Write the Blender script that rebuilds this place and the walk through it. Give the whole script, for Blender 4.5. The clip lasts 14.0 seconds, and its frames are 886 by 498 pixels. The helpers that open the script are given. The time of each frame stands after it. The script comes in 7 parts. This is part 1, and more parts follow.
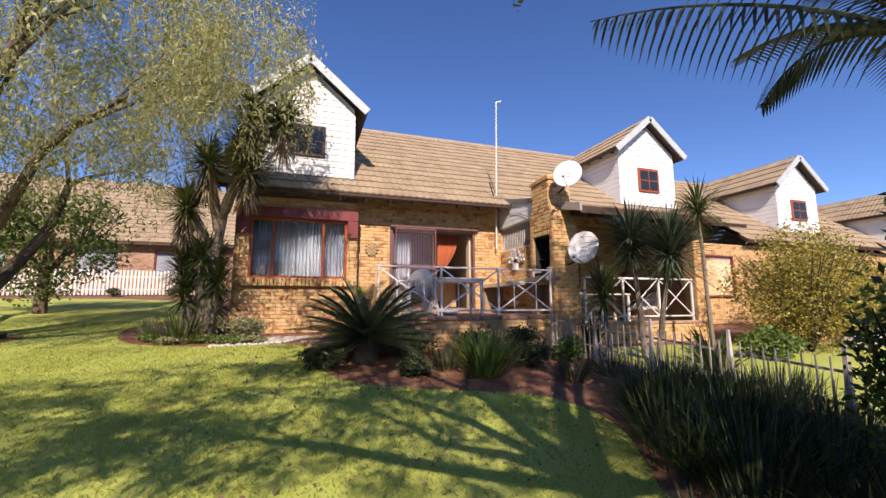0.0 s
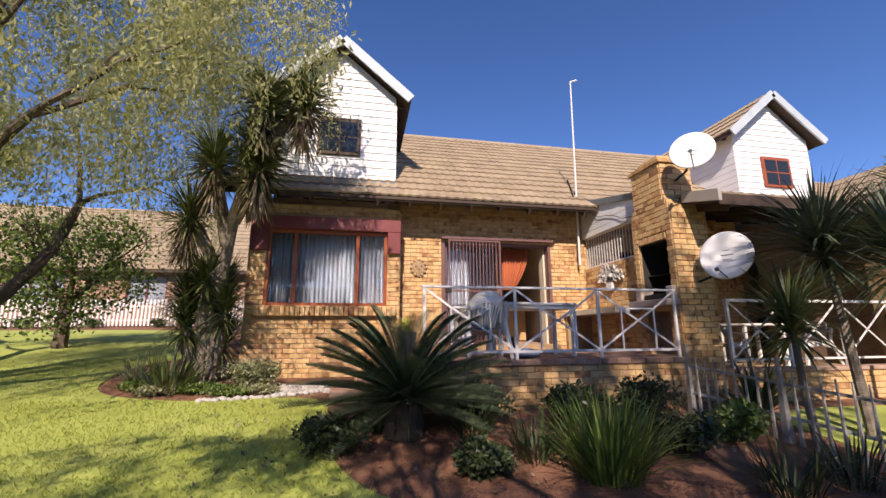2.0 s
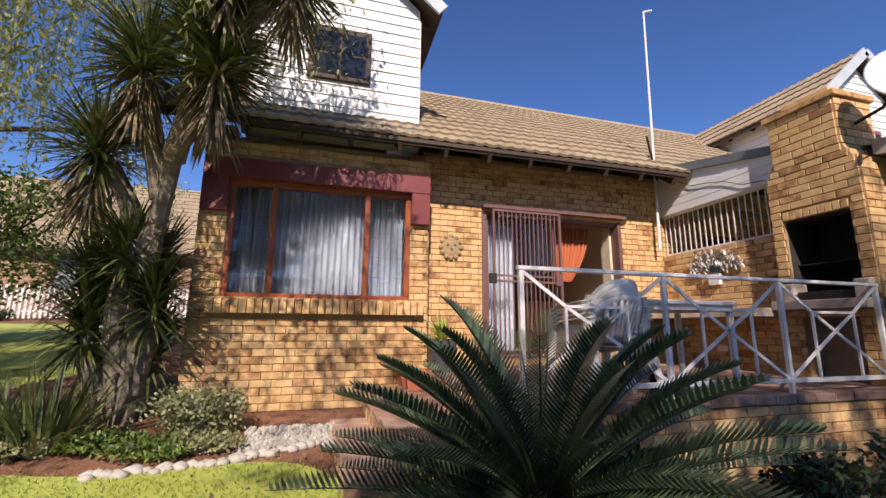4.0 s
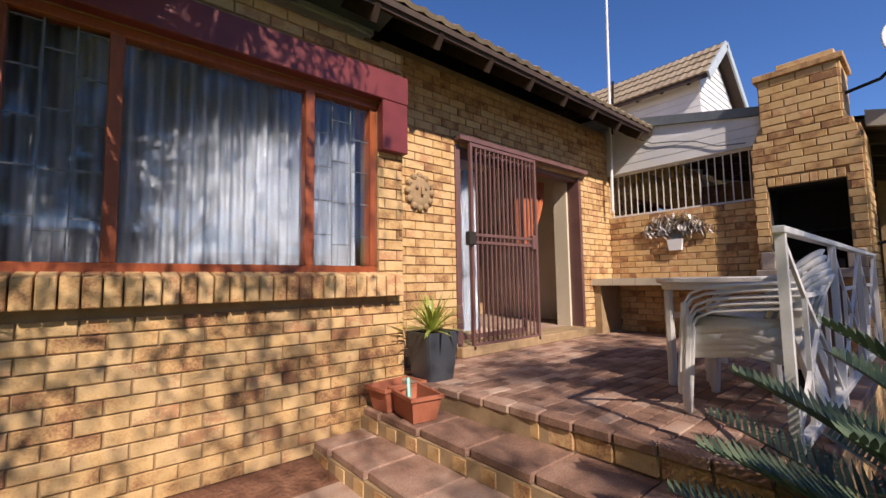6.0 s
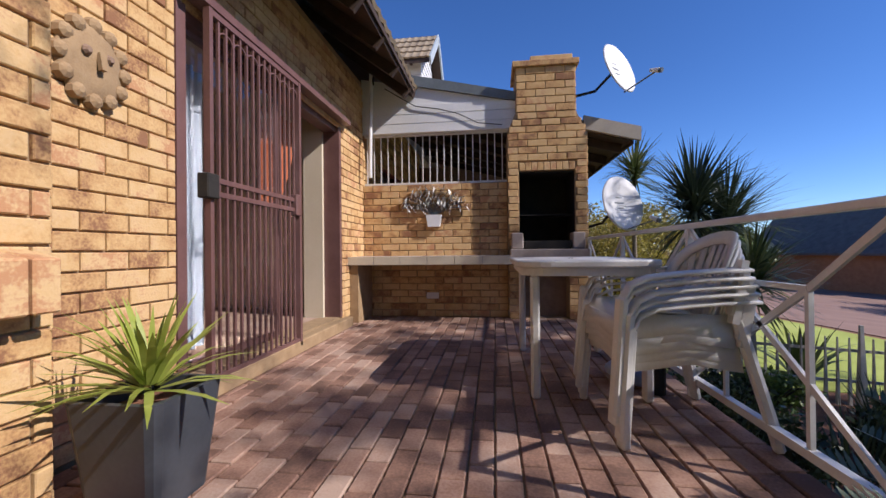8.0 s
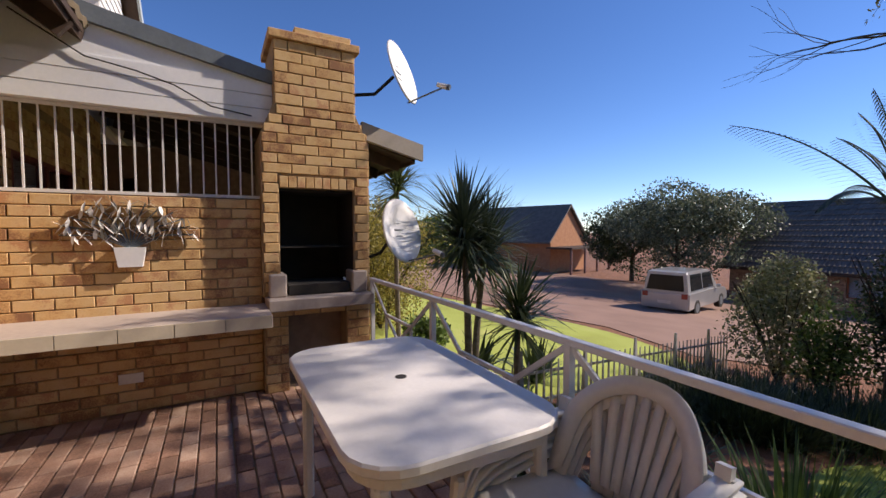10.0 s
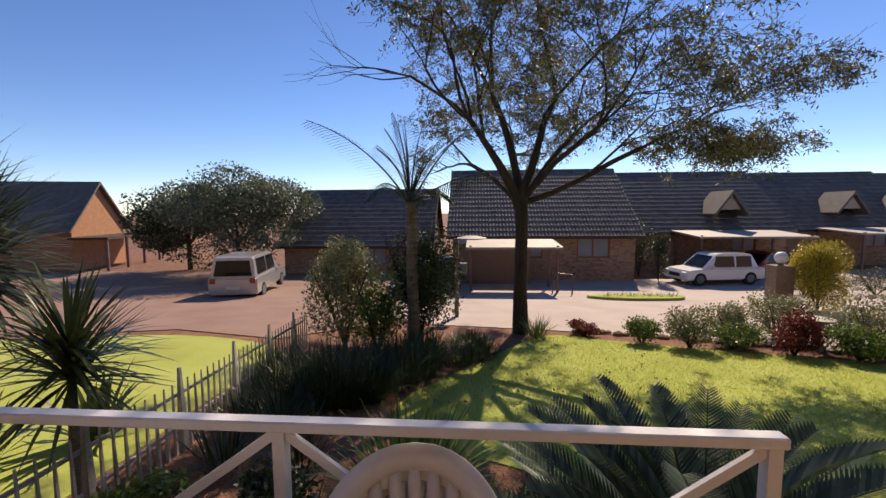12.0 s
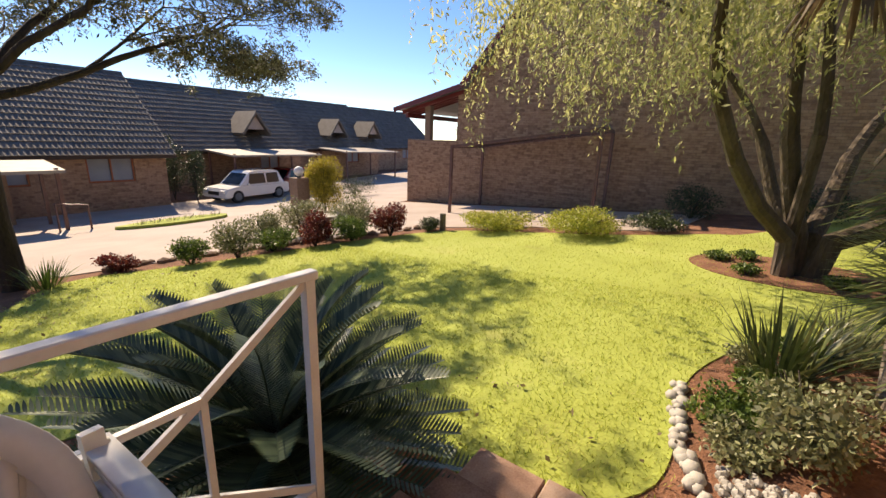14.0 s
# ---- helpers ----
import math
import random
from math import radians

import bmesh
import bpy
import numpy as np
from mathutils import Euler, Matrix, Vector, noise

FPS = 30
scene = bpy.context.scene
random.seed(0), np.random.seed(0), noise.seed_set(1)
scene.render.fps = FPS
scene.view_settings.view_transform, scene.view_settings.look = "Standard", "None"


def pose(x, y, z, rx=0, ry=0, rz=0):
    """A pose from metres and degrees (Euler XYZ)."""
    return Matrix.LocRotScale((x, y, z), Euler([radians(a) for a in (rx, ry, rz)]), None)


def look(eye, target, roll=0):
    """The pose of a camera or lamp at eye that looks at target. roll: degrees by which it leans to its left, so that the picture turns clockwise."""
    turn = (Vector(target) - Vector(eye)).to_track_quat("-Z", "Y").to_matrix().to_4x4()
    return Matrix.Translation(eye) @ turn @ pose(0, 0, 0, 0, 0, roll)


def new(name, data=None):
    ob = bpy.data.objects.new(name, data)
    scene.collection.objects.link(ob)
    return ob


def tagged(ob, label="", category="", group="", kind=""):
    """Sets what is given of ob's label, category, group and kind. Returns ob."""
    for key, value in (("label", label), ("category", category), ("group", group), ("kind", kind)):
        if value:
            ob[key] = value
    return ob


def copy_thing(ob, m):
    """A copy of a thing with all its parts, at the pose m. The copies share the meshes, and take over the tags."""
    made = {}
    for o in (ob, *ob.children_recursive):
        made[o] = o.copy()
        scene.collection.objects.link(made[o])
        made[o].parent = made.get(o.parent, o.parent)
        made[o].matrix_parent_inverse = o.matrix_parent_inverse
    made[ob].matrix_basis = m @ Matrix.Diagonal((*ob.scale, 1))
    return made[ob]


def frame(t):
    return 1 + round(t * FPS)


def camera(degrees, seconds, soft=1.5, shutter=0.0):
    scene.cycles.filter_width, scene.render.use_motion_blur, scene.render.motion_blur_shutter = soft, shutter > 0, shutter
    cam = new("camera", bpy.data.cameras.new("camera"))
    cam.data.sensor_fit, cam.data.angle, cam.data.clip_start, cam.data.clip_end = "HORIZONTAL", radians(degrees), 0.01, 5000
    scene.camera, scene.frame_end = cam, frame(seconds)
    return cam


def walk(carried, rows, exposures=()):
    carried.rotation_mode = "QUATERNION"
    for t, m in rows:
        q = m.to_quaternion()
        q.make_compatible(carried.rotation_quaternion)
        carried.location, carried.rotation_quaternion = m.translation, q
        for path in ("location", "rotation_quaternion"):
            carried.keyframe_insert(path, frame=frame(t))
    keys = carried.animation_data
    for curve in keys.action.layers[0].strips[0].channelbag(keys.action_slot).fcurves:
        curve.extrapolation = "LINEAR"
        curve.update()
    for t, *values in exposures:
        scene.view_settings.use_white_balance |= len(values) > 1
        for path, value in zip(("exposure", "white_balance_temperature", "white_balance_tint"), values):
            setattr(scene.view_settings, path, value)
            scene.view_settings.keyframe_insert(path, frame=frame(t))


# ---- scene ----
cam = camera(94.0, 14.0)
PATH = [
    (0, (0.146, 0.013, 1.577), (0.786, 1.889, 1.844), -0.2),
    (0.5, (0.318, 0.472, 1.65), (0.899, 2.363, 1.946), -0.2),
    (1, (0.489, 1.155, 1.679), (1.003, 3.058, 2.018), -0.3),
    (1.5, (0.689, 1.76, 1.716), (1.122, 3.677, 2.086), -0.3),
    (2, (0.692, 2.386, 1.713), (1.073, 4.308, 2.109), -0.3),
    (2.5, (0.633, 3.032, 1.734), (0.985, 4.958, 2.142), -0.1),
    (3, (0.535, 3.688, 1.79), (0.902, 5.611, 2.196), 0.2),
    (3.2, (0.492, 3.97, 1.786), (0.875, 5.889, 2.195), 0.3),
    (5.3, (-0.469, 6.605, 2.097), (0.491, 8.345, 2.318), -0.4),
    (5.5, (-0.52, 6.822, 2.089), (0.523, 8.517, 2.29), -0.7),
    (6, (-0.578, 7.411, 2.132), (0.706, 8.937, 2.286), -0.9),
    (6.5, (-0.492, 7.907, 2.139), (1.031, 9.198, 2.261), -1.3),
    (7, (-0.37, 8.372, 2.148), (1.365, 9.363, 2.245), -1.5),
    (7.5, (-0.105, 8.729, 2.188), (1.791, 9.362, 2.239), -1.2),
    (8, (0.258, 8.899, 2.188), (2.243, 9.15, 2.198), -0.6),
    (8.2, (0.429, 8.977, 2.179), (2.427, 9.061, 2.171), -0.1),
    (10.3, (1.684, 9.08, 2.814), (3.364, 7.998, 2.737), 0.3),
    (10.5, (1.796, 9.054, 2.811), (3.42, 7.888, 2.75), 0.7),
    (11, (2.083, 8.891, 2.856), (3.457, 7.439, 2.813), 0.7),
    (11.5, (2.226, 8.79, 2.874), (3.048, 6.969, 2.781), -0.0),
    (12, (2.247, 8.833, 2.886), (2.397, 6.847, 2.702), -0.4),
    (12.5, (2.156, 8.774, 2.827), (1.701, 6.847, 2.544), 0.1),
    (13, (2.154, 8.809, 2.795), (1.213, 7.086, 2.413), 0.8),
    (13.5, (2.309, 8.927, 2.805), (1.007, 7.482, 2.338), 1.2),
    (14, (2.301, 8.906, 2.768), (0.727, 7.787, 2.249), 2.2),
]
walk(cam, [(t, look(eye, target, roll)) for t, eye, target, roll in PATH], [(0.0, 0.53, 7000, 23), (3.0, 0.45, 6800, 21), (6.0, 0.35, 6600, 18), (7.5, 0.25, 5950, 18), (8.2, 0.25, 5900, 18), (10.5, 0.33, 6900, 18), (11.5, 0.3, 7000, 19), (12.5, 0.36, 8200, 20), (14.0, 0.76, 8100, 15)])


# ---- light ----
SUN_DIR = Vector((-0.27, -0.93, 0.74)).normalized()
world = bpy.data.worlds.new("world")
scene.world = world
world.use_nodes = True
wn = world.node_tree.nodes
sky = wn.new("ShaderNodeTexSky")
sky.sky_type, sky.sun_disc = "NISHITA", False
sky.sun_elevation = math.asin(SUN_DIR.z)
sky.sun_rotation = math.atan2(SUN_DIR.x, SUN_DIR.y)
sky.altitude, sky.air_density, sky.dust_density, sky.ozone_density = 1500, 0.9, 0.05, 4.5
hue = wn.new("ShaderNodeHueSaturation")
hue.inputs["Saturation"].default_value = 1.15
hue.inputs["Hue"].default_value = 0.506
world.node_tree.links.new(sky.outputs[0], hue.inputs["Color"])
world.node_tree.links.new(hue.outputs[0], wn["Background"].inputs[0])
wn["Background"].inputs[1].default_value = 0.132
sun = new("sun", bpy.data.lights.new("sun", "SUN"))
sun.data.energy, sun.data.angle, sun.data.color = 5.0, radians(0.53), (1.0, 0.9, 0.76)
sun.matrix_basis = look(SUN_DIR * 50, (0, 0, 0))
scene.view_settings.exposure = 0.15

# ---- materials ----
MATS = {}


def nodes_of(name, rough=0.7, metal=0.0):
    m = bpy.data.materials.new(name)
    m.use_nodes = True
    b = m.node_tree.nodes["Principled BSDF"]
    b.inputs["Roughness"].default_value, b.inputs["Metallic"].default_value = rough, metal
    MATS[name] = m
    return m, m.node_tree.nodes, m.node_tree.links, b


def surface(name, colors, rough=0.7, metal=0.0, scale=6.0, fine=60.0, bump=0.2, per="", spread=0.0, coat=0.0, stretch=(1, 1, 1), depth=0.01, clear=0.0):
    """Colour ramp over coarse and fine noise, with an optional spread per object or per island, and a fine relief."""
    m, n, l, b = nodes_of(name, rough, metal)
    co = n.new("ShaderNodeTexCoord")
    mp = n.new("ShaderNodeMapping")
    mp.inputs["Scale"].default_value = stretch
    l.new(co.outputs["Object"], mp.inputs[0])
    a, f = n.new("ShaderNodeTexNoise"), n.new("ShaderNodeTexNoise")
    a.inputs["Scale"].default_value, f.inputs["Scale"].default_value = scale, fine
    a.inputs["Detail"].default_value, f.inputs["Detail"].default_value = 4, 6
    l.new(mp.outputs[0], a.inputs["Vector"])
    l.new(mp.outputs[0], f.inputs["Vector"])
    mix = n.new("ShaderNodeMath")
    mix.operation = "MULTIPLY_ADD"
    mix.inputs[1].default_value = 0.35
    l.new(f.outputs["Fac"], mix.inputs[0])
    sc = n.new("ShaderNodeMath")
    sc.operation = "MULTIPLY"
    sc.inputs[1].default_value = 0.65
    l.new(a.outputs["Fac"], sc.inputs[0])
    l.new(sc.outputs[0], mix.inputs[2])
    fac = mix.outputs[0]
    if per:
        if per == "object":
            src = n.new("ShaderNodeObjectInfo").outputs["Random"]
            l.new(n.new("ShaderNodeObjectInfo").outputs["Location"], mp.inputs["Location"])
        else:
            src = n.new("ShaderNodeNewGeometry").outputs["Random Per Island"]
        ad = n.new("ShaderNodeMath")
        ad.operation = "MULTIPLY_ADD"
        ad.inputs[1].default_value = spread
        l.new(src, ad.inputs[0])
        sb = n.new("ShaderNodeMath")
        sb.operation = "SUBTRACT"
        sb.inputs[1].default_value = spread / 2
        l.new(fac, sb.inputs[0])
        l.new(sb.outputs[0], ad.inputs[2])
        fac = ad.outputs[0]
    r = n.new("ShaderNodeValToRGB")
    e = r.color_ramp.elements
    k = len(colors)
    for i, c in enumerate(colors):
        p = 0.28 + 0.44 * i / max(1, k - 1)
        el = e[i] if i < 2 else e.new(p)
        el.position, el.color = p, (*c, 1)
    l.new(fac, r.inputs[0])
    l.new(r.outputs[0], b.inputs["Base Color"])
    if bump:
        bp = n.new("ShaderNodeBump")
        bp.inputs["Strength"].default_value, bp.inputs["Distance"].default_value = bump, depth
        l.new(f.outputs["Fac"], bp.inputs["Height"])
        l.new(bp.outputs[0], b.inputs["Normal"])
    if coat:
        b.inputs["Coat Weight"].default_value = coat
    if clear:
        b.inputs["Subsurface Weight"].default_value = 0.0
    return m


def leafy(name, colors, rough=0.5, through_light=0.35, scale=1.5):
    """Leaves: colour by island and by coarse noise, with light coming through."""
    m = surface(name, colors, rough=rough, scale=scale, fine=20, bump=0, per="island", spread=0.55)
    n, l = m.node_tree.nodes, m.node_tree.links
    b = n["Principled BSDF"]
    t = n.new("ShaderNodeBsdfTranslucent")
    mx = n.new("ShaderNodeMixShader")
    mx.inputs[0].default_value = through_light
    l.new(b.inputs["Base Color"].links[0].from_socket, t.inputs["Color"])
    l.new(b.outputs[0], mx.inputs[1])
    l.new(t.outputs[0], mx.inputs[2])
    l.new(mx.outputs[0], n["Material Output"].inputs["Surface"])
    return m


BRICK = surface("face_brick", [(0.26, 0.125, 0.06), (0.48, 0.285, 0.12), (0.58, 0.38, 0.17), (0.61, 0.42, 0.21), (0.48, 0.25, 0.12)], rough=0.85, scale=9, fine=90, bump=0.5, per="object", spread=0.35, depth=0.004)
BRICK_FAR = surface("face_brick_joined", [(0.26, 0.125, 0.06), (0.48, 0.285, 0.12), (0.58, 0.38, 0.17), (0.61, 0.42, 0.21), (0.48, 0.25, 0.12)], rough=0.85, scale=9, fine=90, bump=0.5, per="island", spread=0.35, depth=0.004)
BRICK_BROWN = surface("brown_brick", [(0.22, 0.13, 0.09), (0.38, 0.24, 0.16), (0.46, 0.31, 0.21)], rough=0.9, scale=7, fine=70, bump=0.4, per="island", spread=0.3, depth=0.004)
MORTAR = surface("mortar", [(0.26, 0.17, 0.09), (0.4, 0.28, 0.155)], rough=0.95, scale=12, fine=120, bump=0.4, depth=0.003)
MORTAR_BROWN = surface("brown_mortar", [(0.2, 0.13, 0.09), (0.32, 0.22, 0.16)], rough=0.95, scale=12, fine=120, bump=0.4, depth=0.003)
PAVER = surface("clay_paver", [(0.15, 0.085, 0.06), (0.26, 0.145, 0.1), (0.35, 0.22, 0.16), (0.42, 0.3, 0.23)], rough=0.85, scale=5, fine=80, bump=0.4, per="object", spread=0.35, depth=0.003)
PAVER_FAR = surface("clay_paver_joined", [(0.15, 0.085, 0.06), (0.26, 0.145, 0.1), (0.35, 0.22, 0.16), (0.42, 0.3, 0.23)], rough=0.85, scale=5, fine=80, bump=0.4, per="island", spread=0.35, depth=0.003)
TILE = surface("concrete_roof_tile", [(0.2, 0.15, 0.1), (0.31, 0.24, 0.155), (0.37, 0.29, 0.19)], rough=0.85, scale=3, fine=70, bump=0.3, per="object", spread=0.15, depth=0.003)
TILE_FAR = surface("concrete_roof_tile_joined", [(0.2, 0.15, 0.1), (0.31, 0.24, 0.155), (0.37, 0.29, 0.19)], rough=0.85, scale=3, fine=70, bump=0.3, per="island", spread=0.15, depth=0.003)
TILE_GREY = surface("grey_roof_tile", [(0.09, 0.078, 0.066), (0.135, 0.118, 0.1), (0.17, 0.15, 0.13)], rough=0.8, scale=3, fine=70, bump=0.3, per="island", spread=0.2, depth=0.003)
SIDING = surface("white_painted_board", [(0.66, 0.67, 0.68), (0.8, 0.8, 0.8)], rough=0.6, scale=2, fine=40, bump=0.1, depth=0.002)
TRIM = surface("pale_blue_grey_trim", [(0.36, 0.42, 0.45), (0.48, 0.53, 0.55)], rough=0.55, scale=3, fine=40, bump=0.05)
REDWOOD = surface("dark_red_painted_timber", [(0.13, 0.022, 0.022), (0.2, 0.035, 0.035)], rough=0.45, scale=6, fine=60, bump=0.15, depth=0.002)
FRAMEWOOD = surface("varnished_hardwood", [(0.2, 0.045, 0.015), (0.38, 0.1, 0.03)], rough=0.35, scale=5, fine=60, bump=0.15, depth=0.001, stretch=(8, 8, 1))
DARKWOOD = surface("dark_rafter", [(0.03, 0.018, 0.012), (0.07, 0.04, 0.025)], rough=0.7, scale=8, fine=60, bump=0.2, depth=0.003)
WHITE_METAL = surface("white_painted_steel", [(0.62, 0.61, 0.6), (0.76, 0.75, 0.74)], rough=0.4, scale=5, fine=80, bump=0.05, depth=0.001)
BROWN_METAL = surface("brown_painted_steel", [(0.11, 0.055, 0.05), (0.19, 0.1, 0.09)], rough=0.4, scale=5, fine=80, bump=0.05, depth=0.001)
WEATHERED = surface("weathered_white_paint", [(0.24, 0.22, 0.19), (0.4, 0.38, 0.35), (0.55, 0.53, 0.5)], rough=0.8, scale=7, fine=60, bump=0.3, per="object", spread=0.3, depth=0.002)
PLASTIC = surface("white_garden_plastic", [(0.6, 0.58, 0.55), (0.74, 0.72, 0.69)], rough=0.4, scale=3, fine=50, bump=0.05, depth=0.001)
GREYPOT = surface("slate_grey_pot_glaze", [(0.035, 0.04, 0.05), (0.06, 0.068, 0.08)], rough=0.4, scale=5, fine=60, bump=0.1, depth=0.001)
TERRACOTTA = surface("terracotta", [(0.3, 0.09, 0.045), (0.44, 0.15, 0.08)], rough=0.8, scale=5, fine=60, bump=0.1, depth=0.002)
SOIL = surface("red_garden_soil", [(0.1, 0.045, 0.025), (0.2, 0.09, 0.05), (0.3, 0.15, 0.09)], rough=1.0, scale=2.5, fine=35, bump=0.8, depth=0.03)
GRASS = surface("lawn_ground", [(0.26, 0.26, 0.07), (0.3, 0.35, 0.065), (0.35, 0.41, 0.09), (0.42, 0.41, 0.14)], rough=1.0, scale=0.9, fine=45, bump=0.45, depth=0.02)
BLADE = leafy("lawn_blades", [(0.32, 0.37, 0.07), (0.4, 0.47, 0.09), (0.5, 0.52, 0.15)], through_light=0.6, scale=0.7)
CONCRETE = surface("pale_concrete_paving", [(0.34, 0.28, 0.24), (0.48, 0.41, 0.36)], rough=0.9, scale=0.8, fine=30, bump=0.3, depth=0.005)
STREET = surface("brick_street", [(0.2, 0.12, 0.09), (0.3, 0.19, 0.15)], rough=0.9, scale=0.8, fine=30, bump=0.3, depth=0.005)
BLACK = surface("soot", [(0.012, 0.011, 0.01), (0.03, 0.026, 0.022)], rough=0.9, scale=8, fine=60, bump=0.2)
# White cloth coloured blue-grey, so shade and glass reflection sit in its colour.
CURTAIN = surface("shaded_white_voile", [(0.22, 0.25, 0.3), (0.34, 0.37, 0.42)], rough=0.9, scale=1.5, fine=90, bump=0.05)
ORANGE = surface("rust_curtain", [(0.36, 0.09, 0.035), (0.5, 0.15, 0.06)], rough=0.9, scale=2, fine=90, bump=0.1)
PLASTER = surface("cream_plaster", [(0.55, 0.47, 0.34), (0.66, 0.58, 0.44)], rough=0.9, scale=1.5, fine=60, bump=0.05)
PINE = surface("pale_pine", [(0.42, 0.28, 0.13), (0.55, 0.38, 0.2)], rough=0.5, scale=3, fine=40, bump=0.05)
LEAD = surface("grey_flashing", [(0.1, 0.12, 0.14), (0.17, 0.2, 0.22)], rough=0.5, scale=4, fine=40, bump=0.1)
BARK = surface("rough_bark", [(0.035, 0.024, 0.017), (0.1, 0.075, 0.055), (0.16, 0.125, 0.1)], rough=0.95, scale=5, fine=30, bump=1.0, depth=0.02, stretch=(1, 1, 0.35))
BARK_PALE = surface("grey_brown_stem", [(0.1, 0.08, 0.06), (0.2, 0.165, 0.13), (0.27, 0.23, 0.19)], rough=0.9, scale=6, fine=35, bump=0.8, depth=0.015, stretch=(0.5, 0.5, 2.5))
BARK_DARK = surface("dark_bark", [(0.02, 0.016, 0.013), (0.05, 0.038, 0.03), (0.075, 0.058, 0.045)], rough=0.95, scale=5, fine=30, bump=1.0, depth=0.02, stretch=(1, 1, 0.35))
LEAF_PEPPER = leafy("pale_green_weeping_leaves", [(0.28, 0.3, 0.12), (0.46, 0.48, 0.19), (0.62, 0.6, 0.32)], through_light=0.6)
LEAF_FEATHER = leafy("feathery_grey_leaves", [(0.07, 0.075, 0.035), (0.13, 0.14, 0.065), (0.21, 0.21, 0.11)], through_light=0.3)
LEAF_PALM = leafy("palm_leaflets", [(0.035, 0.055, 0.035), (0.06, 0.09, 0.055), (0.1, 0.13, 0.07)], through_light=0.15, rough=0.55)
LEAF_CYCAD = leafy("cycad_leaflets", [(0.03, 0.055, 0.03), (0.065, 0.1, 0.055), (0.11, 0.15, 0.085)], through_light=0.12, rough=0.36)
LEAF_YUCCA = leafy("sword_leaves", [(0.04, 0.06, 0.022), (0.1, 0.14, 0.045), (0.2, 0.22, 0.08)], through_light=0.2, rough=0.4)
LEAF_DEAD = leafy("dry_hanging_leaves", [(0.12, 0.085, 0.05), (0.22, 0.165, 0.1), (0.3, 0.24, 0.15)], through_light=0.2, rough=0.7)
LEAF_LIME = leafy("lime_rosette_leaves", [(0.16, 0.2, 0.03), (0.3, 0.36, 0.06), (0.45, 0.48, 0.12)], through_light=0.25, rough=0.4)
LEAF_YELLOW = leafy("golden_shrub_leaves", [(0.14, 0.12, 0.03), (0.3, 0.26, 0.05), (0.45, 0.38, 0.08)], through_light=0.35)
LEAF_MOUND = leafy("yellow_green_mound_leaves", [(0.2, 0.24, 0.03), (0.38, 0.42, 0.06), (0.55, 0.52, 0.12)], through_light=0.35)
LEAF_GOLD = leafy("golden_conifer_leaves", [(0.2, 0.17, 0.02), (0.42, 0.36, 0.03), (0.6, 0.5, 0.05)], through_light=0.3)
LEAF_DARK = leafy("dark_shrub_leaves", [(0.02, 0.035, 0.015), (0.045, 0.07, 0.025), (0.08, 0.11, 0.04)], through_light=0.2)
LEAF_GREEN = leafy("fresh_shrub_leaves", [(0.05, 0.09, 0.02), (0.11, 0.18, 0.035), (0.2, 0.28, 0.06)], through_light=0.3)
LEAF_GREY = leafy("grey_green_tree_leaves", [(0.06, 0.085, 0.05), (0.12, 0.15, 0.09), (0.2, 0.23, 0.14)], through_light=0.25)
LEAF_RED = leafy("wine_red_leaves", [(0.09, 0.015, 0.012), (0.18, 0.03, 0.022), (0.26, 0.06, 0.04)], through_light=0.25)
LEAF_LAV = leafy("grey_lavender_leaves", [(0.15, 0.17, 0.08), (0.26, 0.28, 0.13), (0.36, 0.35, 0.2)], through_light=0.25)
STONE = surface("pale_river_stone", [(0.25, 0.23, 0.2), (0.42, 0.4, 0.36)], rough=0.8, scale=5, fine=40, bump=0.3, per="island", spread=0.4)
CARWHITE = surface("white_car_paint", [(0.7, 0.71, 0.72), (0.74, 0.75, 0.76)], rough=0.25, scale=2, fine=20, bump=0, coat=0.8)
CARSILVER = surface("silver_car_paint", [(0.42, 0.43, 0.44), (0.5, 0.51, 0.52)], rough=0.3, metal=0.3, scale=2, fine=20, bump=0, coat=0.8)
CARBLUE = surface("dark_blue_car_paint", [(0.02, 0.03, 0.06), (0.03, 0.045, 0.08)], rough=0.25, metal=0.2, scale=2, fine=20, bump=0, coat=0.8)
CARRED = surface("red_car_paint", [(0.22, 0.012, 0.012), (0.28, 0.02, 0.018)], rough=0.25, scale=2, fine=20, bump=0, coat=0.8)
RUBBER = surface("tyre_rubber", [(0.012, 0.012, 0.012), (0.025, 0.025, 0.025)], rough=0.85, scale=5, fine=50, bump=0.1)
DARKGLASS = surface("tinted_glass", [(0.015, 0.018, 0.02), (0.025, 0.03, 0.034)], rough=0.06, scale=1, fine=5, bump=0)
RUSTROOF = surface("carport_sheeting", [(0.3, 0.27, 0.23), (0.4, 0.36, 0.31)], rough=0.7, scale=2, fine=30, bump=0.1)


def glass(name):
    m, n, l, b = nodes_of(name, 0.02)
    b.inputs["Base Color"].default_value = (0.9, 0.93, 0.95, 1)
    b.inputs["Transmission Weight"].default_value = 1.0
    b.inputs["IOR"].default_value = 1.45
    b.inputs["Specular IOR Level"].default_value = 0.9
    return m


GLASS = glass("clear_window_glass")

# ---- building helpers ----
ORIGIN = {}


def ground_z(x, y):
    return 0.06 + 0.085 * max(-11.0, min(y, 30.0))


def thing(name, at, label="", category="", group="", kind=""):
    ob = new(name)
    ob.location = at
    ob.empty_display_size = 0.1
    ORIGIN[ob] = Vector(at)
    return tagged(ob, label, category, group, kind)


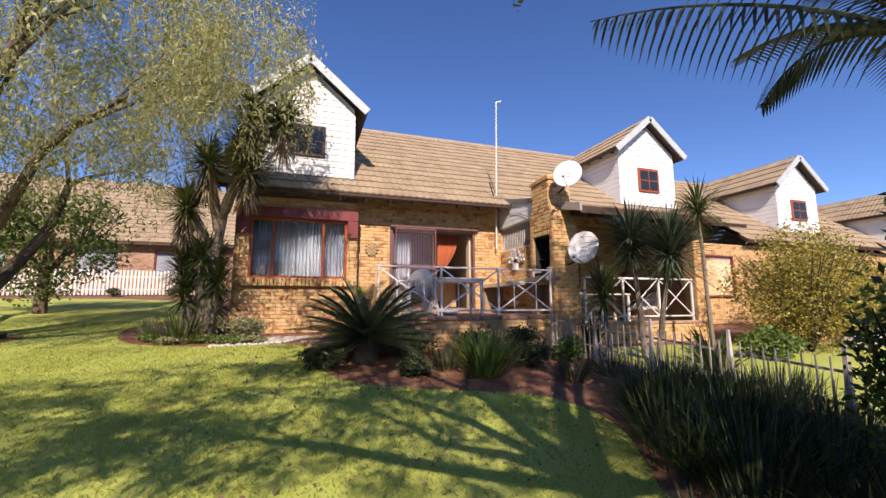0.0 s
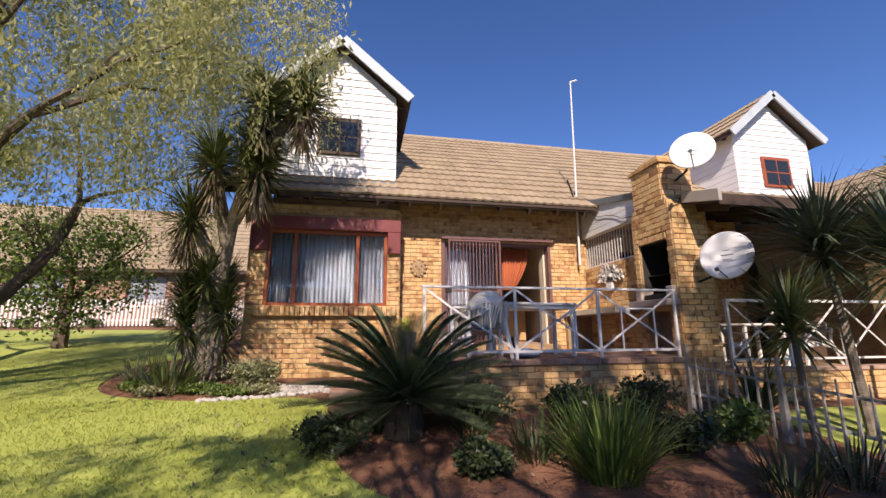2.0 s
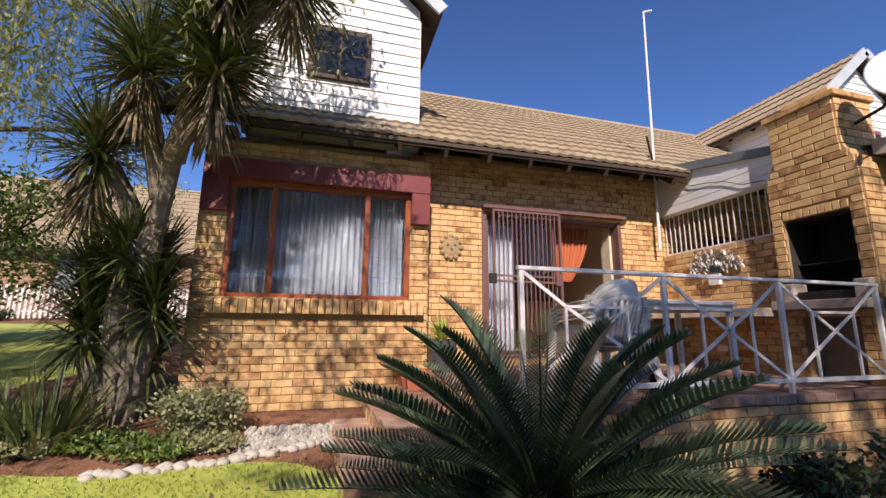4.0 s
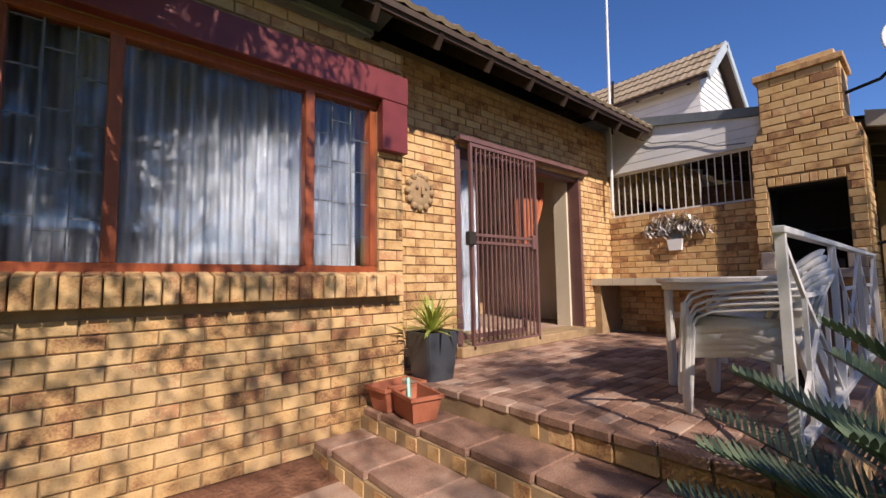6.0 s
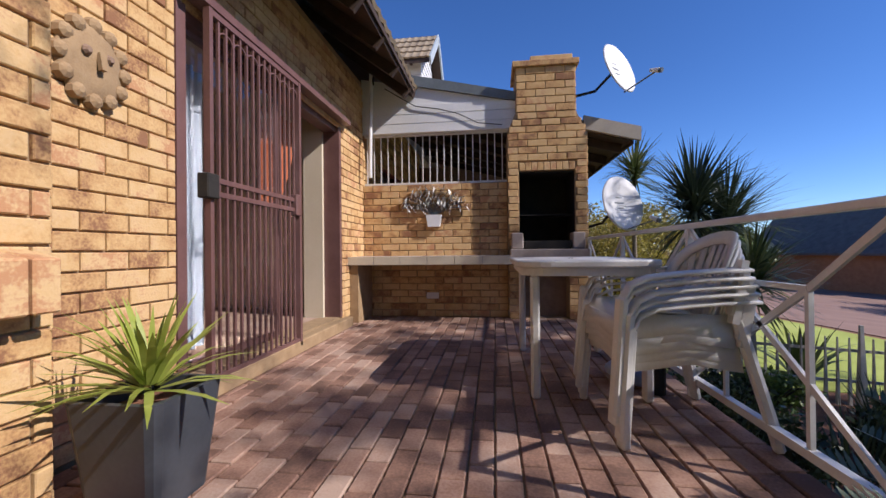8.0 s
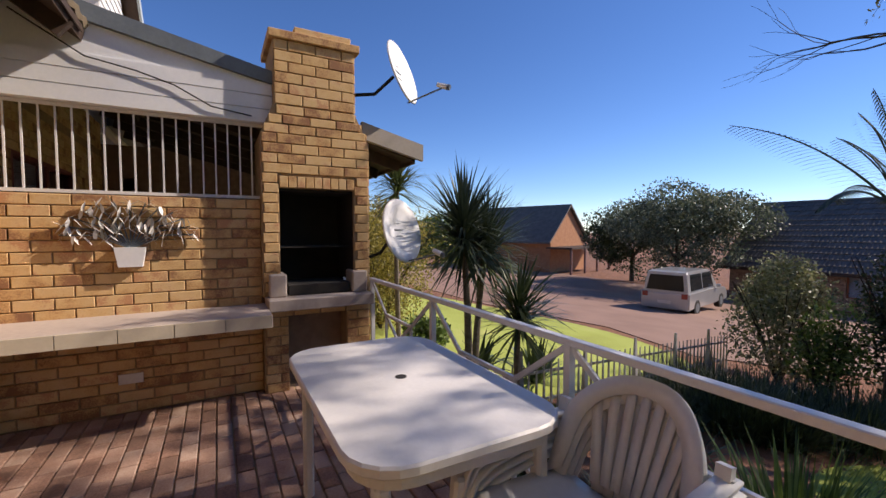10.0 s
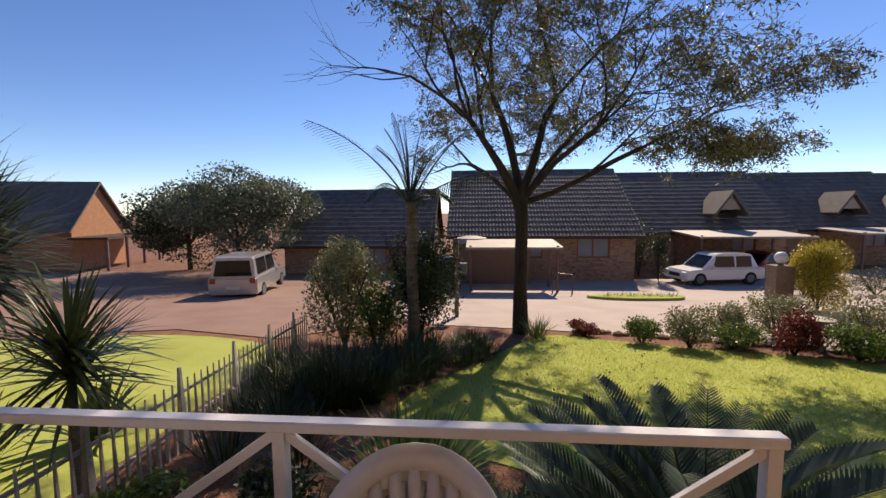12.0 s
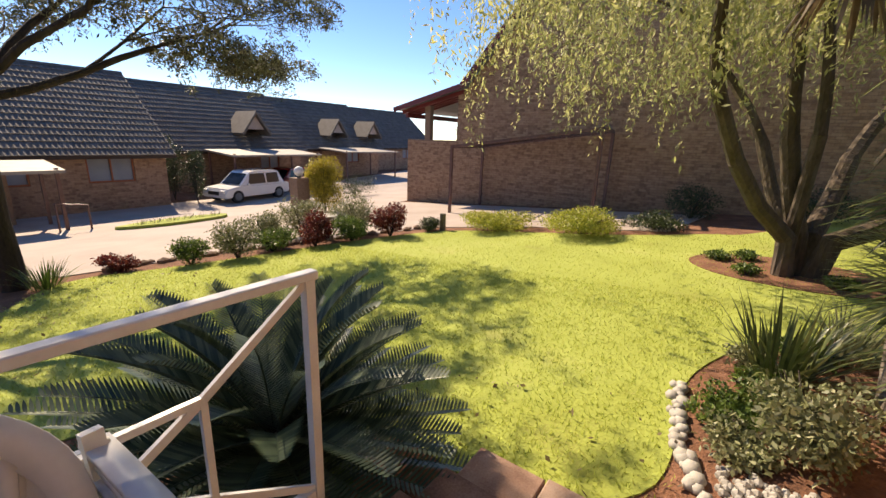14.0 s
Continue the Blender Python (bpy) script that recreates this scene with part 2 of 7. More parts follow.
def part(name, bm, material, parent=None, label="", kind="", smooth=False):
    """One mesh object from a bmesh given in world places, linked under parent."""
    off = ORIGIN.get(parent, Vector((0, 0, 0)))
    if isinstance(bm, tuple):
        me = bpy.data.meshes.new(name)
        v = np.asarray(bm[0], dtype=float) - np.array(off)
        me.from_pydata(v.tolist(), [], [tuple(f) for f in bm[1]])
    else:
        bmesh.ops.translate(bm, vec=-off, verts=bm.verts)
        me = bpy.data.meshes.new(name)
        bm.to_mesh(me)
        bm.free()
    me.materials.append(material)
    if smooth:
        me.shade_smooth()
    ob = new(name, me)
    ob.parent = parent
    ORIGIN[ob] = off
    return tagged(ob, label, kind=kind)


def box(x0, x1, y0, y1, z0, z1, bm=None, bevel=0.0):
    own = bmesh.new()
    r = bmesh.ops.create_cube(own, size=1)
    bmesh.ops.scale(own, vec=(x1 - x0, y1 - y0, z1 - z0), verts=r["verts"])
    if bevel:
        bmesh.ops.bevel(own, geom=own.edges[:], offset=bevel, segments=1, affect="EDGES")
    bmesh.ops.translate(own, vec=((x0 + x1) / 2, (y0 + y1) / 2, (z0 + z1) / 2), verts=own.verts)
    return joined(bm, own)


def joined(bm, own):
    if bm is None:
        return own
    me = bpy.data.meshes.new("scratch")
    own.to_mesh(me)
    own.free()
    bm.from_mesh(me)
    bpy.data.meshes.remove(me)
    return bm


def beam(p, q, w, h, bm=None, bevel=0.0):
    """A bar from p to q, w wide and h high."""
    p, q = Vector(p), Vector(q)
    d = q - p
    own = bmesh.new()
    r = bmesh.ops.create_cube(own, size=1)
    bmesh.ops.scale(own, vec=(w, h, d.length), verts=r["verts"])
    if bevel:
        bmesh.ops.bevel(own, geom=own.edges[:], offset=bevel, segments=1, affect="EDGES")
    if abs(d.normalized().z) > 0.999:
        rot = Matrix.Identity(4)
    else:
        side = d.cross(Vector((0, 0, 1))).normalized()
        up = side.cross(d).normalized()
        rot = Matrix((side, up, d.normalized())).transposed().to_4x4()
    bmesh.ops.transform(own, matrix=Matrix.Translation((p + q) / 2) @ rot, verts=own.verts)
    return joined(bm, own)


def tube(points, radii, n=8, bm=None):
    """A round limb through points."""
    own = bm if bm is not None else bmesh.new()
    rings = []
    pts = [Vector(p) for p in points]
    for i, p in enumerate(pts):
        d = (pts[min(i + 1, len(pts) - 1)] - pts[max(i - 1, 0)]).normalized()
        a = d.cross(Vector((0.31, 0.52, 0.79)))
        if a.length < 0.05:
            a = d.cross(Vector((1, 0, 0)))
        a.normalize()
        b = d.cross(a)
        r = radii[i] if isinstance(radii, (list, tuple)) else radii
        rings.append([own.verts.new(p + (a * math.cos(2 * math.pi * k / n) + b * math.sin(2 * math.pi * k / n)) * r) for k in range(n)])
    for u, v in zip(rings, rings[1:]):
        for k in range(n):
            own.faces.new((u[k], u[(k + 1) % n], v[(k + 1) % n], v[k]))
    own.faces.new(rings[0][::-1])
    own.faces.new(rings[-1])
    return own


def sheet(outline, z_of, top=0.0, thick=0.05):
    """A flat slab with the given outline that follows the ground."""
    bm = bmesh.new()
    up = [bm.verts.new((x, y, z_of(x, y) + top)) for x, y in outline]
    dn = [bm.verts.new((x, y, z_of(x, y) + top - thick)) for x, y in outline]
    bm.faces.new(up)
    bm.faces.new(dn[::-1])
    for i in range(len(up)):
        j = (i + 1) % len(up)
        bm.faces.new((up[i], dn[i], dn[j], up[j]))
    bmesh.ops.recalc_face_normals(bm, faces=bm.faces[:])
    bmesh.ops.triangulate(bm, faces=bm.faces[:])
    return bm


def prism(section, axis, a, b, bm=None):
    """A solid with the given outline in the plane across axis, from a to b."""
    own = bmesh.new()
    put = {"x": lambda t, p: (t, p[0], p[1]), "y": lambda t, p: (p[0], t, p[1]), "z": lambda t, p: (p[0], p[1], t)}[axis]
    u = [own.verts.new(put(a, p)) for p in section]
    v = [own.verts.new(put(b, p)) for p in section]
    own.faces.new(u)
    own.faces.new(v[::-1])
    for i in range(len(u)):
        j = (i + 1) % len(u)
        own.faces.new((u[i], v[i], v[j], u[j]))
    bmesh.ops.recalc_face_normals(own, faces=own.faces[:])
    return joined(bm, own)

# ---- pieces ----
PIECES = {}


def brick_mesh(length, height, depth, material):
    key = (round(length, 2), round(height, 3), depth, material.name)
    if key not in PIECES:
        l, h, c = length / 2, height / 2, 0.004
        v = [(-l, 0, -h), (l, 0, -h), (l, 0, h), (-l, 0, h), (-l, -depth + c, -h), (l, -depth + c, -h), (l, -depth + c, h), (-l, -depth + c, h),
             (-l + c, -depth, -h + c), (l - c, -depth, -h + c), (l - c, -depth, h - c), (-l + c, -depth, h - c)]
        f = [(8, 9, 10, 11)] + [(a, (a + 1) % 4, (a + 1) % 4 + 4, a + 4) for a in range(4)] + [(a + 4, (a + 1) % 4 + 4, (a + 1) % 4 + 8, a + 8) for a in range(4)]
        me = bpy.data.meshes.new("brick")
        me.from_pydata(v, [], f)
        me.materials.append(material)
        PIECES[key] = me
    return PIECES[key]


def brick_field(parent, origin, u, n, width, height, holes=(), pieces=300, course=0.085, length=0.232, depth=0.016, near=None, far=None, name="brick", upright=False, slope=None):
    """Bricks with recessed joints on a plane: u runs along, n points out. The first few are parts, the rest one joined mesh."""
    near, far = near or BRICK, far or BRICK_FAR
    origin, u, n = Vector(origin), Vector(u).normalized(), Vector(n).normalized()
    up = n.cross(u)
    if up.z < -0.01:
        up = -up
    if abs(up.z) < 0.5:
        up = n.cross(u) if slope is None else Vector(slope)
    rot = Matrix((u, -n, up)).transposed()
    if rot.determinant() < 0:
        rot = Matrix((-u, -n, up)).transposed()
    rng = random.Random(int(abs(origin.x * 31 + origin.y * 17 + origin.z * 7 + width * 5) * 100))
    off = ORIGIN.get(parent, Vector((0, 0, 0)))
    vs, fs, count = [], [], 0
    rows = int(round(height / course))
    for r in range(rows):
        zc = (r + 0.5) * height / rows
        hh = height / rows - 0.009
        s = -(r % 2) * length / 2
        spans = []
        while s < width:
            spans.append([max(0.0, s), min(width, s + length)])
            s += length
        for h in holes:
            if h[2] < zc < h[3]:
                nxt = []
                for a, b in spans:
                    if b <= h[0] or a >= h[1]:
                        nxt.append([a, b])
                    else:
                        if a < h[0]:
                            nxt.append([a, h[0]])
                        if b > h[1]:
                            nxt.append([h[1], b])
                spans = nxt
        for a, b in spans:
            ln = b - a - 0.01
            if ln < 0.03:
                continue
            me = brick_mesh(ln, hh, depth, near)
            p = origin + u * ((a + b) / 2) + up * zc + n * rng.uniform(-0.002, 0.002)
            if count < pieces:
                ob = new(name, me)
                ob.parent = parent
                ob.matrix_basis = Matrix.LocRotScale(p - off, rot, None)
                count += 1
            else:
                k = len(vs)
                vs.extend([tuple(p + rot @ v.co) for v in me.vertices])
                fs.extend([tuple(k + i for i in q.vertices) for q in me.polygons])
    if vs:
        part("joined_" + name + "s", (vs, fs), far, parent, kind="stuff")


def tile_field(parent, origin, u, down, width, length, pieces=0, near=None, far=None, across=0.36, gauge=0.44):
    """Profiled concrete tiles: origin is the ridge end, u runs along the ridge, down points to the eave."""
    near, far = near or TILE, far or TILE_FAR
    origin, u, down = Vector(origin), Vector(u).normalized(), Vector(down).normalized()
    n = u.cross(down)
    if n.z < 0:
        n = -n
    cols, rows = int(round(width / across)), int(round(length / gauge))
    w, g = width / cols, length / rows
    prof = [(0.0, 0.014), (0.16, 0.030), (0.34, 0.014), (0.5, 0.014), (0.66, 0.030), (0.84, 0.014), (1.0, 0.014)]
    base = []
    for a, h in prof:
        base.append((a * w - w / 2, -g / 2 - 0.02, h - 0.004))
    for a, h in prof:
        base.append((a * w - w / 2, g / 2, h + 0.030))
    for a, h in prof:
        base.append((a * w - w / 2, g / 2, h - 0.008))
    k = len(prof)
    faces = [(i, i + 1, k + i + 1, k + i) for i in range(k - 1)] + [(k + i, k + i + 1, 2 * k + i + 1, 2 * k + i) for i in range(k - 1)]
    rot = Matrix((u, down, n)).transposed()
    me = bpy.data.meshes.new("roof_tile")
    me.from_pydata(base, [], faces)
    me.materials.append(near)
    off = ORIGIN.get(parent, Vector((0, 0, 0)))
    vs, fs, count = [], [], 0
    arr = [Vector(b) for b in base]
    for r in reversed(range(rows)):
        for c in range(cols):
            p = origin + u * ((c + 0.5) * w) + down * ((r + 0.5) * g)
            if count < pieces:
                ob = new("roof_tile", me)
                ob.parent = parent
                ob.matrix_basis = Matrix.LocRotScale(p - off, rot, None)
                count += 1
            else:
                q = len(vs)
                vs.extend([tuple(p + rot @ v) for v in arr])
                fs.extend([tuple(q + i for i in f) for f in faces])
    if vs:
        part("joined_tiles", (vs, fs), far, parent, kind="stuff")


def wall_with_holes(name, parent, x0, x1, z0, z1, y0, y1, holes, material, along="x"):
    """A wall with openings cut through, from pieces butted end to end. holes: (a, b, c, d) along and up."""
    cuts = sorted({x0, x1, *[h[0] for h in holes], *[h[1] for h in holes]})
    for a, b in zip(cuts, cuts[1:]):
        spans = [(z0, z1)]
        for h in holes:
            if h[0] <= a + 1e-6 and h[1] >= b - 1e-6:
                nx = []
                for c, d in spans:
                    if h[2] > c:
                        nx.append((c, min(d, h[2])))
                    if h[3] < d:
                        nx.append((max(c, h[3]), d))
                spans = nx
        for c, d in spans:
            if d - c > 0.002:
                part(name, box(a, b, y0, y1, c, d) if along == "x" else box(y0, y1, a, b, c, d), material, parent)


# ---- ground ----
def ground_sheet():
    xs = [-400, -150, -60, -30, -15, 0, 15, 30, 60, 150, 400]
    ys = [-600, -200, -80, -40, -20, -11, 0, 10, 20, 30, 60, 150, 400]
    vs = [(x, y, ground_z(x, y)) for y in ys for x in xs]
    k = len(xs)
    fs = [(j * k + i, j * k + i + 1, (j + 1) * k + i + 1, (j + 1) * k + i) for j in range(len(ys) - 1) for i in range(k - 1)]
    return tagged(part("ground", (vs, fs), SOIL, None, "bare red-brown garden soil between lawns and paving", kind="structure"), category="ground")


ground_sheet()


def smooth_outline(pts, steps=5):
    out = []
    k = len(pts)
    for i in range(k):
        p0, p1, p2, p3 = [Vector((*pts[(i + d) % k], 0)) for d in (-1, 0, 1, 2)]
        for s in range(steps):
            t = s / steps
            q = 0.5 * ((2 * p1) + (-p0 + p2) * t + (2 * p0 - 5 * p1 + 4 * p2 - p3) * t * t + (-p0 + 3 * p1 - 3 * p2 + p3) * t ** 3)
            out.append((q.x, q.y))
    return out


LAWN = smooth_outline([(0.9, -0.3), (1.6, 0.8), (2.5, 2.3), (3.2, 3.6), (3.0, 4.6), (2.0, 5.1), (1.0, 5.6), (0.55, 6.3), (0.4, 7.2), (0.45, 8.1), (0.0, 8.75), (-0.7, 8.85), (-1.3, 8.8), (-2.0, 8.95), (-2.9, 9.45), (-3.4, 10.4), (-3.6, 12), (-3.0, 14),
                       (-4.0, 19), (-7, 21.0), (-12, 21.2), (-20, 21), (-21, 15), (-12, 10.5), (-9.6, 9.2), (-9.2, 8.4), (-8.3, 6.8), (-7.6, 4.4), (-6.8, 2.4), (-4.6, 1.2), (-2.4, 0.5), (-0.6, -0.2), (0.2, -0.6)])
LAWN2 = smooth_outline([(5.9, 1.3), (5.8, 3.6), (5.6, 6.2), (6.4, 7.2), (10, 7.0), (14, 6.8), (22, 8.6), (22, 4), (14, 1.2), (9, 0.0)])
tagged(part("lawn", sheet(LAWN, ground_z, 0.012, 0.06), GRASS, None, "short sunlit yellow-green lawn", kind="structure"), category="lawn")
tagged(part("lawn", sheet(LAWN2, ground_z, 0.012, 0.06), GRASS, None, "short lawn beyond the picket fence", kind="structure"), category="lawn")


def inside(poly, x, y):
    c = False
    for i in range(len(poly)):
        (x1, y1), (x2, y2) = poly[i - 1], poly[i]
        if (y1 > y) != (y2 > y) and x < (x2 - x1) * (y - y1) / (y2 - y1) + x1:
            c = not c
    return c


def lawn_blades(poly, count, seed, x0, x1, y0, y1, name):
    rng = np.random.default_rng(seed)
    vs, fs = [], []
    while len(fs) < count:
        x, y = rng.uniform(x0, x1), rng.uniform(y0, y1)
        if not inside(poly, x + rng.normal(0, 0.05), y + rng.normal(0, 0.05)):
            continue
        z = ground_z(x, y) + 0.008
        a = rng.uniform(0, 2 * math.pi)
        h, w, lx, ly = rng.uniform(0.015, 0.045), 0.006, rng.normal(0, 0.02), rng.normal(0, 0.02)
        k = len(vs)
        vs += [(x - w * math.cos(a), y - w * math.sin(a), z), (x + w * math.cos(a), y + w * math.sin(a), z), (x + lx, y + ly, z + h)]
        fs.append((k, k + 1, k + 2))
    part(name, (vs, fs), BLADE, None, "fine short blades of lawn grass", kind="stuff")


def paved(name, pts, top, material, label, category="paving"):
    return tagged(part(name, sheet(pts, ground_z, top, 0.1), material, None, label, kind="structure"), category=category)


def flat_paved(name, pts, z, material, label):
    return tagged(part(name, sheet(pts, lambda x, y: z, 0, 0.1), material, None, label, kind="structure"), category="road")


paved("driveway", [(-60, -11), (6, -11), (4.4, -2.2), (3.0, -1.6), (0.6, -1.2), (-0.6, -0.9), (-2.6, -0.3), (-4.8, 0.5), (-7.2, 1.8), (-8.4, 4.2), (-9.2, 7.6), (-12.6, 8.2), (-12.7, -4.4), (-20, -5.2), (-60, -6)], 0.02, CONCRETE, "pale paved shared driveway")
flat_paved("driveway", [(-60, -11), (-60, -30), (-8, -14), (5, -13.0), (6, -11)], -0.855, CONCRETE, "pale paved shared driveway further down")
paved("road", [(6, -11), (40, -11), (40, 1.2), (14, 0.8), (9.5, -0.6), (6.6, 0.2), (5.2, -1.2), (4.4, -2.2)], 0.022, STREET, "reddish brick-paved street")
flat_paved("road", [(6, -11), (5, -13), (9, -15), (40, -17), (40, -11)], -0.853, STREET, "reddish brick-paved street further down")

# ---- own house ----
GX = 1.40
house = thing("house", (2.0, 12.0, 0.9), "buff face-brick house with brown tiled roof and white dormer", "house")
BAY_HOLE = (-1.03, 1.16, 2.20, 3.62)
DOOR_HOLE = (2.30, 4.70, 1.47, 3.58)
wall_with_holes("front_wall", house, -1.33, GX, 0.6, 4.12, 10.30, 10.52, [BAY_HOLE], MORTAR)
wall_with_holes("front_wall", house, -1.33 + 2.73, 5.52, 0.6, 4.4, 10.62, 10.84, [DOOR_HOLE], MORTAR)
part("side_wall", box(-1.33, -1.11, 10.52, 20.4, 0.6, 4.4), MORTAR, house)
part("side_wall", box(1.18, GX, 10.52, 10.62, 0.6, 4.3), MORTAR, house)
part("back_wall", box(-1.33, 14.6, 20.4, 20.62, 0.6, 4.6), MORTAR, house)
EAVE_Y, EAVE_Z, RIDGE_Y, RIDGE_Z = 9.90, 4.24, 15.2, 8.16
SL = Vector((0.0, EAVE_Y - RIDGE_Y, EAVE_Z - RIDGE_Z))


def main_roof(x0, x1, name, label, dz=0.0):
    roof = thing(name, (x0, RIDGE_Y, RIDGE_Z), label, "roof", kind="structure")
    part("roof_deck", prism([(EAVE_Y, EAVE_Z), (RIDGE_Y, RIDGE_Z), (20.5, 4.24), (20.5, 4.16), (RIDGE_Y, RIDGE_Z - 0.1), (EAVE_Y + 0.02, EAVE_Z - 0.08)], "x", x0, x1), DARKWOOD, roof)
    roof.location.z += dz
    return roof


roof = main_roof(-1.85, 5.52, "roof", "brown profiled concrete tile roof with deep eave")
ridge = prism([(RIDGE_Y - 0.16, RIDGE_Z - 0.06), (RIDGE_Y, RIDGE_Z + 0.09), (RIDGE_Y + 0.16, RIDGE_Z - 0.06)], "x", -1.9, 14.6)
part("ridge_capping", ridge, TILE_FAR, roof)
rafter = thing("eave_rafters", (1.8, 10.2, 4.1), "dark timber rafter ends under the eave", "rafters")
for i in range(12):
    x = -1.5 + i * 0.61
    part("rafter", beam((x, 9.94, 4.12), (x, 11.0, 4.92), 0.05, 0.13), DARKWOOD, rafter)
barge = thing("gutter_board", (1.8, 9.9, 4.2), "thin dark board along the tile edge", "fascia")
part("board", box(-1.85, 5.4, 9.89, 9.90, 4.19, 4.24), DARKWOOD, barge)
part("side_verge", beam((-1.87, 9.86, 4.22), (-1.87, 15.2, 8.2), 0.04, 0.2), TRIM, barge, "pale verge board")


def window(name, x0, x1, z0, z1, y, splits, label, leads=(), frame_mat=None, face=-1):
    """A timber window in a wall facing face * y, with panes, curtain and leaded lights."""
    fm = frame_mat or FRAMEWOOD
    w = thing(name, ((x0 + x1) / 2, y, z0), label, "window", kind="structure")
    t = 0.06
    f = box(x0, x1, y - 0.05, y + 0.05, z0, z0 + t, bevel=0.004)
    f = box(x0, x1, y - 0.05, y + 0.05, z1 - t, z1, f, bevel=0.004)
    f = box(x0, x0 + t, y - 0.048, y + 0.048, z0 + t, z1 - t, f, bevel=0.004)
    f = box(x1 - t, x1, y - 0.048, y + 0.048, z0 + t, z1 - t, f, bevel=0.004)
    part("window_frame", f, fm, w)
    edges = [x0 + t] + [s for s in splits] + [x1 - t]
    for s in splits:
        part("mullion", box(s - 0.035, s + 0.035, y - 0.046, y + 0.046, z0 + t, z1 - t, bevel=0.004), fm, w)
    for i, (a, b) in enumerate(zip(edges, edges[1:])):
        a2 = a + (0.035 if i else 0)
        b2 = b - (0.035 if i < len(edges) - 2 else 0)
        g = part("pane", box(a2, b2, y - 0.003, y + 0.003, z0 + t, z1 - t), GLASS, w)
        g.visible_shadow = False
        if i in leads:
            bars = None
            cols = 3
            for c in range(1, cols):
                xx = a2 + (b2 - a2) * c / cols
                bars = box(xx - 0.004, xx + 0.004, y + face * 0.008 - 0.002, y + face * 0.008 + 0.002, z0 + t, z1 - t, bars)
            for c in range(cols):
                xa, xb = a2 + (b2 - a2) * c / cols, a2 + (b2 - a2) * (c + 1) / cols
                kk = 5 if c != 1 else 4
                for r in range(1, kk + 1):
                    zz = z0 + t + (z1 - z0 - 2 * t) * (r - (0.5 if c == 1 else 0.1)) / kk
                    if zz < z1 - t:
                        bars = box(xa, xb, y + face * 0.008 - 0.002, y + face * 0.008 + 0.002, zz - 0.004, zz + 0.004, bars)
            part("lead_cames", bars, LEAD, w)
    return w


def curtain(name, x0, x1, z0, z1, y, material, label, folds=22, amp=0.035, gather=0.0):
    c = thing(name, ((x0 + x1) / 2, y, z0), label, "curtain")
    n, m = folds * 6, 8
    rng = random.Random(int(x0 * 100) + folds)
    ph = [rng.uniform(0.7, 1.3) for _ in range(folds + 2)]
    vs, fs = [], []
    for j in range(m + 1):
        v = j / m
        z = z0 + (z1 - z0) * v
        for i in range(n + 1):
            uu = i / n
            x = x0 + (x1 - x0) * uu
            if gather:
                x = x0 + (x - x0) * (1 - gather * (1 - v) * (1.1 - v))
            a = amp * ph[int(uu * folds)]
            vs.append((x, y + a * math.sin(uu * folds * 2 * math.pi) + 0.4 * a * math.sin(uu * folds * 3.7), z))
    for j in range(m):
        for i in range(n):
            k = j * (n + 1) + i
            fs.append((k, k + 1, k + n + 2, k + n + 1))
    part("cloth", (vs, fs), material, c, smooth=True)
    return c


window("window_1", -1.03, 1.16, 2.20, 3.62, 10.36, [-0.53, 0.60], "varnished timber window with leaded side lights and voile curtains", leads=(0, 2))
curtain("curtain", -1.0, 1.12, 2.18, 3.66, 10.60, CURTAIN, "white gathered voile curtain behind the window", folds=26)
sur = thing("window_surround", (0.05, 10.25, 3.2), "dark red timber surround over the window", "window surround")
part("head_board", box(-1.32, 1.41, 10.20, 10.30, 3.62, 3.86, bevel=0.006), REDWOOD, sur)
part("drop_board", box(-1.32, -1.03, 10.205, 10.30, 3.20, 3.62, bevel=0.006), REDWOOD, sur)
part("drop_board", box(1.16, 1.405, 10.205, 10.30, 3.20, 3.62, bevel=0.006), REDWOOD, sur)
# brick on edge sill
sillb = thing("brick_sill", (0.05, 10.24, 2.1), "sloping brick-on-edge window sill", "window sill")
for i in range(29):
    x = -1.14 + i * 0.0855
    bm = box(x, x + 0.076, 10.17, 10.34, 2.02, 2.18, bevel=0.006)
    for v in bm.verts:
        v.co.z += (v.co.y - 10.17) * 0.22 if v.co.z > 2.1 else 0
    part("brick", bm, BRICK, sillb)

# sliding door, gate, room
door = thing("door_1", (3.6, 10.7, 1.47), "sliding glass door in brown frame, half open", "door", kind="structure")
part("door_frame", box(2.29, 2.36, 10.60, 10.78, 1.47, 3.58, box(4.64, 4.70, 10.60, 10.78, 1.47, 3.58, box(2.36, 4.64, 10.64, 10.78, 3.52, 3.58))), BROWN_METAL, door)
part("jamb_reveal", box(4.60, 4.64, 10.782, 11.0, 1.47, 3.52), PLASTER, door, "cream plastered door reveal")
g = part("pane", box(2.42, 3.48, 10.70, 10.706, 1.55, 3.48), GLASS, door)
g.visible_shadow = False
part("sliding_frame", box(2.38, 2.42, 10.69, 10.73, 1.50, 3.52, box(3.48, 3.52, 10.69, 10.73, 1.50, 3.52, box(2.42, 3.48, 10.69, 10.73, 1.50, 1.55, box(2.42, 3.48, 10.69, 10.73, 3.48, 3.52)))), BROWN_METAL, door)
part("threshold", box(2.26, 4.78, 10.50, 10.598, 1.35, 1.46, bevel=0.01), MORTAR, door)
gate = thing("security_gate", (3.05, 10.5, 1.40), "brown steel trellis security gate slid over the door", "security gate")
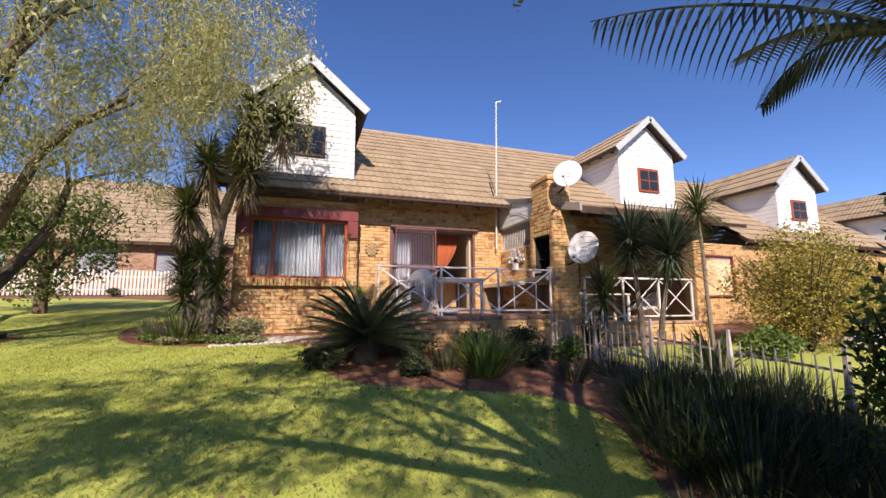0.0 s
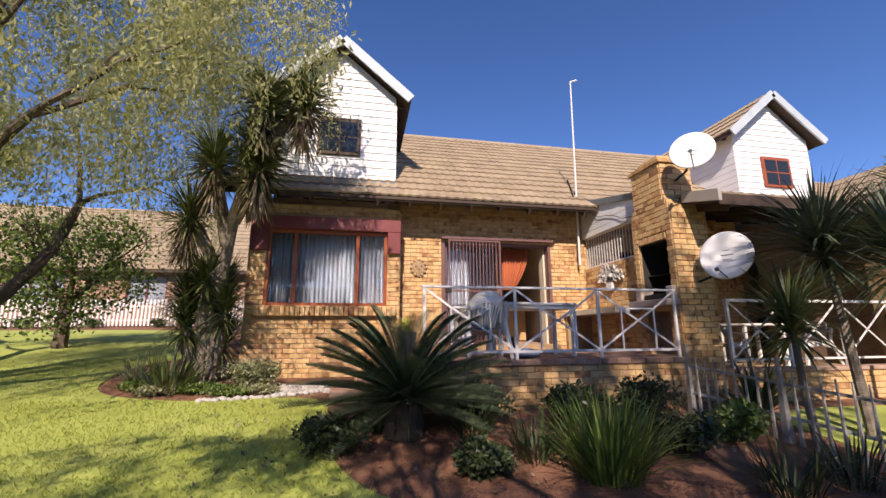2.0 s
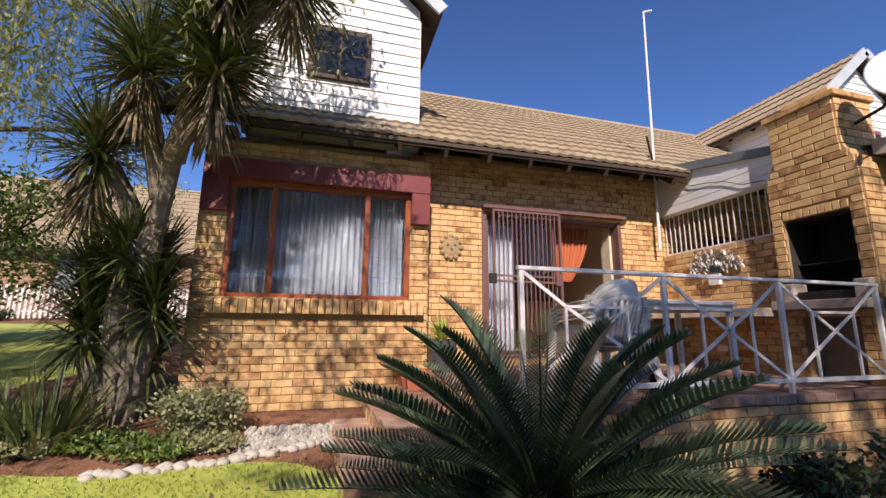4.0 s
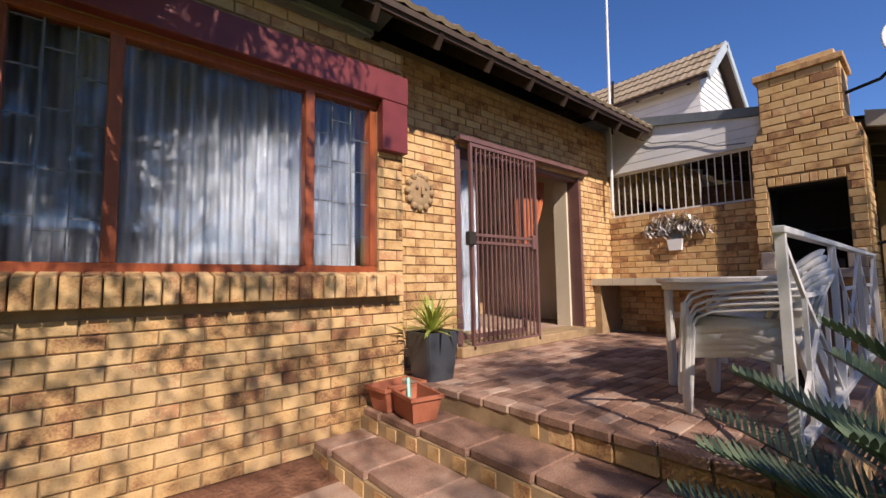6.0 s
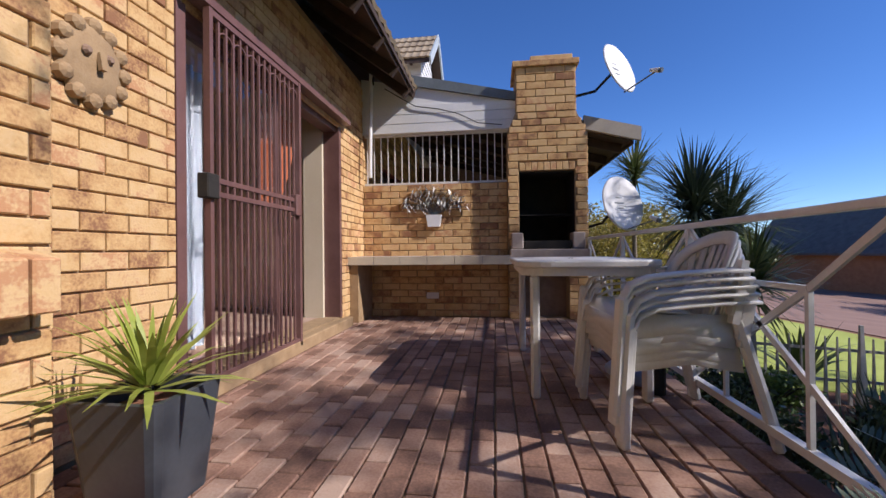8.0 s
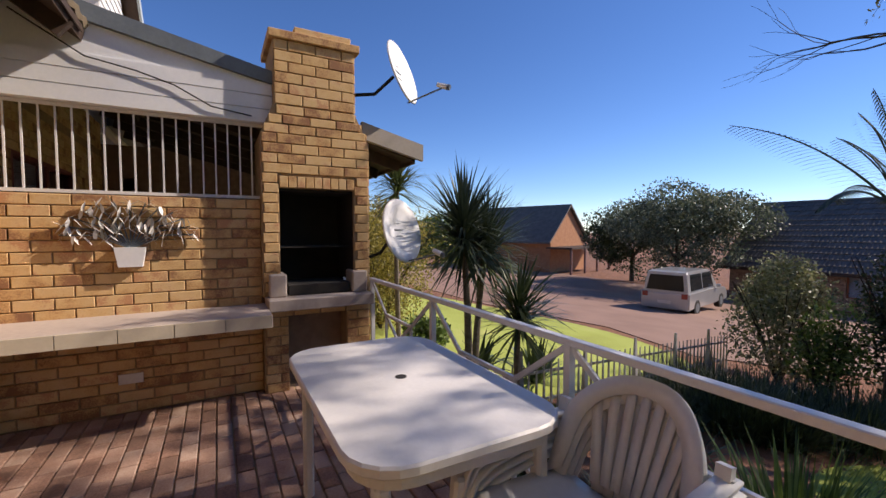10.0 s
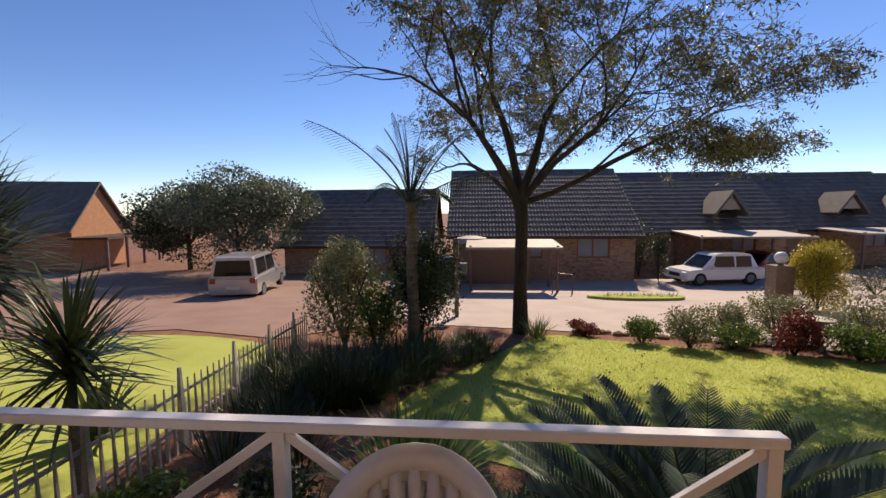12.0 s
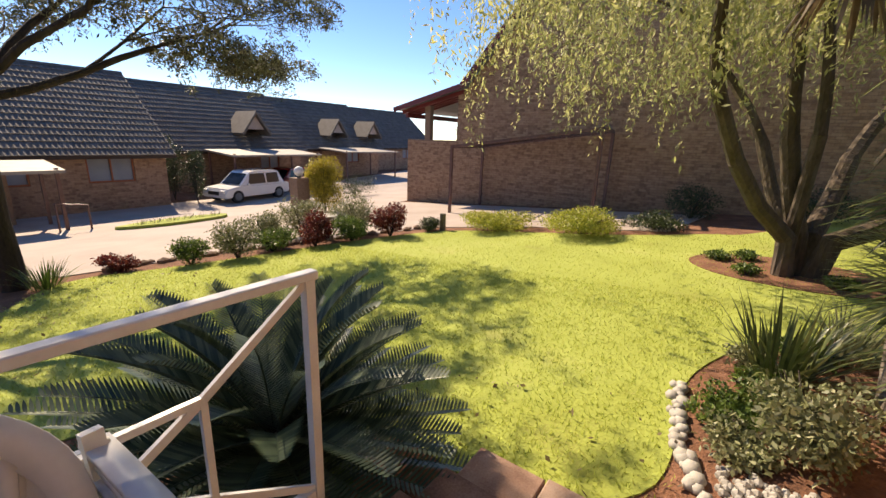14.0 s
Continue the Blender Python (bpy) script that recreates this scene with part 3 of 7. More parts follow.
part("gate_frame", box(2.42, 2.45, 10.50, 10.54, 1.42, 3.60, box(3.50, 3.535, 10.50, 10.54, 1.42, 3.60, box(2.45, 3.50, 10.505, 10.535, 3.565, 3.60, box(2.45, 3.50, 10.505, 10.535, 1.44, 1.48)))), BROWN_METAL, gate)
for z in (2.52, 2.60):
    part("lock_rail", box(2.45, 3.50, 10.505, 10.535, z, z + 0.03), BROWN_METAL, gate)
part("lock_box", box(3.42, 3.50, 10.485, 10.545, 2.49, 2.66, bevel=0.006), BROWN_METAL, gate)
part("latch_box", box(2.36, 2.46, 10.47, 10.54, 2.50, 2.64, bevel=0.006), BLACK, gate)
for i in range(14):
    x = 2.52 + i * 0.0705
    part("bar", box(x - 0.008, x + 0.008, 10.512, 10.528, 1.48, 3.565), BROWN_METAL, gate)
for i in range(7):
    x = 2.52 + i * 0.141
    arch = [(x + 0.0705 - 0.0705 * math.cos(math.pi * k / 8), 10.52, 3.46 + 0.06 * math.sin(math.pi * k / 8)) for k in range(9)]
    if i < 6 or x + 0.141 < 3.51:
        part("scroll", tube(arch, 0.007, 5), BROWN_METAL, gate)
rail_top = thing("gate_track", (3.6, 10.5, 3.66), "brown steel track over the sliding gate", "track")
part("track", box(2.28, 4.74, 10.50, 10.598, 3.61, 3.66), BROWN_METAL, rail_top)
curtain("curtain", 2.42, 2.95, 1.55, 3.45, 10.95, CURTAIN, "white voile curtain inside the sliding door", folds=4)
curtain("curtain", 3.72, 4.35, 2.62, 3.52, 10.98, ORANGE, "rust curtain tied back inside the door", folds=9, gather=0.55)
part("floor", box(-1.1, 5.3, 10.84, 15.4, 1.35, 1.47), PAVER_FAR, None, "tiled room floor", kind="structure")
part("wall_inside", box(-1.1, 5.3, 15.4, 15.5, 1.3, 4.3), PLASTER, None, "plain cream inside wall", kind="structure")
part("wall_inside", box(5.3, 5.4, 10.84, 15.5, 1.3, 4.3), PLASTER, None, "plain cream inside wall", kind="structure")
part("ceiling", box(-1.1, 5.4, 10.84, 15.5, 4.3, 4.4), PLASTER, None, "plain cream ceiling", kind="structure")
cab = thing("cabinet", (4.55, 12.9, 1.47), "pale pine slatted cabinet in the room", "cabinet")
part("body", box(4.1, 5.0, 12.9, 13.3, 1.50, 2.38, bevel=0.01), PINE, cab)
part("top", box(4.06, 5.04, 12.86, 13.34, 2.38, 2.42, bevel=0.006), PINE, cab)
for i in range(9):
    part("slat", box(4.16, 4.94, 12.885, 12.90, 1.58 + i * 0.085, 1.64 + i * 0.085), PINE, cab)

# ---- dormers ----


def dormer(cx, label, dz=0.0):
    d = thing("dormer", (cx, 10.6, 4.7), label, "dormer")
    xl, xr, yf = cx - 1.16, cx + 1.16, 10.62
    rake = [(xl, 4.4), (xr, 4.4), (xr, 6.72), (cx, 7.72), (xl, 6.72)]
    part("front_wall", prism(rake, "y", yf, yf + 0.1), SIDING, d)
    for xa, xb in ((xl, xl + 0.1), (xr - 0.1, xr)):
        part("side_wall", prism([(yf + 0.1, 4.75), (yf + 0.1, 6.74), (13.3, 6.74)], "x", xa, xb), SIDING, d)
    z = 4.42
    while z < 7.6:
        hw = 1.16 if z < 6.62 else max(0.05, 1.16 - (z + 0.14 - 6.72) / 0.862)
        bm = box(cx - hw, cx + hw, yf - 0.022, yf, z, z + 0.155)
        for v in bm.verts:
            if v.co.y < yf - 0.01 and v.co.z > z + 0.1:
                v.co.y += 0.016
        part("board", bm, SIDING, d)
        if z < 6.55:
            ylim = 9.9 + (z + 0.15 - 4.24) / 0.74 + 0.1
            for side, xx in ((-1, xl), (1, xr)):
                x0, x1 = (xx - 0.022, xx) if side < 0 else (xx, xx + 0.022)
                bm = box(x0, x1, yf, 14.2, z, z + 0.155)
                part("board", bm, SIDING, d)
        z += 0.165
    for s in (-1, 1):
        a, b = Vector((cx, 0, 7.88)), Vector((cx + s * 1.46, 0, 6.64))
        roofy = bmesh.new()
        sec = [(a.x, a.z), (b.x, b.z), (b.x, b.z - 0.1), (a.x, a.z - 0.12)]
        part("roof_slope", prism(sec, "y", 10.36, 15.2), DARKWOOD, d)
        roofy.free()
        dn = (b - a)
        tile_field(d, (cx, 10.36, 7.885), (0, 1, 0), (dn.x, 0, dn.z), 4.9, dn.length)
        part("barge_board", beam((a.x, 10.335, a.z - 0.06), (b.x, 10.335, b.z - 0.06), 0.04, 0.2), TRIM, d, "pale blue-grey barge board")
        for k in range(5):
            part("rafter_end", box(cx + s * 1.18 - 0.0 if s > 0 else cx - 1.40, cx + s * 1.40 if s > 0 else cx - 1.18, 10.8 + k * 0.6, 10.86 + k * 0.6, 6.62, 6.72), DARKWOOD, d)
    part("apron_flashing", prism([(10.58, 4.44), (10.58, 4.78), (10.22, 4.52), (10.22, 4.48)], "x", xl - 0.05, xr + 0.05), LEAD, d)
    w = part("window_frame", box(cx - 0.43, cx + 0.43, yf - 0.07, yf - 0.015, 5.30, 6.12, bevel=0.006), FRAMEWOOD if cx > 5 else DARKWOOD, d)
    for i in range(2):
        for j in range(2):
            g = part("pane", box(cx - 0.36 + i * 0.38, cx - 0.02 + i * 0.38, yf - 0.078, yf - 0.071, 5.37 + j * 0.35, 5.68 + j * 0.35), DARKGLASS, w)
    d.location.z += dz
    return d


DORM = "white boarded dormer with timber window and grey barge boards"
dormer(0.14, "white boarded dormer beside tall sword-leaved tree")
dormer(11.1, DORM)
dormer(18.6, DORM, -0.5)
dormer(27.0, DORM, -1.0)

# ---- neighbouring units in the same row ----
row_house = thing("row_house", (15, 12.0, 0.8), "attached brick houses with brown tiled roof further along", "house")
wall_with_holes("front_wall", row_house, 5.52, 9.6, 1.0, 4.4, 10.62, 10.84, [(6.4, 8.2, 2.2, 3.5)], MORTAR)
brick_field(row_house, (5.52, 10.62, 1.0), (1, 0, 0), (0, -1, 0), 4.08, 2.9, [(0.88, 2.68, 1.2, 2.5)], pieces=0)
part("front_wall", box(9.6, 34.0, 10.2, 10.42, 0.6, 3.6), MORTAR, row_house)
brick_field(row_house, (9.6, 10.2, 0.8), (1, 0, 0), (0, -1, 0), 24.4, 2.8, [(2, 4.5, 1.0, 2.4)], pieces=0)
window("window_2", 6.4, 8.2, 2.2, 3.5, 10.66, [7.3], "red timber window under the neighbouring patio roof", frame_mat=REDWOOD)
window("window_3", 11.6, 14.1, 1.8, 3.2, 10.17, [12.8], "red timber window of the attached house", frame_mat=REDWOOD)
for xa, xb, dz in ((5.52, 14.6, 0.0), (14.6, 23.4, -0.5), (23.4, 34.0, -1.0)):
    roof2 = main_roof(xa, xb, "roof", "brown profiled tile roof of an attached house", dz)
    tile_field(roof2, (xa, RIDGE_Y, RIDGE_Z + 0.01), (1, 0, 0), SL, xb - xa, SL.length)
tile_field(roof, (-1.85, RIDGE_Y, RIDGE_Z + 0.01), (1, 0, 0), SL, 7.37, SL.length, pieces=300)
# Added end wall, closes the patio so it stays dark behind the bars.
part("side_wall", box(9.6, 9.72, 7.94, 10.62, 0.6, 4.1), MORTAR_BROWN, row_house)
patio = thing("patio_roof", (7.5, 8.6, 3.7), "low tiled patio roof with dark boarded underside", "patio roof")
part("deck", prism([(7.20, 3.64), (10.2, 4.40), (10.2, 4.28), (7.20, 3.54)], "x", 5.66, 9.75), DARKWOOD, patio)
tile_field(patio, (5.66, 10.2, 4.41), (1, 0, 0), (0, -3.0, -0.76), 4.1, 3.10)
for i in range(6):
    part("rafter", beam((5.9 + i * 0.72, 7.26, 3.50), (5.9 + i * 0.72, 10.3, 4.26), 0.05, 0.12), DARKWOOD, patio)
part("fascia", box(5.66, 9.75, 7.17, 7.20, 3.50, 3.66), DARKWOOD, patio)
part("verge_tile", prism([(7.10, 3.70), (7.78, 3.87), (7.78, 3.70), (7.10, 3.53)], "x", 5.60, 5.657), RUSTROOF, patio, "weathered grey verge edge")
side = thing("boundary_wall", (5.6, 9.6, 1.35), "brick wall between patios with barred opening above", "wall", kind="structure")
part("core", box(5.52, 5.68, 8.6, 10.62, 0.7, 3.05), MORTAR, side)
part("upper_boards", prism([(8.6, 3.72), (10.62, 3.72), (10.62, 4.45), (8.6, 4.05)], "x", 5.50, 5.60), SIDING, side, "white painted boards")
for k in range(3):
    part("board", box(5.485, 5.50, 8.6, 10.62, 3.72 + 0.12 * k, 3.83 + 0.12 * k), SIDING, side)
part("flashing", prism([(8.6, 4.05), (10.4, 4.41), (10.4, 4.55), (8.6, 4.16)], "x", 5.46, 5.62), LEAD, side, "grey roof edge flashing")
bars = thing("window_bars", (5.56, 9.6, 3.05), "white steel burglar bars over the boundary wall", "burglar bars")
part("rail", box(5.555, 5.575, 8.66, 10.60, 3.06, 3.085, box(5.555, 5.575, 8.66, 10.60, 3.69, 3.715)), WHITE_METAL, bars)
for i in range(21):
    part("bar", box(5.56, 5.572, 8.70 + i * 0.093, 8.712 + i * 0.093, 3.085, 3.69), WHITE_METAL, bars)

# ---- terrace ----
terrace = thing("terrace", (3.4, 9.2, 0.6), "raised brick terrace paved with worn clay pavers", "terrace", kind="structure")
TEDGE = [(1.50, 7.80), (1.47, 8.5), (1.42, 9.2), (1.36, 10.28)]
part("fill", sheet([(1.50, 7.80), (5.50, 7.80), (5.50, 10.60), (1.42, 10.60), (1.42, 10.28), (1.38, 10.28), (1.42, 9.2), (1.47, 8.5)], lambda x, y: 1.335, 0, 1.0), MORTAR, terrace)
COPE = [(1.0, 1.19), (0.62, 1.04), (0.22, 0.90)]
steps = thing("steps", (0.9, 9.0, 0.8), "shallow brick garden steps up to the terrace", "steps", kind="structure")
xp = 1.40
for xs, zs in COPE:
    part("step", sheet([(xs + 0.12, 7.85), (xp + 0.12, 7.85), (xp, 10.27), (xs, 10.27)], lambda x, y: zs - 0.055, 0, 0.5), MORTAR, steps)
    xp = xs


def pavers(parent, x_of, x1, y0, y1, z, pieces, seed):
    rng = random.Random(seed)
    off = ORIGIN[parent]
    vs, fs, cnt = [], [], 0
    me = {}
    y, r = y0, 0
    while y < y1 - 0.03:
        xa = x_of(y + 0.05)
        x = xa
        first = (r % 2) * 0.105
        while x < x1 - 0.02:
            ln = 0.21 if x > xa + 1e-6 or not first else first
            ln = min(ln, x1 - x)
            key = round(ln, 2)
            if key not in me:
                bm = box(-ln / 2 + 0.004, ln / 2 - 0.004, -0.048, 0.048, -0.05, 0, bevel=0.005)
                m = bpy.data.meshes.new("paver")
                bm.to_mesh(m)
                bm.free()
                m.materials.append(PAVER)
                me[key] = m
            p = Vector((x + ln / 2, y + 0.052, z + rng.uniform(-0.003, 0.003)))
            if cnt < pieces:
                ob = new("paver", me[key])
                ob.parent = parent
                ob.location = p - off
                cnt += 1
            else:
                k = len(vs)
                vs.extend([tuple(p + v.co) for v in me[key].vertices])
                fs.extend([tuple(k + i for i in q.vertices) for q in me[key].polygons])
            x += ln
        y += 0.104
        r += 1
    if vs:
        part("joined_pavers", (vs, fs), PAVER_FAR, parent, kind="stuff")


# ---- braai chimney ----
braai = thing("braai_chimney", (5.7, 8.27, 1.35), "buff brick outdoor fireplace and stepped chimney with soot-black hearth", "outdoor fireplace")
CX0, CX1 = 5.37, 6.02
wall_with_holes("base_wall", braai, 7.80, 8.74, 0.5, 2.10, CX0 + 0.016, CX1, [(8.02, 8.54, 1.35, 2.05)], MORTAR, along="y")
wall_with_holes("hearth_wall", braai, 7.80, 8.74, 2.38, 3.62, CX0 + 0.016, CX1, [(7.94, 8.60, 2.38, 3.15)], MORTAR, along="y")
part("hearth_back", box(5.93, 5.99, 7.9, 8.64, 2.15, 3.3), BLACK, braai)
part("lower_back", box(5.60, 5.66, 7.9, 8.64, 1.0, 2.1), MORTAR_BROWN, braai, "brown brick back of the wood store")
for i in range(9):
    part("soldier_brick", box(5.366, 5.40, 7.942 + i * 0.0735, 7.942 + i * 0.0735 + 0.066, 3.155, 3.252, bevel=0.004), BRICK, braai)
part("hearth_lining", box(5.42, 5.95, 7.93, 7.945, 2.3, 3.15, box(5.42, 5.95, 8.595, 8.61, 2.3, 3.15, box(5.42, 5.95, 7.945, 8.595, 3.13, 3.15))), BLACK, braai)
part("side_block", box(5.30, 5.55, 7.84, 7.98, 2.20, 2.40, bevel=0.012), CONCRETE, braai)
part("side_block", box(5.30, 5.55, 8.56, 8.70, 2.20, 2.40, bevel=0.012), CONCRETE, braai)
part("hearth_shelf", box(5.16, 5.98, 7.82, 8.72, 2.10, 2.20, bevel=0.008), CONCRETE, braai, "pale concrete hearth shelf")
part("cheek", box(5.40, 6.0, 7.80, 7.84, 2.2, 2.38), MORTAR, braai)
part("cheek", box(5.40, 6.0, 8.70, 8.74, 2.2, 2.38), MORTAR, braai)
part("ash_tray", box(5.34, 5.8, 8.0, 8.54, 2.205, 2.30, bevel=0.005), BLACK, braai)
part("grid", box(5.5, 5.9, 7.95, 8.59, 2.62, 2.63), BLACK, braai)
part("shoulder", prism([(7.80, 3.62), (7.92, 3.86), (8.64, 3.86), (8.74, 3.62)], "x", CX0 + 0.016, CX1), MORTAR, braai)
part("chimney_top", box(CX0 + 0.016, CX1 - 0.05, 7.93, 8.63, 3.86, 4.42), MORTAR, braai)
part("cap", box(CX0 - 0.03, CX1 - 0.02, 7.88, 8.67, 4.42, 4.49, bevel=0.006), BRICK, braai)
part("cap", box(CX0 + 0.02, CX1 - 0.1, 7.95, 8.45, 4.49, 4.56, bevel=0.006), BRICK, braai)
counter = thing("counter", (5.2, 9.65, 2.1), "tiled counter slab along the brick wall", "counter")
part("slab", box(4.92, 5.52, 8.72, 10.62, 2.03, 2.13, bevel=0.004), CONCRETE, counter)
for i in range(6):
    part("edge_tile", box(4.908, 4.92, 8.73 + i * 0.315, 8.73 + i * 0.315 + 0.309, 2.035, 2.128), PLASTER, counter)
part("bracket_wall", box(4.95, 5.52, 10.50, 10.60, 1.35, 2.03), MORTAR, counter)

# ---- balustrade ----
balustrade = thing("balustrade", (3.4, 7.78, 1.1), "white painted steel railing with crossed braces on the terrace edge", "railing")
YR = 7.80
posts = [1.51, 2.77, 4.02, 5.27]
for x in posts:
    part("post", box(x - 0.017, x + 0.017, YR - 0.017, YR + 0.017, 1.34, 2.30), WHITE_METAL, balustrade)
part("top_rail", box(1.48, 5.30, YR - 0.022, YR + 0.022, 2.30, 2.33, bevel=0.004), WHITE_METAL, balustrade)
part("bottom_rail", box(1.532, 5.25, YR - 0.018, YR + 0.018, 1.44, 1.475), WHITE_METAL, balustrade)
for a, b in zip(posts, posts[1:]):
    ia, ib, za, zb = a + 0.36, b - 0.36, 1.70, 2.04
    for p, q in (((a, 2.30), (ia, zb)), ((b, 2.30), (ib, zb)), ((a, 1.46), (ia, za)), ((b, 1.46), (ib, za)), ((ia, zb), (ib, za)), ((ia, za), (ib, zb))):
        part("brace", beam((p[0], YR, p[1]), (q[0], YR, q[1]), 0.014, 0.026), WHITE_METAL, balustrade)
    part("inner_frame", box(ia, ib, YR - 0.009, YR + 0.009, zb - 0.01, zb + 0.012, box(ia - 0.01, ia + 0.01, YR - 0.009, YR + 0.009, 1.475, zb - 0.01, box(ib - 0.01, ib + 0.01, YR - 0.009, YR + 0.009, 1.475, zb - 0.01))), WHITE_METAL, balustrade)

# ---- garden furniture ----
table = thing("garden_table", (3.2, 8.38, 1.35), "white plastic garden table with a parasol hole, on pavers", "table")


def rounded(cx, cy, hx, hy, r, n=5):
    pts = []
    for sx, sy, a0 in ((1, 1, 0), (-1, 1, 90), (-1, -1, 180), (1, -1, 270)):
        for k in range(n + 1):
            a = radians(a0 + 90 * k / n)
            pts.append((cx + sx * (hx - r) + r * math.cos(a), cy + sy * (hy - r) + r * math.sin(a)))
    return pts


TT = rounded(3.2, 8.38, 0.66, 0.40, 0.18)
tb = prism(TT, "z", 2.09, 2.13)
bmesh.ops.bevel(tb, geom=[e for e in tb.edges if abs(e.verts[0].co.z - e.verts[1].co.z) < 1e-4], offset=0.008, segments=1, affect="EDGES")
part("tabletop", tb, PLASTIC, table)
part("apron", prism(rounded(3.2, 8.38, 0.63, 0.37, 0.16), "z", 2.045, 2.09), PLASTIC, table)
# Flat black disc paints the shade inside the hole; no opening is cut.
part("parasol_hole", prism(rounded(3.2, 8.38, 0.026, 0.026, 0.025), "z", 2.1305, 2.132), BLACK, table)
for sx in (-1, 1):
    for sy in (-1, 1):
        part("leg", beam((3.2 + sx * 0.55, 8.38 + sy * 0.29, 2.045), (3.2 + sx * 0.57, 8.38 + sy * 0.31, 1.355), 0.06, 0.05, bevel=0.012), PLASTIC, table)


def plastic_chair(at, turn):
    """A stacking armchair; it faces +y before it is turned."""
    c = thing("garden_chair", (0, 0, 0), "white plastic stacking armchair in a pile beside the table", "chair", "stacked garden chairs")
    hw = 0.255
    seat = bmesh.new()
    vs, fs = [], []
    nx, ny = 10, 10
    for j in range(ny + 1):
        for i in range(nx + 1):
            x, y = -hw + 2 * hw * i / nx, -0.20 + 0.44 * j / ny
            vs.append((x, y, 0.40 + 0.02 * (y / 0.24) + 0.03 * (x / hw) ** 2 - (0.05 * max(0, (y - 0.18) / 0.06) ** 2)))
    fs = [(j * (nx + 1) + i, j * (nx + 1) + i + 1, (j + 1) * (nx + 1) + i + 1, (j + 1) * (nx + 1) + i) for j in range(ny) for i in range(nx)]
    seat.free()

    def thick(vs, fs, t=0.006):
        bm = bmesh.new()
        v = [bm.verts.new(p) for p in vs]
        for f in fs:
            bm.faces.new([v[i] for i in f])
        bm.normal_update()
        bmesh.ops.solidify(bm, geom=bm.faces[:], thickness=t)
        return bm

    part("seat", thick(vs, fs), PLASTIC, c, smooth=True)

    def back_point(a, v):
        """a from -1 to 1 across, v from 0 (seat) to 1 (top)."""
        w = hw - 0.015 * v
        return (a * w, -0.21 - 0.15 * v + 0.09 * a * a, 0.41 + 0.37 * v)

    rim_pts = [back_point(-1, 0), back_point(-1, 0.22)]
    for k in range(19):
        co, si = -math.cos(math.pi * k / 18), math.sin(math.pi * k / 18)
        rim_pts.append(back_point(math.copysign(abs(co) ** 0.85, co), 0.42 + 0.58 * max(0.0, si) ** 0.85))
    rim_pts += [back_point(1, 0.22), back_point(1, 0)]
    vs, fs = [], []
    for k, p in enumerate(rim_pts):
        q = Vector(p)
        cen = Vector(back_point(0, 0.45))
        inw = (cen - q)
        inw.normalize()
        vs += [tuple(q), tuple(q + inw * 0.065)]
        if k:
            m = 2 * k
            fs.append((m - 2, m - 1, m + 1, m))
    part("back_rim", thick(vs, fs, 0.012), PLASTIC, c, smooth=True)
    for k in range(7):
        a = -0.66 + 0.22 * k
        top = 0.9 - 0.28 * a * a
        vs, fs = [], []
        for s in range(5):
            v = 0.02 + (top - 0.02) * s / 4
            aa = a * (0.62 + 0.38 * s / 4)
            p, q = Vector(back_point(aa - 0.065, v)), Vector(back_point(aa + 0.065, v))
            vs += [tuple(p), tuple(q)]
            if s:
                fs.append((2 * s - 2, 2 * s - 1, 2 * s + 1, 2 * s))
        part("back_slat", thick(vs, fs, 0.006), PLASTIC, c, smooth=True)
    for s in (-1, 1):
        vs, fs = [], []
        line = [(-0.27, 0.61), (-0.15, 0.605), (0.0, 0.595), (0.14, 0.58), (0.21, 0.55), (0.24, 0.50), (0.26, 0.43)]
        for k, (y, z) in enumerate(line):
            vs += [(s * (hw + 0.00), y, z), (s * (hw + 0.055), y, z - 0.008)]
            if k:
                fs.append((2 * k - 2, 2 * k - 1, 2 * k + 1, 2 * k))
        part("armrest", thick(vs, fs, 0.012), PLASTIC, c, smooth=True)
        vs = [(s * hw, -0.20, 0.42), (s * (hw + 0.012), -0.215, 0.31), (s * hw, 0.0, 0.42), (s * (hw + 0.012), 0.0, 0.345), (s * hw, 0.24, 0.42), (s * (hw + 0.012), 0.255, 0.31)]
        part("side_skirt", thick(vs, [(0, 1, 3, 2), (2, 3, 5, 4)], 0.005), PLASTIC, c, smooth=True)
        part("front_leg", beam((s * (hw + 0.03), 0.25, 0.50), (s * (hw + 0.04), 0.29, 0.0), 0.055, 0.04, bevel=0.01), PLASTIC, c)
        part("rear_leg", beam((s * (hw + 0.01), -0.22, 0.44), (s * (hw + 0.05), -0.33, 0.0), 0.05, 0.04, bevel=0.01), PLASTIC, c)
        part("arm_support", beam((s * (hw + 0.02), -0.20, 0.42), (s * (hw + 0.02), -0.25, 0.65), 0.04, 0.03), PLASTIC, c)
    part("front_skirt", thick([(-hw, 0.245, 0.40), (-hw, 0.262, 0.31), (0, 0.25, 0.40), (0, 0.268, 0.34), (hw, 0.245, 0.40), (hw, 0.262, 0.31)], [(0, 1, 3, 2), (2, 3, 5, 4)], 0.005), PLASTIC, c, smooth=True)
    c.matrix_basis = Matrix.Translation(at) @ pose(0, 0, 0, 0, 0, turn)
    return c


CH = (2.38, 8.11, 1.355)
first = plastic_chair(CH, 4)
for i in range(1, 5):
    copy_thing(first, Matrix.Translation((CH[0], CH[1] + 0.008 * i, CH[2] + 0.033 * i)) @ pose(0, 0, 0, 0, 0, 4 + (i % 3 - 1) * 1.5))


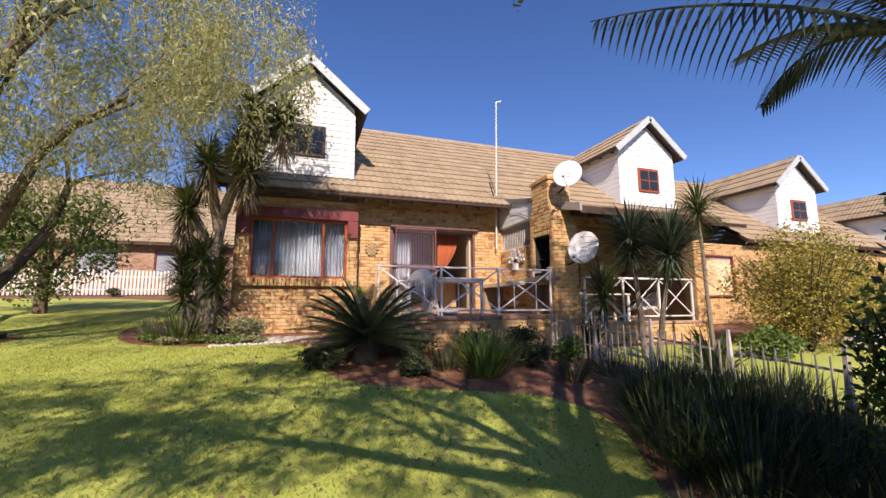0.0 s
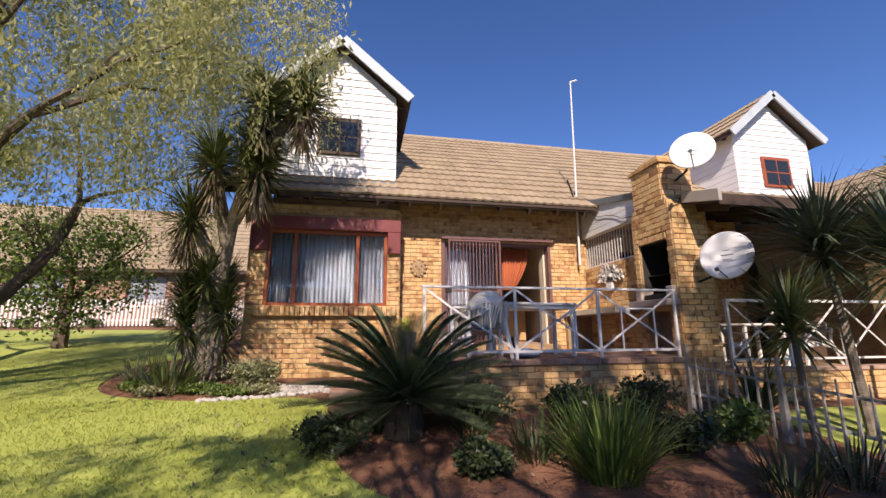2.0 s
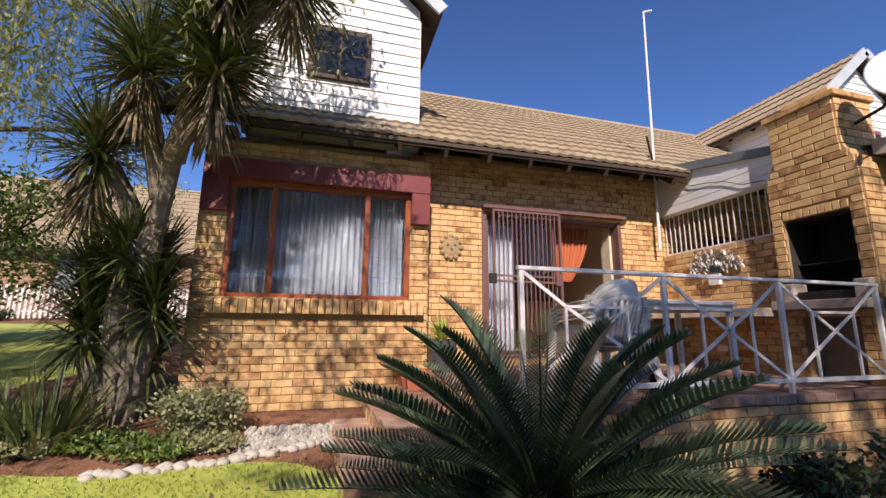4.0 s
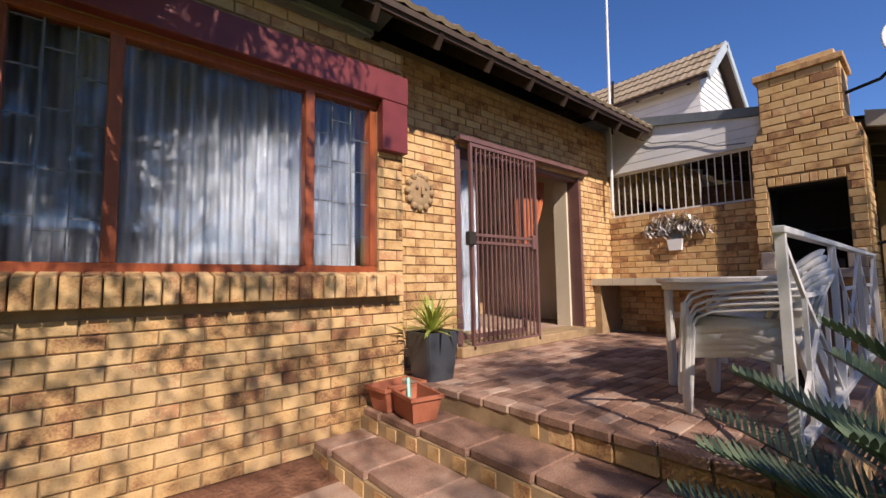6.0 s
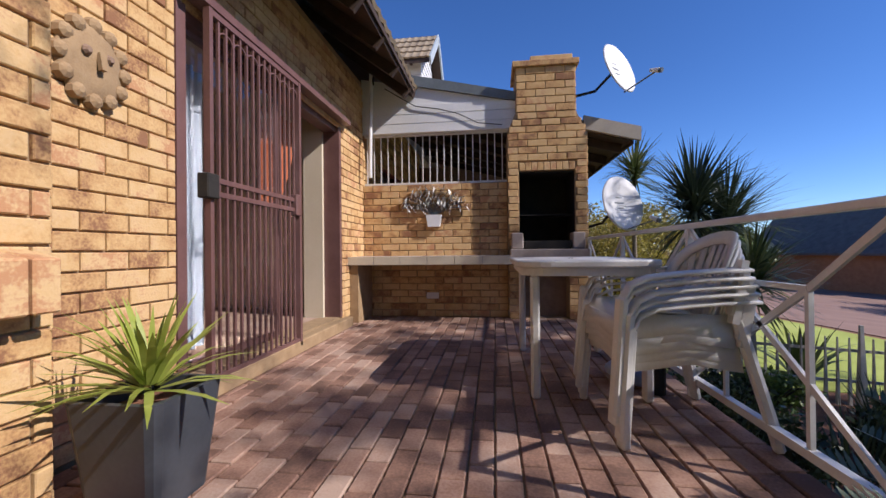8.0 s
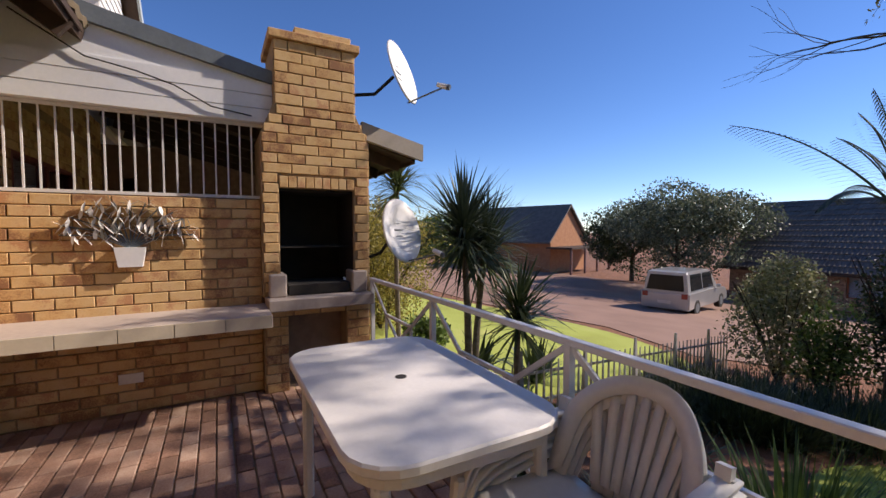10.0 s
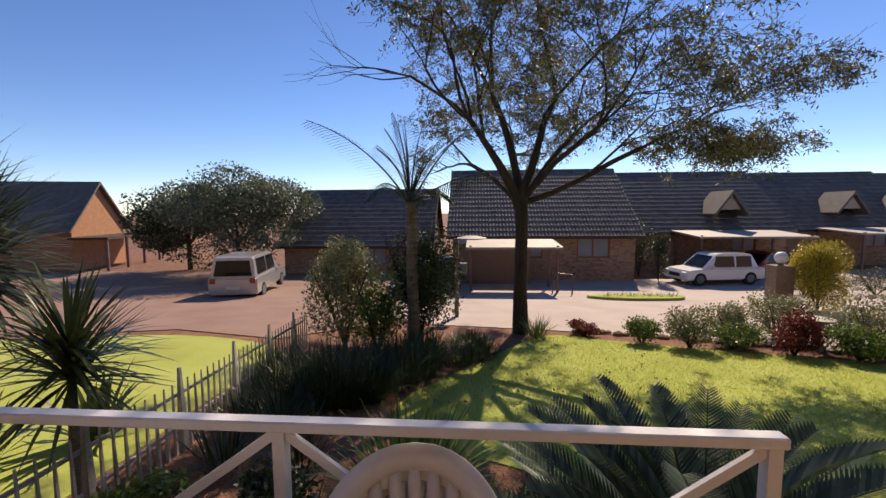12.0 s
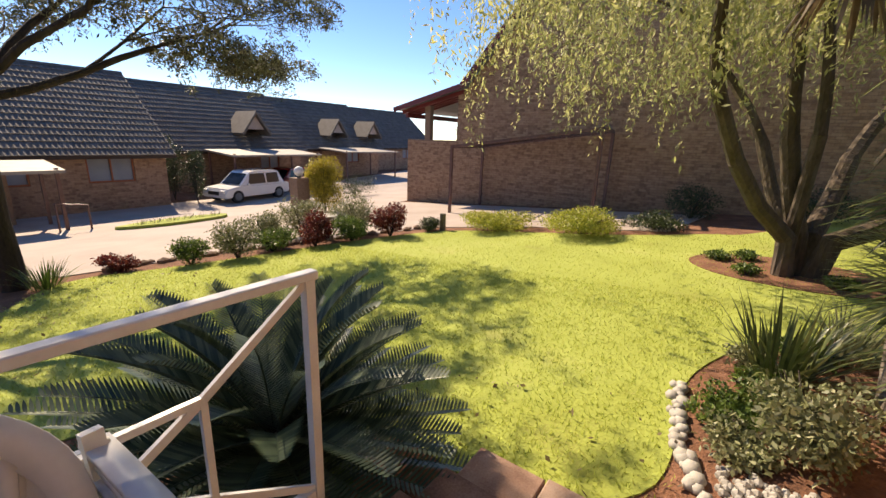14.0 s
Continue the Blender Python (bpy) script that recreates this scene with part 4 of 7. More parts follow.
def blade_set(items, seg=3):
    """Sword-shaped leaves: (base, direction, length, width, droop) each."""
    vs, fs = [], []
    for base, d, ln, w, droop in items:
        base, d = Vector(base), Vector(d).normalized()
        side_v = d.cross(Vector((0, 0, 1)))
        if side_v.length < 0.05:
            side_v = Vector((1, 0, 0))
        side_v.normalize()
        p = base.copy()
        cur = d.copy()
        k = len(vs)
        for s in range(seg + 1):
            t = s / seg
            ww = w * (0.7 + 0.6 * t) if t < 0.5 else w * 2 * (1.0 - t) + 0.001
            vs += [tuple(p - side_v * ww / 2), tuple(p + side_v * ww / 2)]
            if s:
                a = k + 2 * s
                fs.append((a - 2, a - 1, a + 1, a))
            p = p + cur * (ln / seg)
            cur = (cur + Vector((0, 0, -droop / seg))).normalized()
    return vs, fs


def rosette(centre, n, length, width, rng, low=-0.3, droop=0.5):
    out = []
    for i in range(n):
        a = rng.uniform(0, 2 * math.pi)
        e = math.asin(low + (1 - low) * rng.random() ** 0.9)
        d = Vector((math.cos(a) * math.cos(e), math.sin(a) * math.cos(e), math.sin(e)))
        out.append((Vector(centre) + d * 0.03, d, length * rng.uniform(0.75, 1.1), width, droop * rng.uniform(0.5, 1.3)))
    return out


# planter with rosette
pot = thing("square_planter", (1.68, 10.12, 1.35), "glossy slate-grey tapered square planter beside the door", "planter")
for_z = [(1.352, 0.16), (1.74, 0.205)]
CORNERS = [(cx * a, cy * b) for cx, cy, o in ((-1, -1, 0), (1, -1, 1), (1, 1, 0), (-1, 1, 1)) for a, b in (((1, 0.78), (0.93, 0.93), (0.78, 1)) if o == 0 else ((0.78, 1), (0.93, 0.93), (1, 0.78)))]
bm = bmesh.new()
rings = []
for z, h in [(1.352, 0.125), (1.70, 0.162), (1.73, 0.166), (1.73, 0.145), (1.66, 0.14)]:
    rings.append([bm.verts.new((1.54 + sx * h, 10.08 + sy * h, z)) for sx, sy in CORNERS])
bm.faces.new(rings[0][::-1])
for u_, v_ in zip(rings, rings[1:]):
    for k in range(12):
        bm.faces.new((u_[k], u_[(k + 1) % 12], v_[(k + 1) % 12], v_[k]))
part("pot", bm, GREYPOT, pot)
part("soil", box(1.41, 1.67, 9.95, 10.21, 1.64, 1.67), SOIL, pot)
rng = random.Random(5)
ros = thing("potted_rosette", (1.54, 10.08, 1.67), "lime green spiky rosette growing in the grey planter", "potted plant")
for it in rosette((1.54, 10.08, 1.72), 70, 0.33, 0.028, rng, 0.05, 0.7):
    part("leaf", blade_set([it]), LEAF_LIME, ros)


def trough(at, turn):
    t = thing("terracotta_trough", (0, 0, 0), "empty terracotta plastic trough on the top step", "planter", "terracotta troughs")
    bm = bmesh.new()
    rings = []
    for z, hx, hy in [(0.0, 0.15, 0.085), (0.15, 0.185, 0.11), (0.15, 0.20, 0.125), (0.175, 0.20, 0.125), (0.175, 0.182, 0.107), (0.02, 0.145, 0.08)]:
        rings.append([bm.verts.new((sx * hx, sy * hy, z)) for sx, sy in ((-1, -1), (1, -1), (1, 1), (-1, 1))])
    bm.faces.new(rings[0][::-1])
    for u_, v_ in zip(rings, rings[1:]):
        for k in range(4):
            bm.faces.new((u_[k], u_[(k + 1) % 4], v_[(k + 1) % 4], v_[k]))
    bm.faces.new(rings[-1])
    part("tub", bm, TERRACOTTA, t)
    t.matrix_basis = Matrix.Translation(at) @ pose(0, 0, 0, 0, 0, turn)
    return t


tr = trough((1.17, 9.82, 1.195), 80)
copy_thing(tr, Matrix.Translation((1.20, 10.10, 1.195)) @ pose(0, 0, 0, 0, 0, 5))

# ---- dishes and mast ----


def dish(cx, cy, cz, r, facing, arm_from, label):
    d = thing("satellite_dish", (cx, cy, cz), label, "satellite dish")
    f = Vector(facing).normalized()
    a = f.cross(Vector((0, 0, 1))).normalized()
    b = a.cross(f).normalized()
    vs, fs = [], []
    n = 28
    for k, rr in enumerate([0.0, 0.35, 0.7, 0.95, 1.0]):
        for i in range(n if k else 1):
            t = 2 * math.pi * i / n
            p = Vector((cx, cy, cz)) + a * (math.cos(t) * r * 0.93 * rr) + b * (math.sin(t) * r * rr) + f * (0.09 * (rr ** 2) * r / 0.4 - (0.02 if k == 4 else 0))
            vs.append(tuple(p))
    for i in range(n):
        fs.append((0, 1 + i, 1 + (i + 1) % n))
    for k in range(3):
        o, q = 1 + k * n, 1 + (k + 1) * n
        for i in range(n):
            fs.append((o + i, q + i, q + (i + 1) % n, o + (i + 1) % n))
    bm = bmesh.new()
    v = [bm.verts.new(p) for p in vs]
    for g_ in fs:
        bm.faces.new([v[i] for i in g_])
    bm.normal_update()
    bmesh.ops.solidify(bm, geom=bm.faces[:], thickness=0.006)
    part("reflector", bm, SIDING, d, smooth=True)
    c = Vector((cx, cy, cz))
    lnb = c + f * (r * 1.35) - b * (r * 0.95)
    part("feed_arm", tube([c - b * r * 0.95 + f * 0.02, lnb], 0.009, 6), LEAD, d)
    part("feed_horn", tube([lnb - (lnb - c).normalized() * -0.02, lnb - (lnb - c).normalized() * 0.09], [0.03, 0.022], 10), SIDING, d)
    part("feed_box", tube([lnb, lnb + (lnb - c).normalized() * 0.05], 0.028, 8), LEAD, d)
    back = c - f * 0.05
    part("wall_arm", tube([back, back + (Vector(arm_from) - back) * 0.4 + Vector((0, 0, -0.10)), Vector(arm_from)], 0.018, 8), BLACK, d)
    for k in range(3):
        part("mark", beam(c + f * 0.012 + b * (0.09 - 0.07 * k) - a * (0.10 - 0.02 * k), c + f * 0.012 + b * (0.09 - 0.07 * k) + a * (0.10 - 0.02 * k), 0.004, 0.014), LEAD, d, "small grey maker's lettering bar")
    return d


dish(5.56, 7.41, 4.38, 0.33, (-0.72, -0.69, 0.3), (5.66, 7.93, 4.12), "white round satellite dish high on the chimney")
dish(5.82, 7.31, 2.76, 0.36, (-0.85, -0.5, 0.22), (5.75, 7.80, 2.45), "white satellite dish low on the chimney front")
mast = thing("aerial_mast", (5.34, 10.4, 3.1), "thin white aerial mast strapped to the wall corner", "aerial mast")
part("pole", tube([(5.30, 10.45, 3.12), (5.36, 10.40, 7.5)], [0.024, 0.016], 8), WHITE_METAL, mast)
part("tip", tube([(5.36, 10.40, 7.49), (5.50, 10.36, 7.52)], 0.02, 6), WHITE_METAL, mast)
part("old_arm", tube([(5.0, 10.2, 4.95), (5.34, 10.42, 4.3)], 0.018, 6), BLACK, mast)
plaque = thing("wall_plaque", (1.81, 10.58, 2.75), "round weathered clay sun plaque on the brick wall", "wall plaque")
PC = Vector((1.81, 10.60, 3.0))
for k in range(12):
    t = 2 * math.pi * k / 12
    q = PC + Vector((0.142 * math.cos(t), 0, 0.16 * math.sin(t)))
    part("petal", tube([q, q + Vector((0, -0.03, 0)), q + Vector((0, -0.042, 0))], [0.036, 0.031, 0.012], 8), MORTAR, plaque)
own = bmesh.new()
bmesh.ops.create_icosphere(own, subdivisions=3, radius=0.15, matrix=Matrix.Translation(PC) @ Matrix.Diagonal((1.0, 0.3, 1.13, 1)))
for v in own.verts:
    v.co.y -= 0.02 * noise.noise(v.co * 22) + 0.012 * noise.noise(v.co * 45)
part("disc", own, MORTAR, plaque, smooth=True)
for sx in (-1, 1):
    q = PC + Vector((0.05 * sx, -0.042, 0.035))
    part("eye", tube([q, q + Vector((0, -0.014, 0))], [0.022, 0.012], 8), MORTAR_BROWN, plaque)
part("nose", beam(PC + Vector((0, -0.05, 0.04)), PC + Vector((0, -0.062, -0.035)), 0.022, 0.02), MORTAR, plaque)

# ---- planting ----


def leaf_cloud(points, rng, size, count_per, spread, droop=0.0, ratio=0.45):
    """Small leaves round each point, as numpy arrays of quads."""
    pts = np.asarray(points, dtype=float)
    n = len(pts) * count_per
    base = np.repeat(pts, count_per, axis=0) + rng.normal(0, 1, (n, 3)) * np.array(spread)
    d = rng.normal(0, 1, (n, 3))
    d[:, 2] -= droop
    d /= np.linalg.norm(d, axis=1)[:, None]
    e = np.cross(d, rng.normal(0, 1, (n, 3)))
    e /= np.linalg.norm(e, axis=1)[:, None] + 1e-9
    s = size * rng.uniform(0.6, 1.3, (n, 1))
    a, b = d * s, e * s * ratio * 0.5
    v = np.stack([base, base + a * 0.5 + b, base + a, base + a * 0.5 - b], axis=1).reshape(-1, 3)
    f = np.arange(4 * n).reshape(-1, 4)
    return v, f


def grow(bm, start, d, length, radius, depth, rng, tips, bend=0.25, split=(2, 3), shrink=0.72, rise=0.1, spreadang=0.6, nseg=4):
    p, d = Vector(start), Vector(d).normalized()
    pts, rad = [p.copy()], [radius]
    for s in range(nseg):
        d = (d + Vector((rng.uniform(-1, 1), rng.uniform(-1, 1), rng.uniform(-1, 1))) * bend / 2 + Vector((0, 0, rise / nseg))).normalized()
        p = p + d * (length / nseg)
        pts.append(p.copy())
        rad.append(radius * (1 - 0.35 * (s + 1) / nseg))
        if depth <= 2:
            tips.append((tuple(p), tuple(d), depth))
    tube(pts, rad, 8 if radius > 0.05 else (5 if radius > 0.015 else 3), bm)
    if depth > 0:
        for k in range(rng.randint(*split)):
            a = Vector((rng.uniform(-1, 1), rng.uniform(-1, 1), rng.uniform(-0.6, 0.8))).normalized()
            nd = (d + a * spreadang * rng.uniform(0.7, 1.3)).normalized()
            q = pts[-1] if k < 2 else pts[rng.randint(2, nseg)]
            grow(bm, q, nd, length * shrink * rng.uniform(0.8, 1.15), rad[-1] * 0.72, depth - 1, rng, tips, bend, split, shrink, rise, spreadang, nseg)


def shrub(name, centre, radii, leaves, size, material, label, category="shrub", seed=0, stems=9, ratio=0.5, lumps=9, group=""):
    cx, cy = centre[:2]
    z0 = ground_z(cx, cy) if len(centre) < 3 else centre[2]
    t = thing(name, (cx, cy, z0), label, category, group)
    rng = np.random.default_rng(seed + 11)
    r2 = random.Random(seed)
    bm = bmesh.new()
    for k in range(stems):
        a = r2.uniform(0, 6.28)
        tube([(cx, cy, z0 - 0.03), (cx + 0.35 * radii[0] * math.cos(a), cy + 0.35 * radii[1] * math.sin(a), z0 + radii[2] * 0.9), (cx + 0.7 * radii[0] * math.cos(a), cy + 0.7 * radii[1] * math.sin(a), z0 + radii[2] * 1.5)], [0.02, 0.012, 0.004], 5, bm)
    part("branchwork", bm, BARK_DARK, t)
    lump = []
    for k in range(lumps):
        u = rng.normal(0, 1, 3)
        u /= np.linalg.norm(u)
        lump.append((np.array([cx, cy, z0 + radii[2]]) + u * np.array(radii) * rng.uniform(0.35, 0.62), rng.uniform(0.38, 0.6)))
    lump.append((np.array([cx, cy, z0 + radii[2] * 0.9]), 0.75))
    per = leaves // len(lump)
    pts = []
    for c, r in lump:
        u = rng.normal(0, 1, (per, 3))
        u /= np.linalg.norm(u, axis=1)[:, None]
        rr = rng.uniform(0.55, 1.05, (per, 1))
        pts.append(c + u * rr * np.array(radii) * r)
    pts = np.concatenate(pts)
    pts = pts[pts[:, 2] > z0 + 0.01]
    part("foliage", leaf_cloud(pts, rng, size, 1, (0.01, 0.01, 0.01), ratio=ratio), material, t)
    return t


def strappy(name, centre, n, length, width, material, label, seed=0, droop=1.2, spread=0.12, category="clump plant", group=""):
    cx, cy = centre[:2]
    z0 = ground_z(cx, cy) if len(centre) < 3 else centre[2]
    t = thing(name, (cx, cy, z0), label, category, group)
    rng = random.Random(seed + 3)
    items = []
    for i in range(n):
        a = rng.uniform(0, 6.283)
        e = rng.uniform(0.7, 1.5)
        r = spread * math.sqrt(rng.random())
        items.append(((cx + r * math.cos(a), cy + r * math.sin(a), z0 - 0.01), (math.cos(a) * math.cos(e), math.sin(a) * math.cos(e), math.sin(e)), length * rng.uniform(0.6, 1.1), width, droop * rng.uniform(0.4, 1.2)))
    part("leaves", blade_set(items, 4), material, t)
    return t


def yucca_tree(name, stems, label, seed, leaf_n=130, leaf_len=0.55, mat=None, dead=True, radius=0.07):
    """stems: lists of points; each ends in a head of sword leaves with a skirt of dry ones."""
    b = stems[0][0]
    t = thing(name, b, label, "tree")
    rng = random.Random(seed)
    for st in stems:
        part("trunk", tube(st, [radius * (1 - 0.4 * k / max(1, len(st) - 1)) for k in range(len(st))], 9), BARK_PALE, t)
        top = Vector(st[-1])
        items = []
        for k in range(3):
            items += rosette(top - Vector((0, 0, 0.12 * k)), leaf_n // 3, leaf_len, 0.035, rng, -0.15 - 0.3 * k, 0.5)
        part("leaf_head", blade_set(items), mat or LEAF_YUCCA, t)
        if dead and st[-1][2] > 3.0:
            items = []
            for i in range(leaf_n // 2):
                a = rng.uniform(0, 6.283)
                zz = rng.uniform(0.1, 0.75)
                items.append((top - Vector((0, 0, zz)) + Vector((math.cos(a), math.sin(a), 0)) * 0.06, (math.cos(a) * 0.55, math.sin(a) * 0.55, -0.8), leaf_len * rng.uniform(0.6, 0.95), 0.03, 0.6))
            part("dry_skirt", blade_set(items), LEAF_DEAD, t)
    return t


def frond(start, ctrl, end, leaflets, length, width, vs, fs, bm, hang=0.5, rr=0.014):
    """A feather frond on a curve, its leaflets in two rows."""
    s, c, e = Vector(start), Vector(ctrl), Vector(end)
    pts = []
    for i in range(11):
        t = i / 10
        pts.append(s * (1 - t) ** 2 + c * 2 * t * (1 - t) + e * t * t)
    tube(pts, [rr * (1 - 0.08 * i) for i in range(11)], 5, bm)
    items = []
    for i in range(leaflets):
        t = 0.12 + 0.88 * i / leaflets
        p = s * (1 - t) ** 2 + c * 2 * t * (1 - t) + e * t * t
        d = ((c - s) * (1 - t) + (e - c) * t).normalized()
        side_v = d.cross(Vector((0, 0, 1))).normalized()
        ll = length * (math.sin(math.pi * min(1, t * 0.85 + 0.12))) ** 0.6
        for sg in (-1, 1):
            items.append((p, side_v * sg + d * 0.55 + Vector((0, 0, 0.22 - hang)), ll, width, hang * 0.8))
    v, f = blade_set(items, 3)
    k = len(vs)
    vs.extend(v)
    fs.extend([tuple(k + i for i in q) for q in f])


# sago cycad beside the railing
cyc_at = Vector((1.17, 6.98, ground_z(1.17, 6.98)))
cyc = thing("cycad", cyc_at, "large dark green cycad with stiff arching fronds below the terrace", "cycad")
part("trunk", tube([cyc_at, cyc_at + Vector((0.02, 0, 0.34)), cyc_at + Vector((0.02, 0, 0.52))], [0.22, 0.19, 0.06], 12), BARK_DARK, cyc)
rng = random.Random(8)
for i in range(78):
    a = 2.4 * i
    tier = i / 78
    e = 1.35 - 1.65 * tier ** 0.85
    ln = 1.08 + 0.2 * rng.random()
    top = cyc_at + Vector((0.02, 0, 0.36))
    h = Vector((math.cos(a), math.sin(a), 0))
    mid = top + h * ln * 0.5 * math.cos(e) + Vector((0, 0, ln * 0.56 * math.sin(e) + 0.05))
    end = top + h * ln * (0.22 + 0.78 * math.cos(e)) + Vector((0, 0, ln * 0.88 * math.sin(e) - 0.05))
    bm, vs, fs = bmesh.new(), [], []
    frond(top, mid, end, 40, 0.17, 0.019, vs, fs, bm, hang=-0.22, rr=0.01)
    fr = part("frond", bm, LEAF_CYCAD, cyc)
    part("leaflet_fan", (vs, fs), LEAF_CYCAD, fr, kind="stuff")

# feather palm by the lawn edge
pz = ground_z(3.42, 1.1)
palm = thing("feather_palm", (3.42, 1.1, pz), "slender palm with ragged feathery fronds at the lawn edge", "palm tree")
part("trunk", tube([(3.42, 1.1, pz - 0.05), (3.4, 1.12, 1.0), (3.43, 1.1, 1.8), (3.41, 1.11, 2.5), (3.44, 1.1, 3.05)], [0.14, 0.11, 0.105, 0.1, 0.09], 10), BARK_PALE, palm)
rng = random.Random(15)
for k in range(26):
    a, z = 2.4 * k, 1.3 + 0.068 * k
    q = Vector((3.42, 1.1, z))
    h = Vector((math.cos(a), math.sin(a), 0))
    part("leaf_base", beam(q + h * 0.08, q + h * 0.13 + Vector((0, 0, 0.12)), 0.045, 0.02), BARK_PALE, palm)
HEART = Vector((3.44, 1.1, 3.0))
FR = [(tuple(HEART), (2.7, 1.5, 3.5), (1.95, 2.15, 3.5)), (tuple(HEART), (2.6, 1.7, 4.35), (2.05, 2.3, 4.2)), (tuple(HEART), (3.95, 2.0, 4.05), (4.66, 2.92, 4.2))]
for ax, ay, up_ in ((0.3, 0.1, 1.7), (0.2, -0.3, 1.6), (-0.65, -0.2, 1.3), (-0.8, 0.3, 1.15), (0.75, -0.4, 1.15), (0.05, 0.35, 1.55), (-0.35, -0.75, 1.2), (0.45, 0.75, 1.0), (0.5, -0.1, 1.45), (-0.3, 0.1, 1.5)):
    FR.append((tuple(HEART), tuple(HEART + Vector((ax * 0.25, ay * 0.25, up_ * 0.7))), tuple(HEART + Vector((ax, ay, up_)))))
for ax, ay, dz_ in ((0.55, 0.3, 0.05), (-0.6, -0.2, 0.0), (0.1, -0.7, 0.05), (-0.2, 0.6, -0.05), (0.65, -0.4, 0.2)):
    FR.append((tuple(HEART), tuple(HEART + Vector((ax * 0.8, ay * 0.8, 0.55 + dz_))), tuple(HEART + Vector((ax * 1.35, ay * 1.35, dz_)))))
for k, (s_, c_, e_) in enumerate(FR):
    bm, vs, fs = bmesh.new(), [], []
    frond(s_, c_, e_, 30 if k < 3 else 26, 0.46 if k < 3 else 0.36, 0.024, vs, fs, bm, hang=(1.25, 0.8, 0.5)[k] if k < 3 else rng.uniform(0.35, 0.8), rr=0.02)
    fr = part("frond", bm, LEAF_PALM, palm)
    part("leaflet_fan", (vs, fs), LEAF_PALM, fr, kind="stuff")

# fine-leaved shade tree
ta = Vector((1.15, -0.85, ground_z(1.15, -0.85)))
tree = thing("shade_tree", ta, "dark-trunked shade tree with sparse feathery leaves at the lawn corner", "tree")
rng = random.Random(21)
bm, tips = bmesh.new(), []
tube([ta - Vector((0, 0, 0.1)), ta + Vector((0.02, 0, 1.2)), ta + Vector((0.0, 0.05, 2.6)), ta + Vector((0.02, 0, 3.2))], [0.2, 0.15, 0.14, 0.16], 12, bm)
fork = ta + Vector((0.02, 0, 3.1))
BOUGHS = [(-0.15, 0.0, 0.0, (-1.0, 0.1, 0.32), 2.9, 0.075), (0.0, 0.1, 0.25, (-0.3, 0.15, 1.0), 2.4, 0.10), (0.05, 0.0, 0.2, (0.25, -0.1, 1.0), 2.5, 0.10), (0.1, 0.0, -0.1, (0.5, 0.2, 1.0), 2.4, 0.09),
         (0.0, -0.1, 0.0, (0.1, -0.85, 0.8), 2.5, 0.09), (-0.1, 0.0, 0.1, (-0.7, -0.5, 0.8), 2.5, 0.085), (0.1, 0.1, 0.1, (0.5, 0.6, 0.9), 2.2, 0.075), (-0.1, 0.1, 0.2, (-0.55, 0.5, 0.85), 2.1, 0.075), (0.1, -0.1, 0.0, (0.6, -0.6, 0.8), 2.2, 0.08)]
for ox, oy, oz, d, ln, rad_ in BOUGHS:
    grow(bm, fork + Vector((ox, oy, oz)) - Vector(d) * 0.12, d, ln, rad_, 4, rng, tips, bend=0.38, split=(2, 3), shrink=0.72, rise=0.06, spreadang=0.62)
part("trunk", bm, BARK_DARK, tree)
nr = np.random.default_rng(4)
tp = [p for p, d, k in tips if p[2] > 3.5 and k <= 1 and p[0] < 4.2 and (p[0] > -1.6 or p[2] < 6.2)]
sprays = []
for q in nr.permutation(len(tp))[:400]:
    sprays += [np.array(tp[q]) + nr.normal(0, 0.18, 3) for _ in range(2)]
for k in range(60):
    f = k / 59
    c = np.array([-1.6 - 3.1 * f, -0.95 + 0.3 * math.sin(5 * f), 4.25 + 0.15 * math.sin(9 * f)])
    sprays += [c + nr.normal(0, 1, 3) * np.array([0.25, 0.45, 0.16]) for _ in range(3)]
# Clumps added above the view to shade the steps and terrace.
for k in range(8):
    c = np.array([0.6, 1.3, 7.0]) + nr.uniform(-1, 1, 3) * np.array([1.4, 0.9, 0.5])
    sprays += [c + nr.normal(0, 1, 3) * np.array([0.35, 0.35, 0.16]) for _ in range(7)]
while len(sprays) < 1600:
    q = nr.normal(0, 1, 3)
    q = q / np.linalg.norm(q) * nr.uniform(0.3, 1.0)
    c = np.array([0.55, -1.2, 5.9]) + q * np.array([4.6, 4.2, 2.4])
    low = 3.75 if c[0] < -1.0 else 4.3
    if c[2] > low + 0.4 * nr.random() and c[1] < 3.0 and c[0] < 4.2 and (c[0] > -1.4 or c[2] < 6.0):
        sprays += [c + nr.normal(0, 1, 3) * np.array([0.38, 0.38, 0.16]) for _ in range(7)]
twigs, sel = bmesh.new(), []
for c in sprays:
    out = np.array([c[0] - 1.1, c[1] + 0.9, 0.0])
    d = out / (np.linalg.norm(out) + 0.3) * 0.6 + nr.normal(0, 0.5, 3) * np.array([1, 1, 0.5])
    d /= np.linalg.norm(d)
    ln = nr.uniform(0.22, 0.42)
    a, m, b = c - d * ln, c + np.array([0, 0, 0.04]), c + d * ln - np.array([0, 0, 0.14])
    tube([tuple(a), tuple(m), tuple(b)], [0.008, 0.006, 0.002], 3, twigs)
    for s in np.linspace(0.1, 1, 8):
        sel.append(tuple(a * (1 - s) ** 2 + m * 2 * s * (1 - s) + b * s * s))
part("fine_twig_mass", twigs, BARK_DARK, tree, kind="stuff")
part("crown", leaf_cloud(sel, nr, 0.095, 7, (0.06, 0.06, 0.045), droop=0.3, ratio=0.3), LEAF_FEATHER, tree)

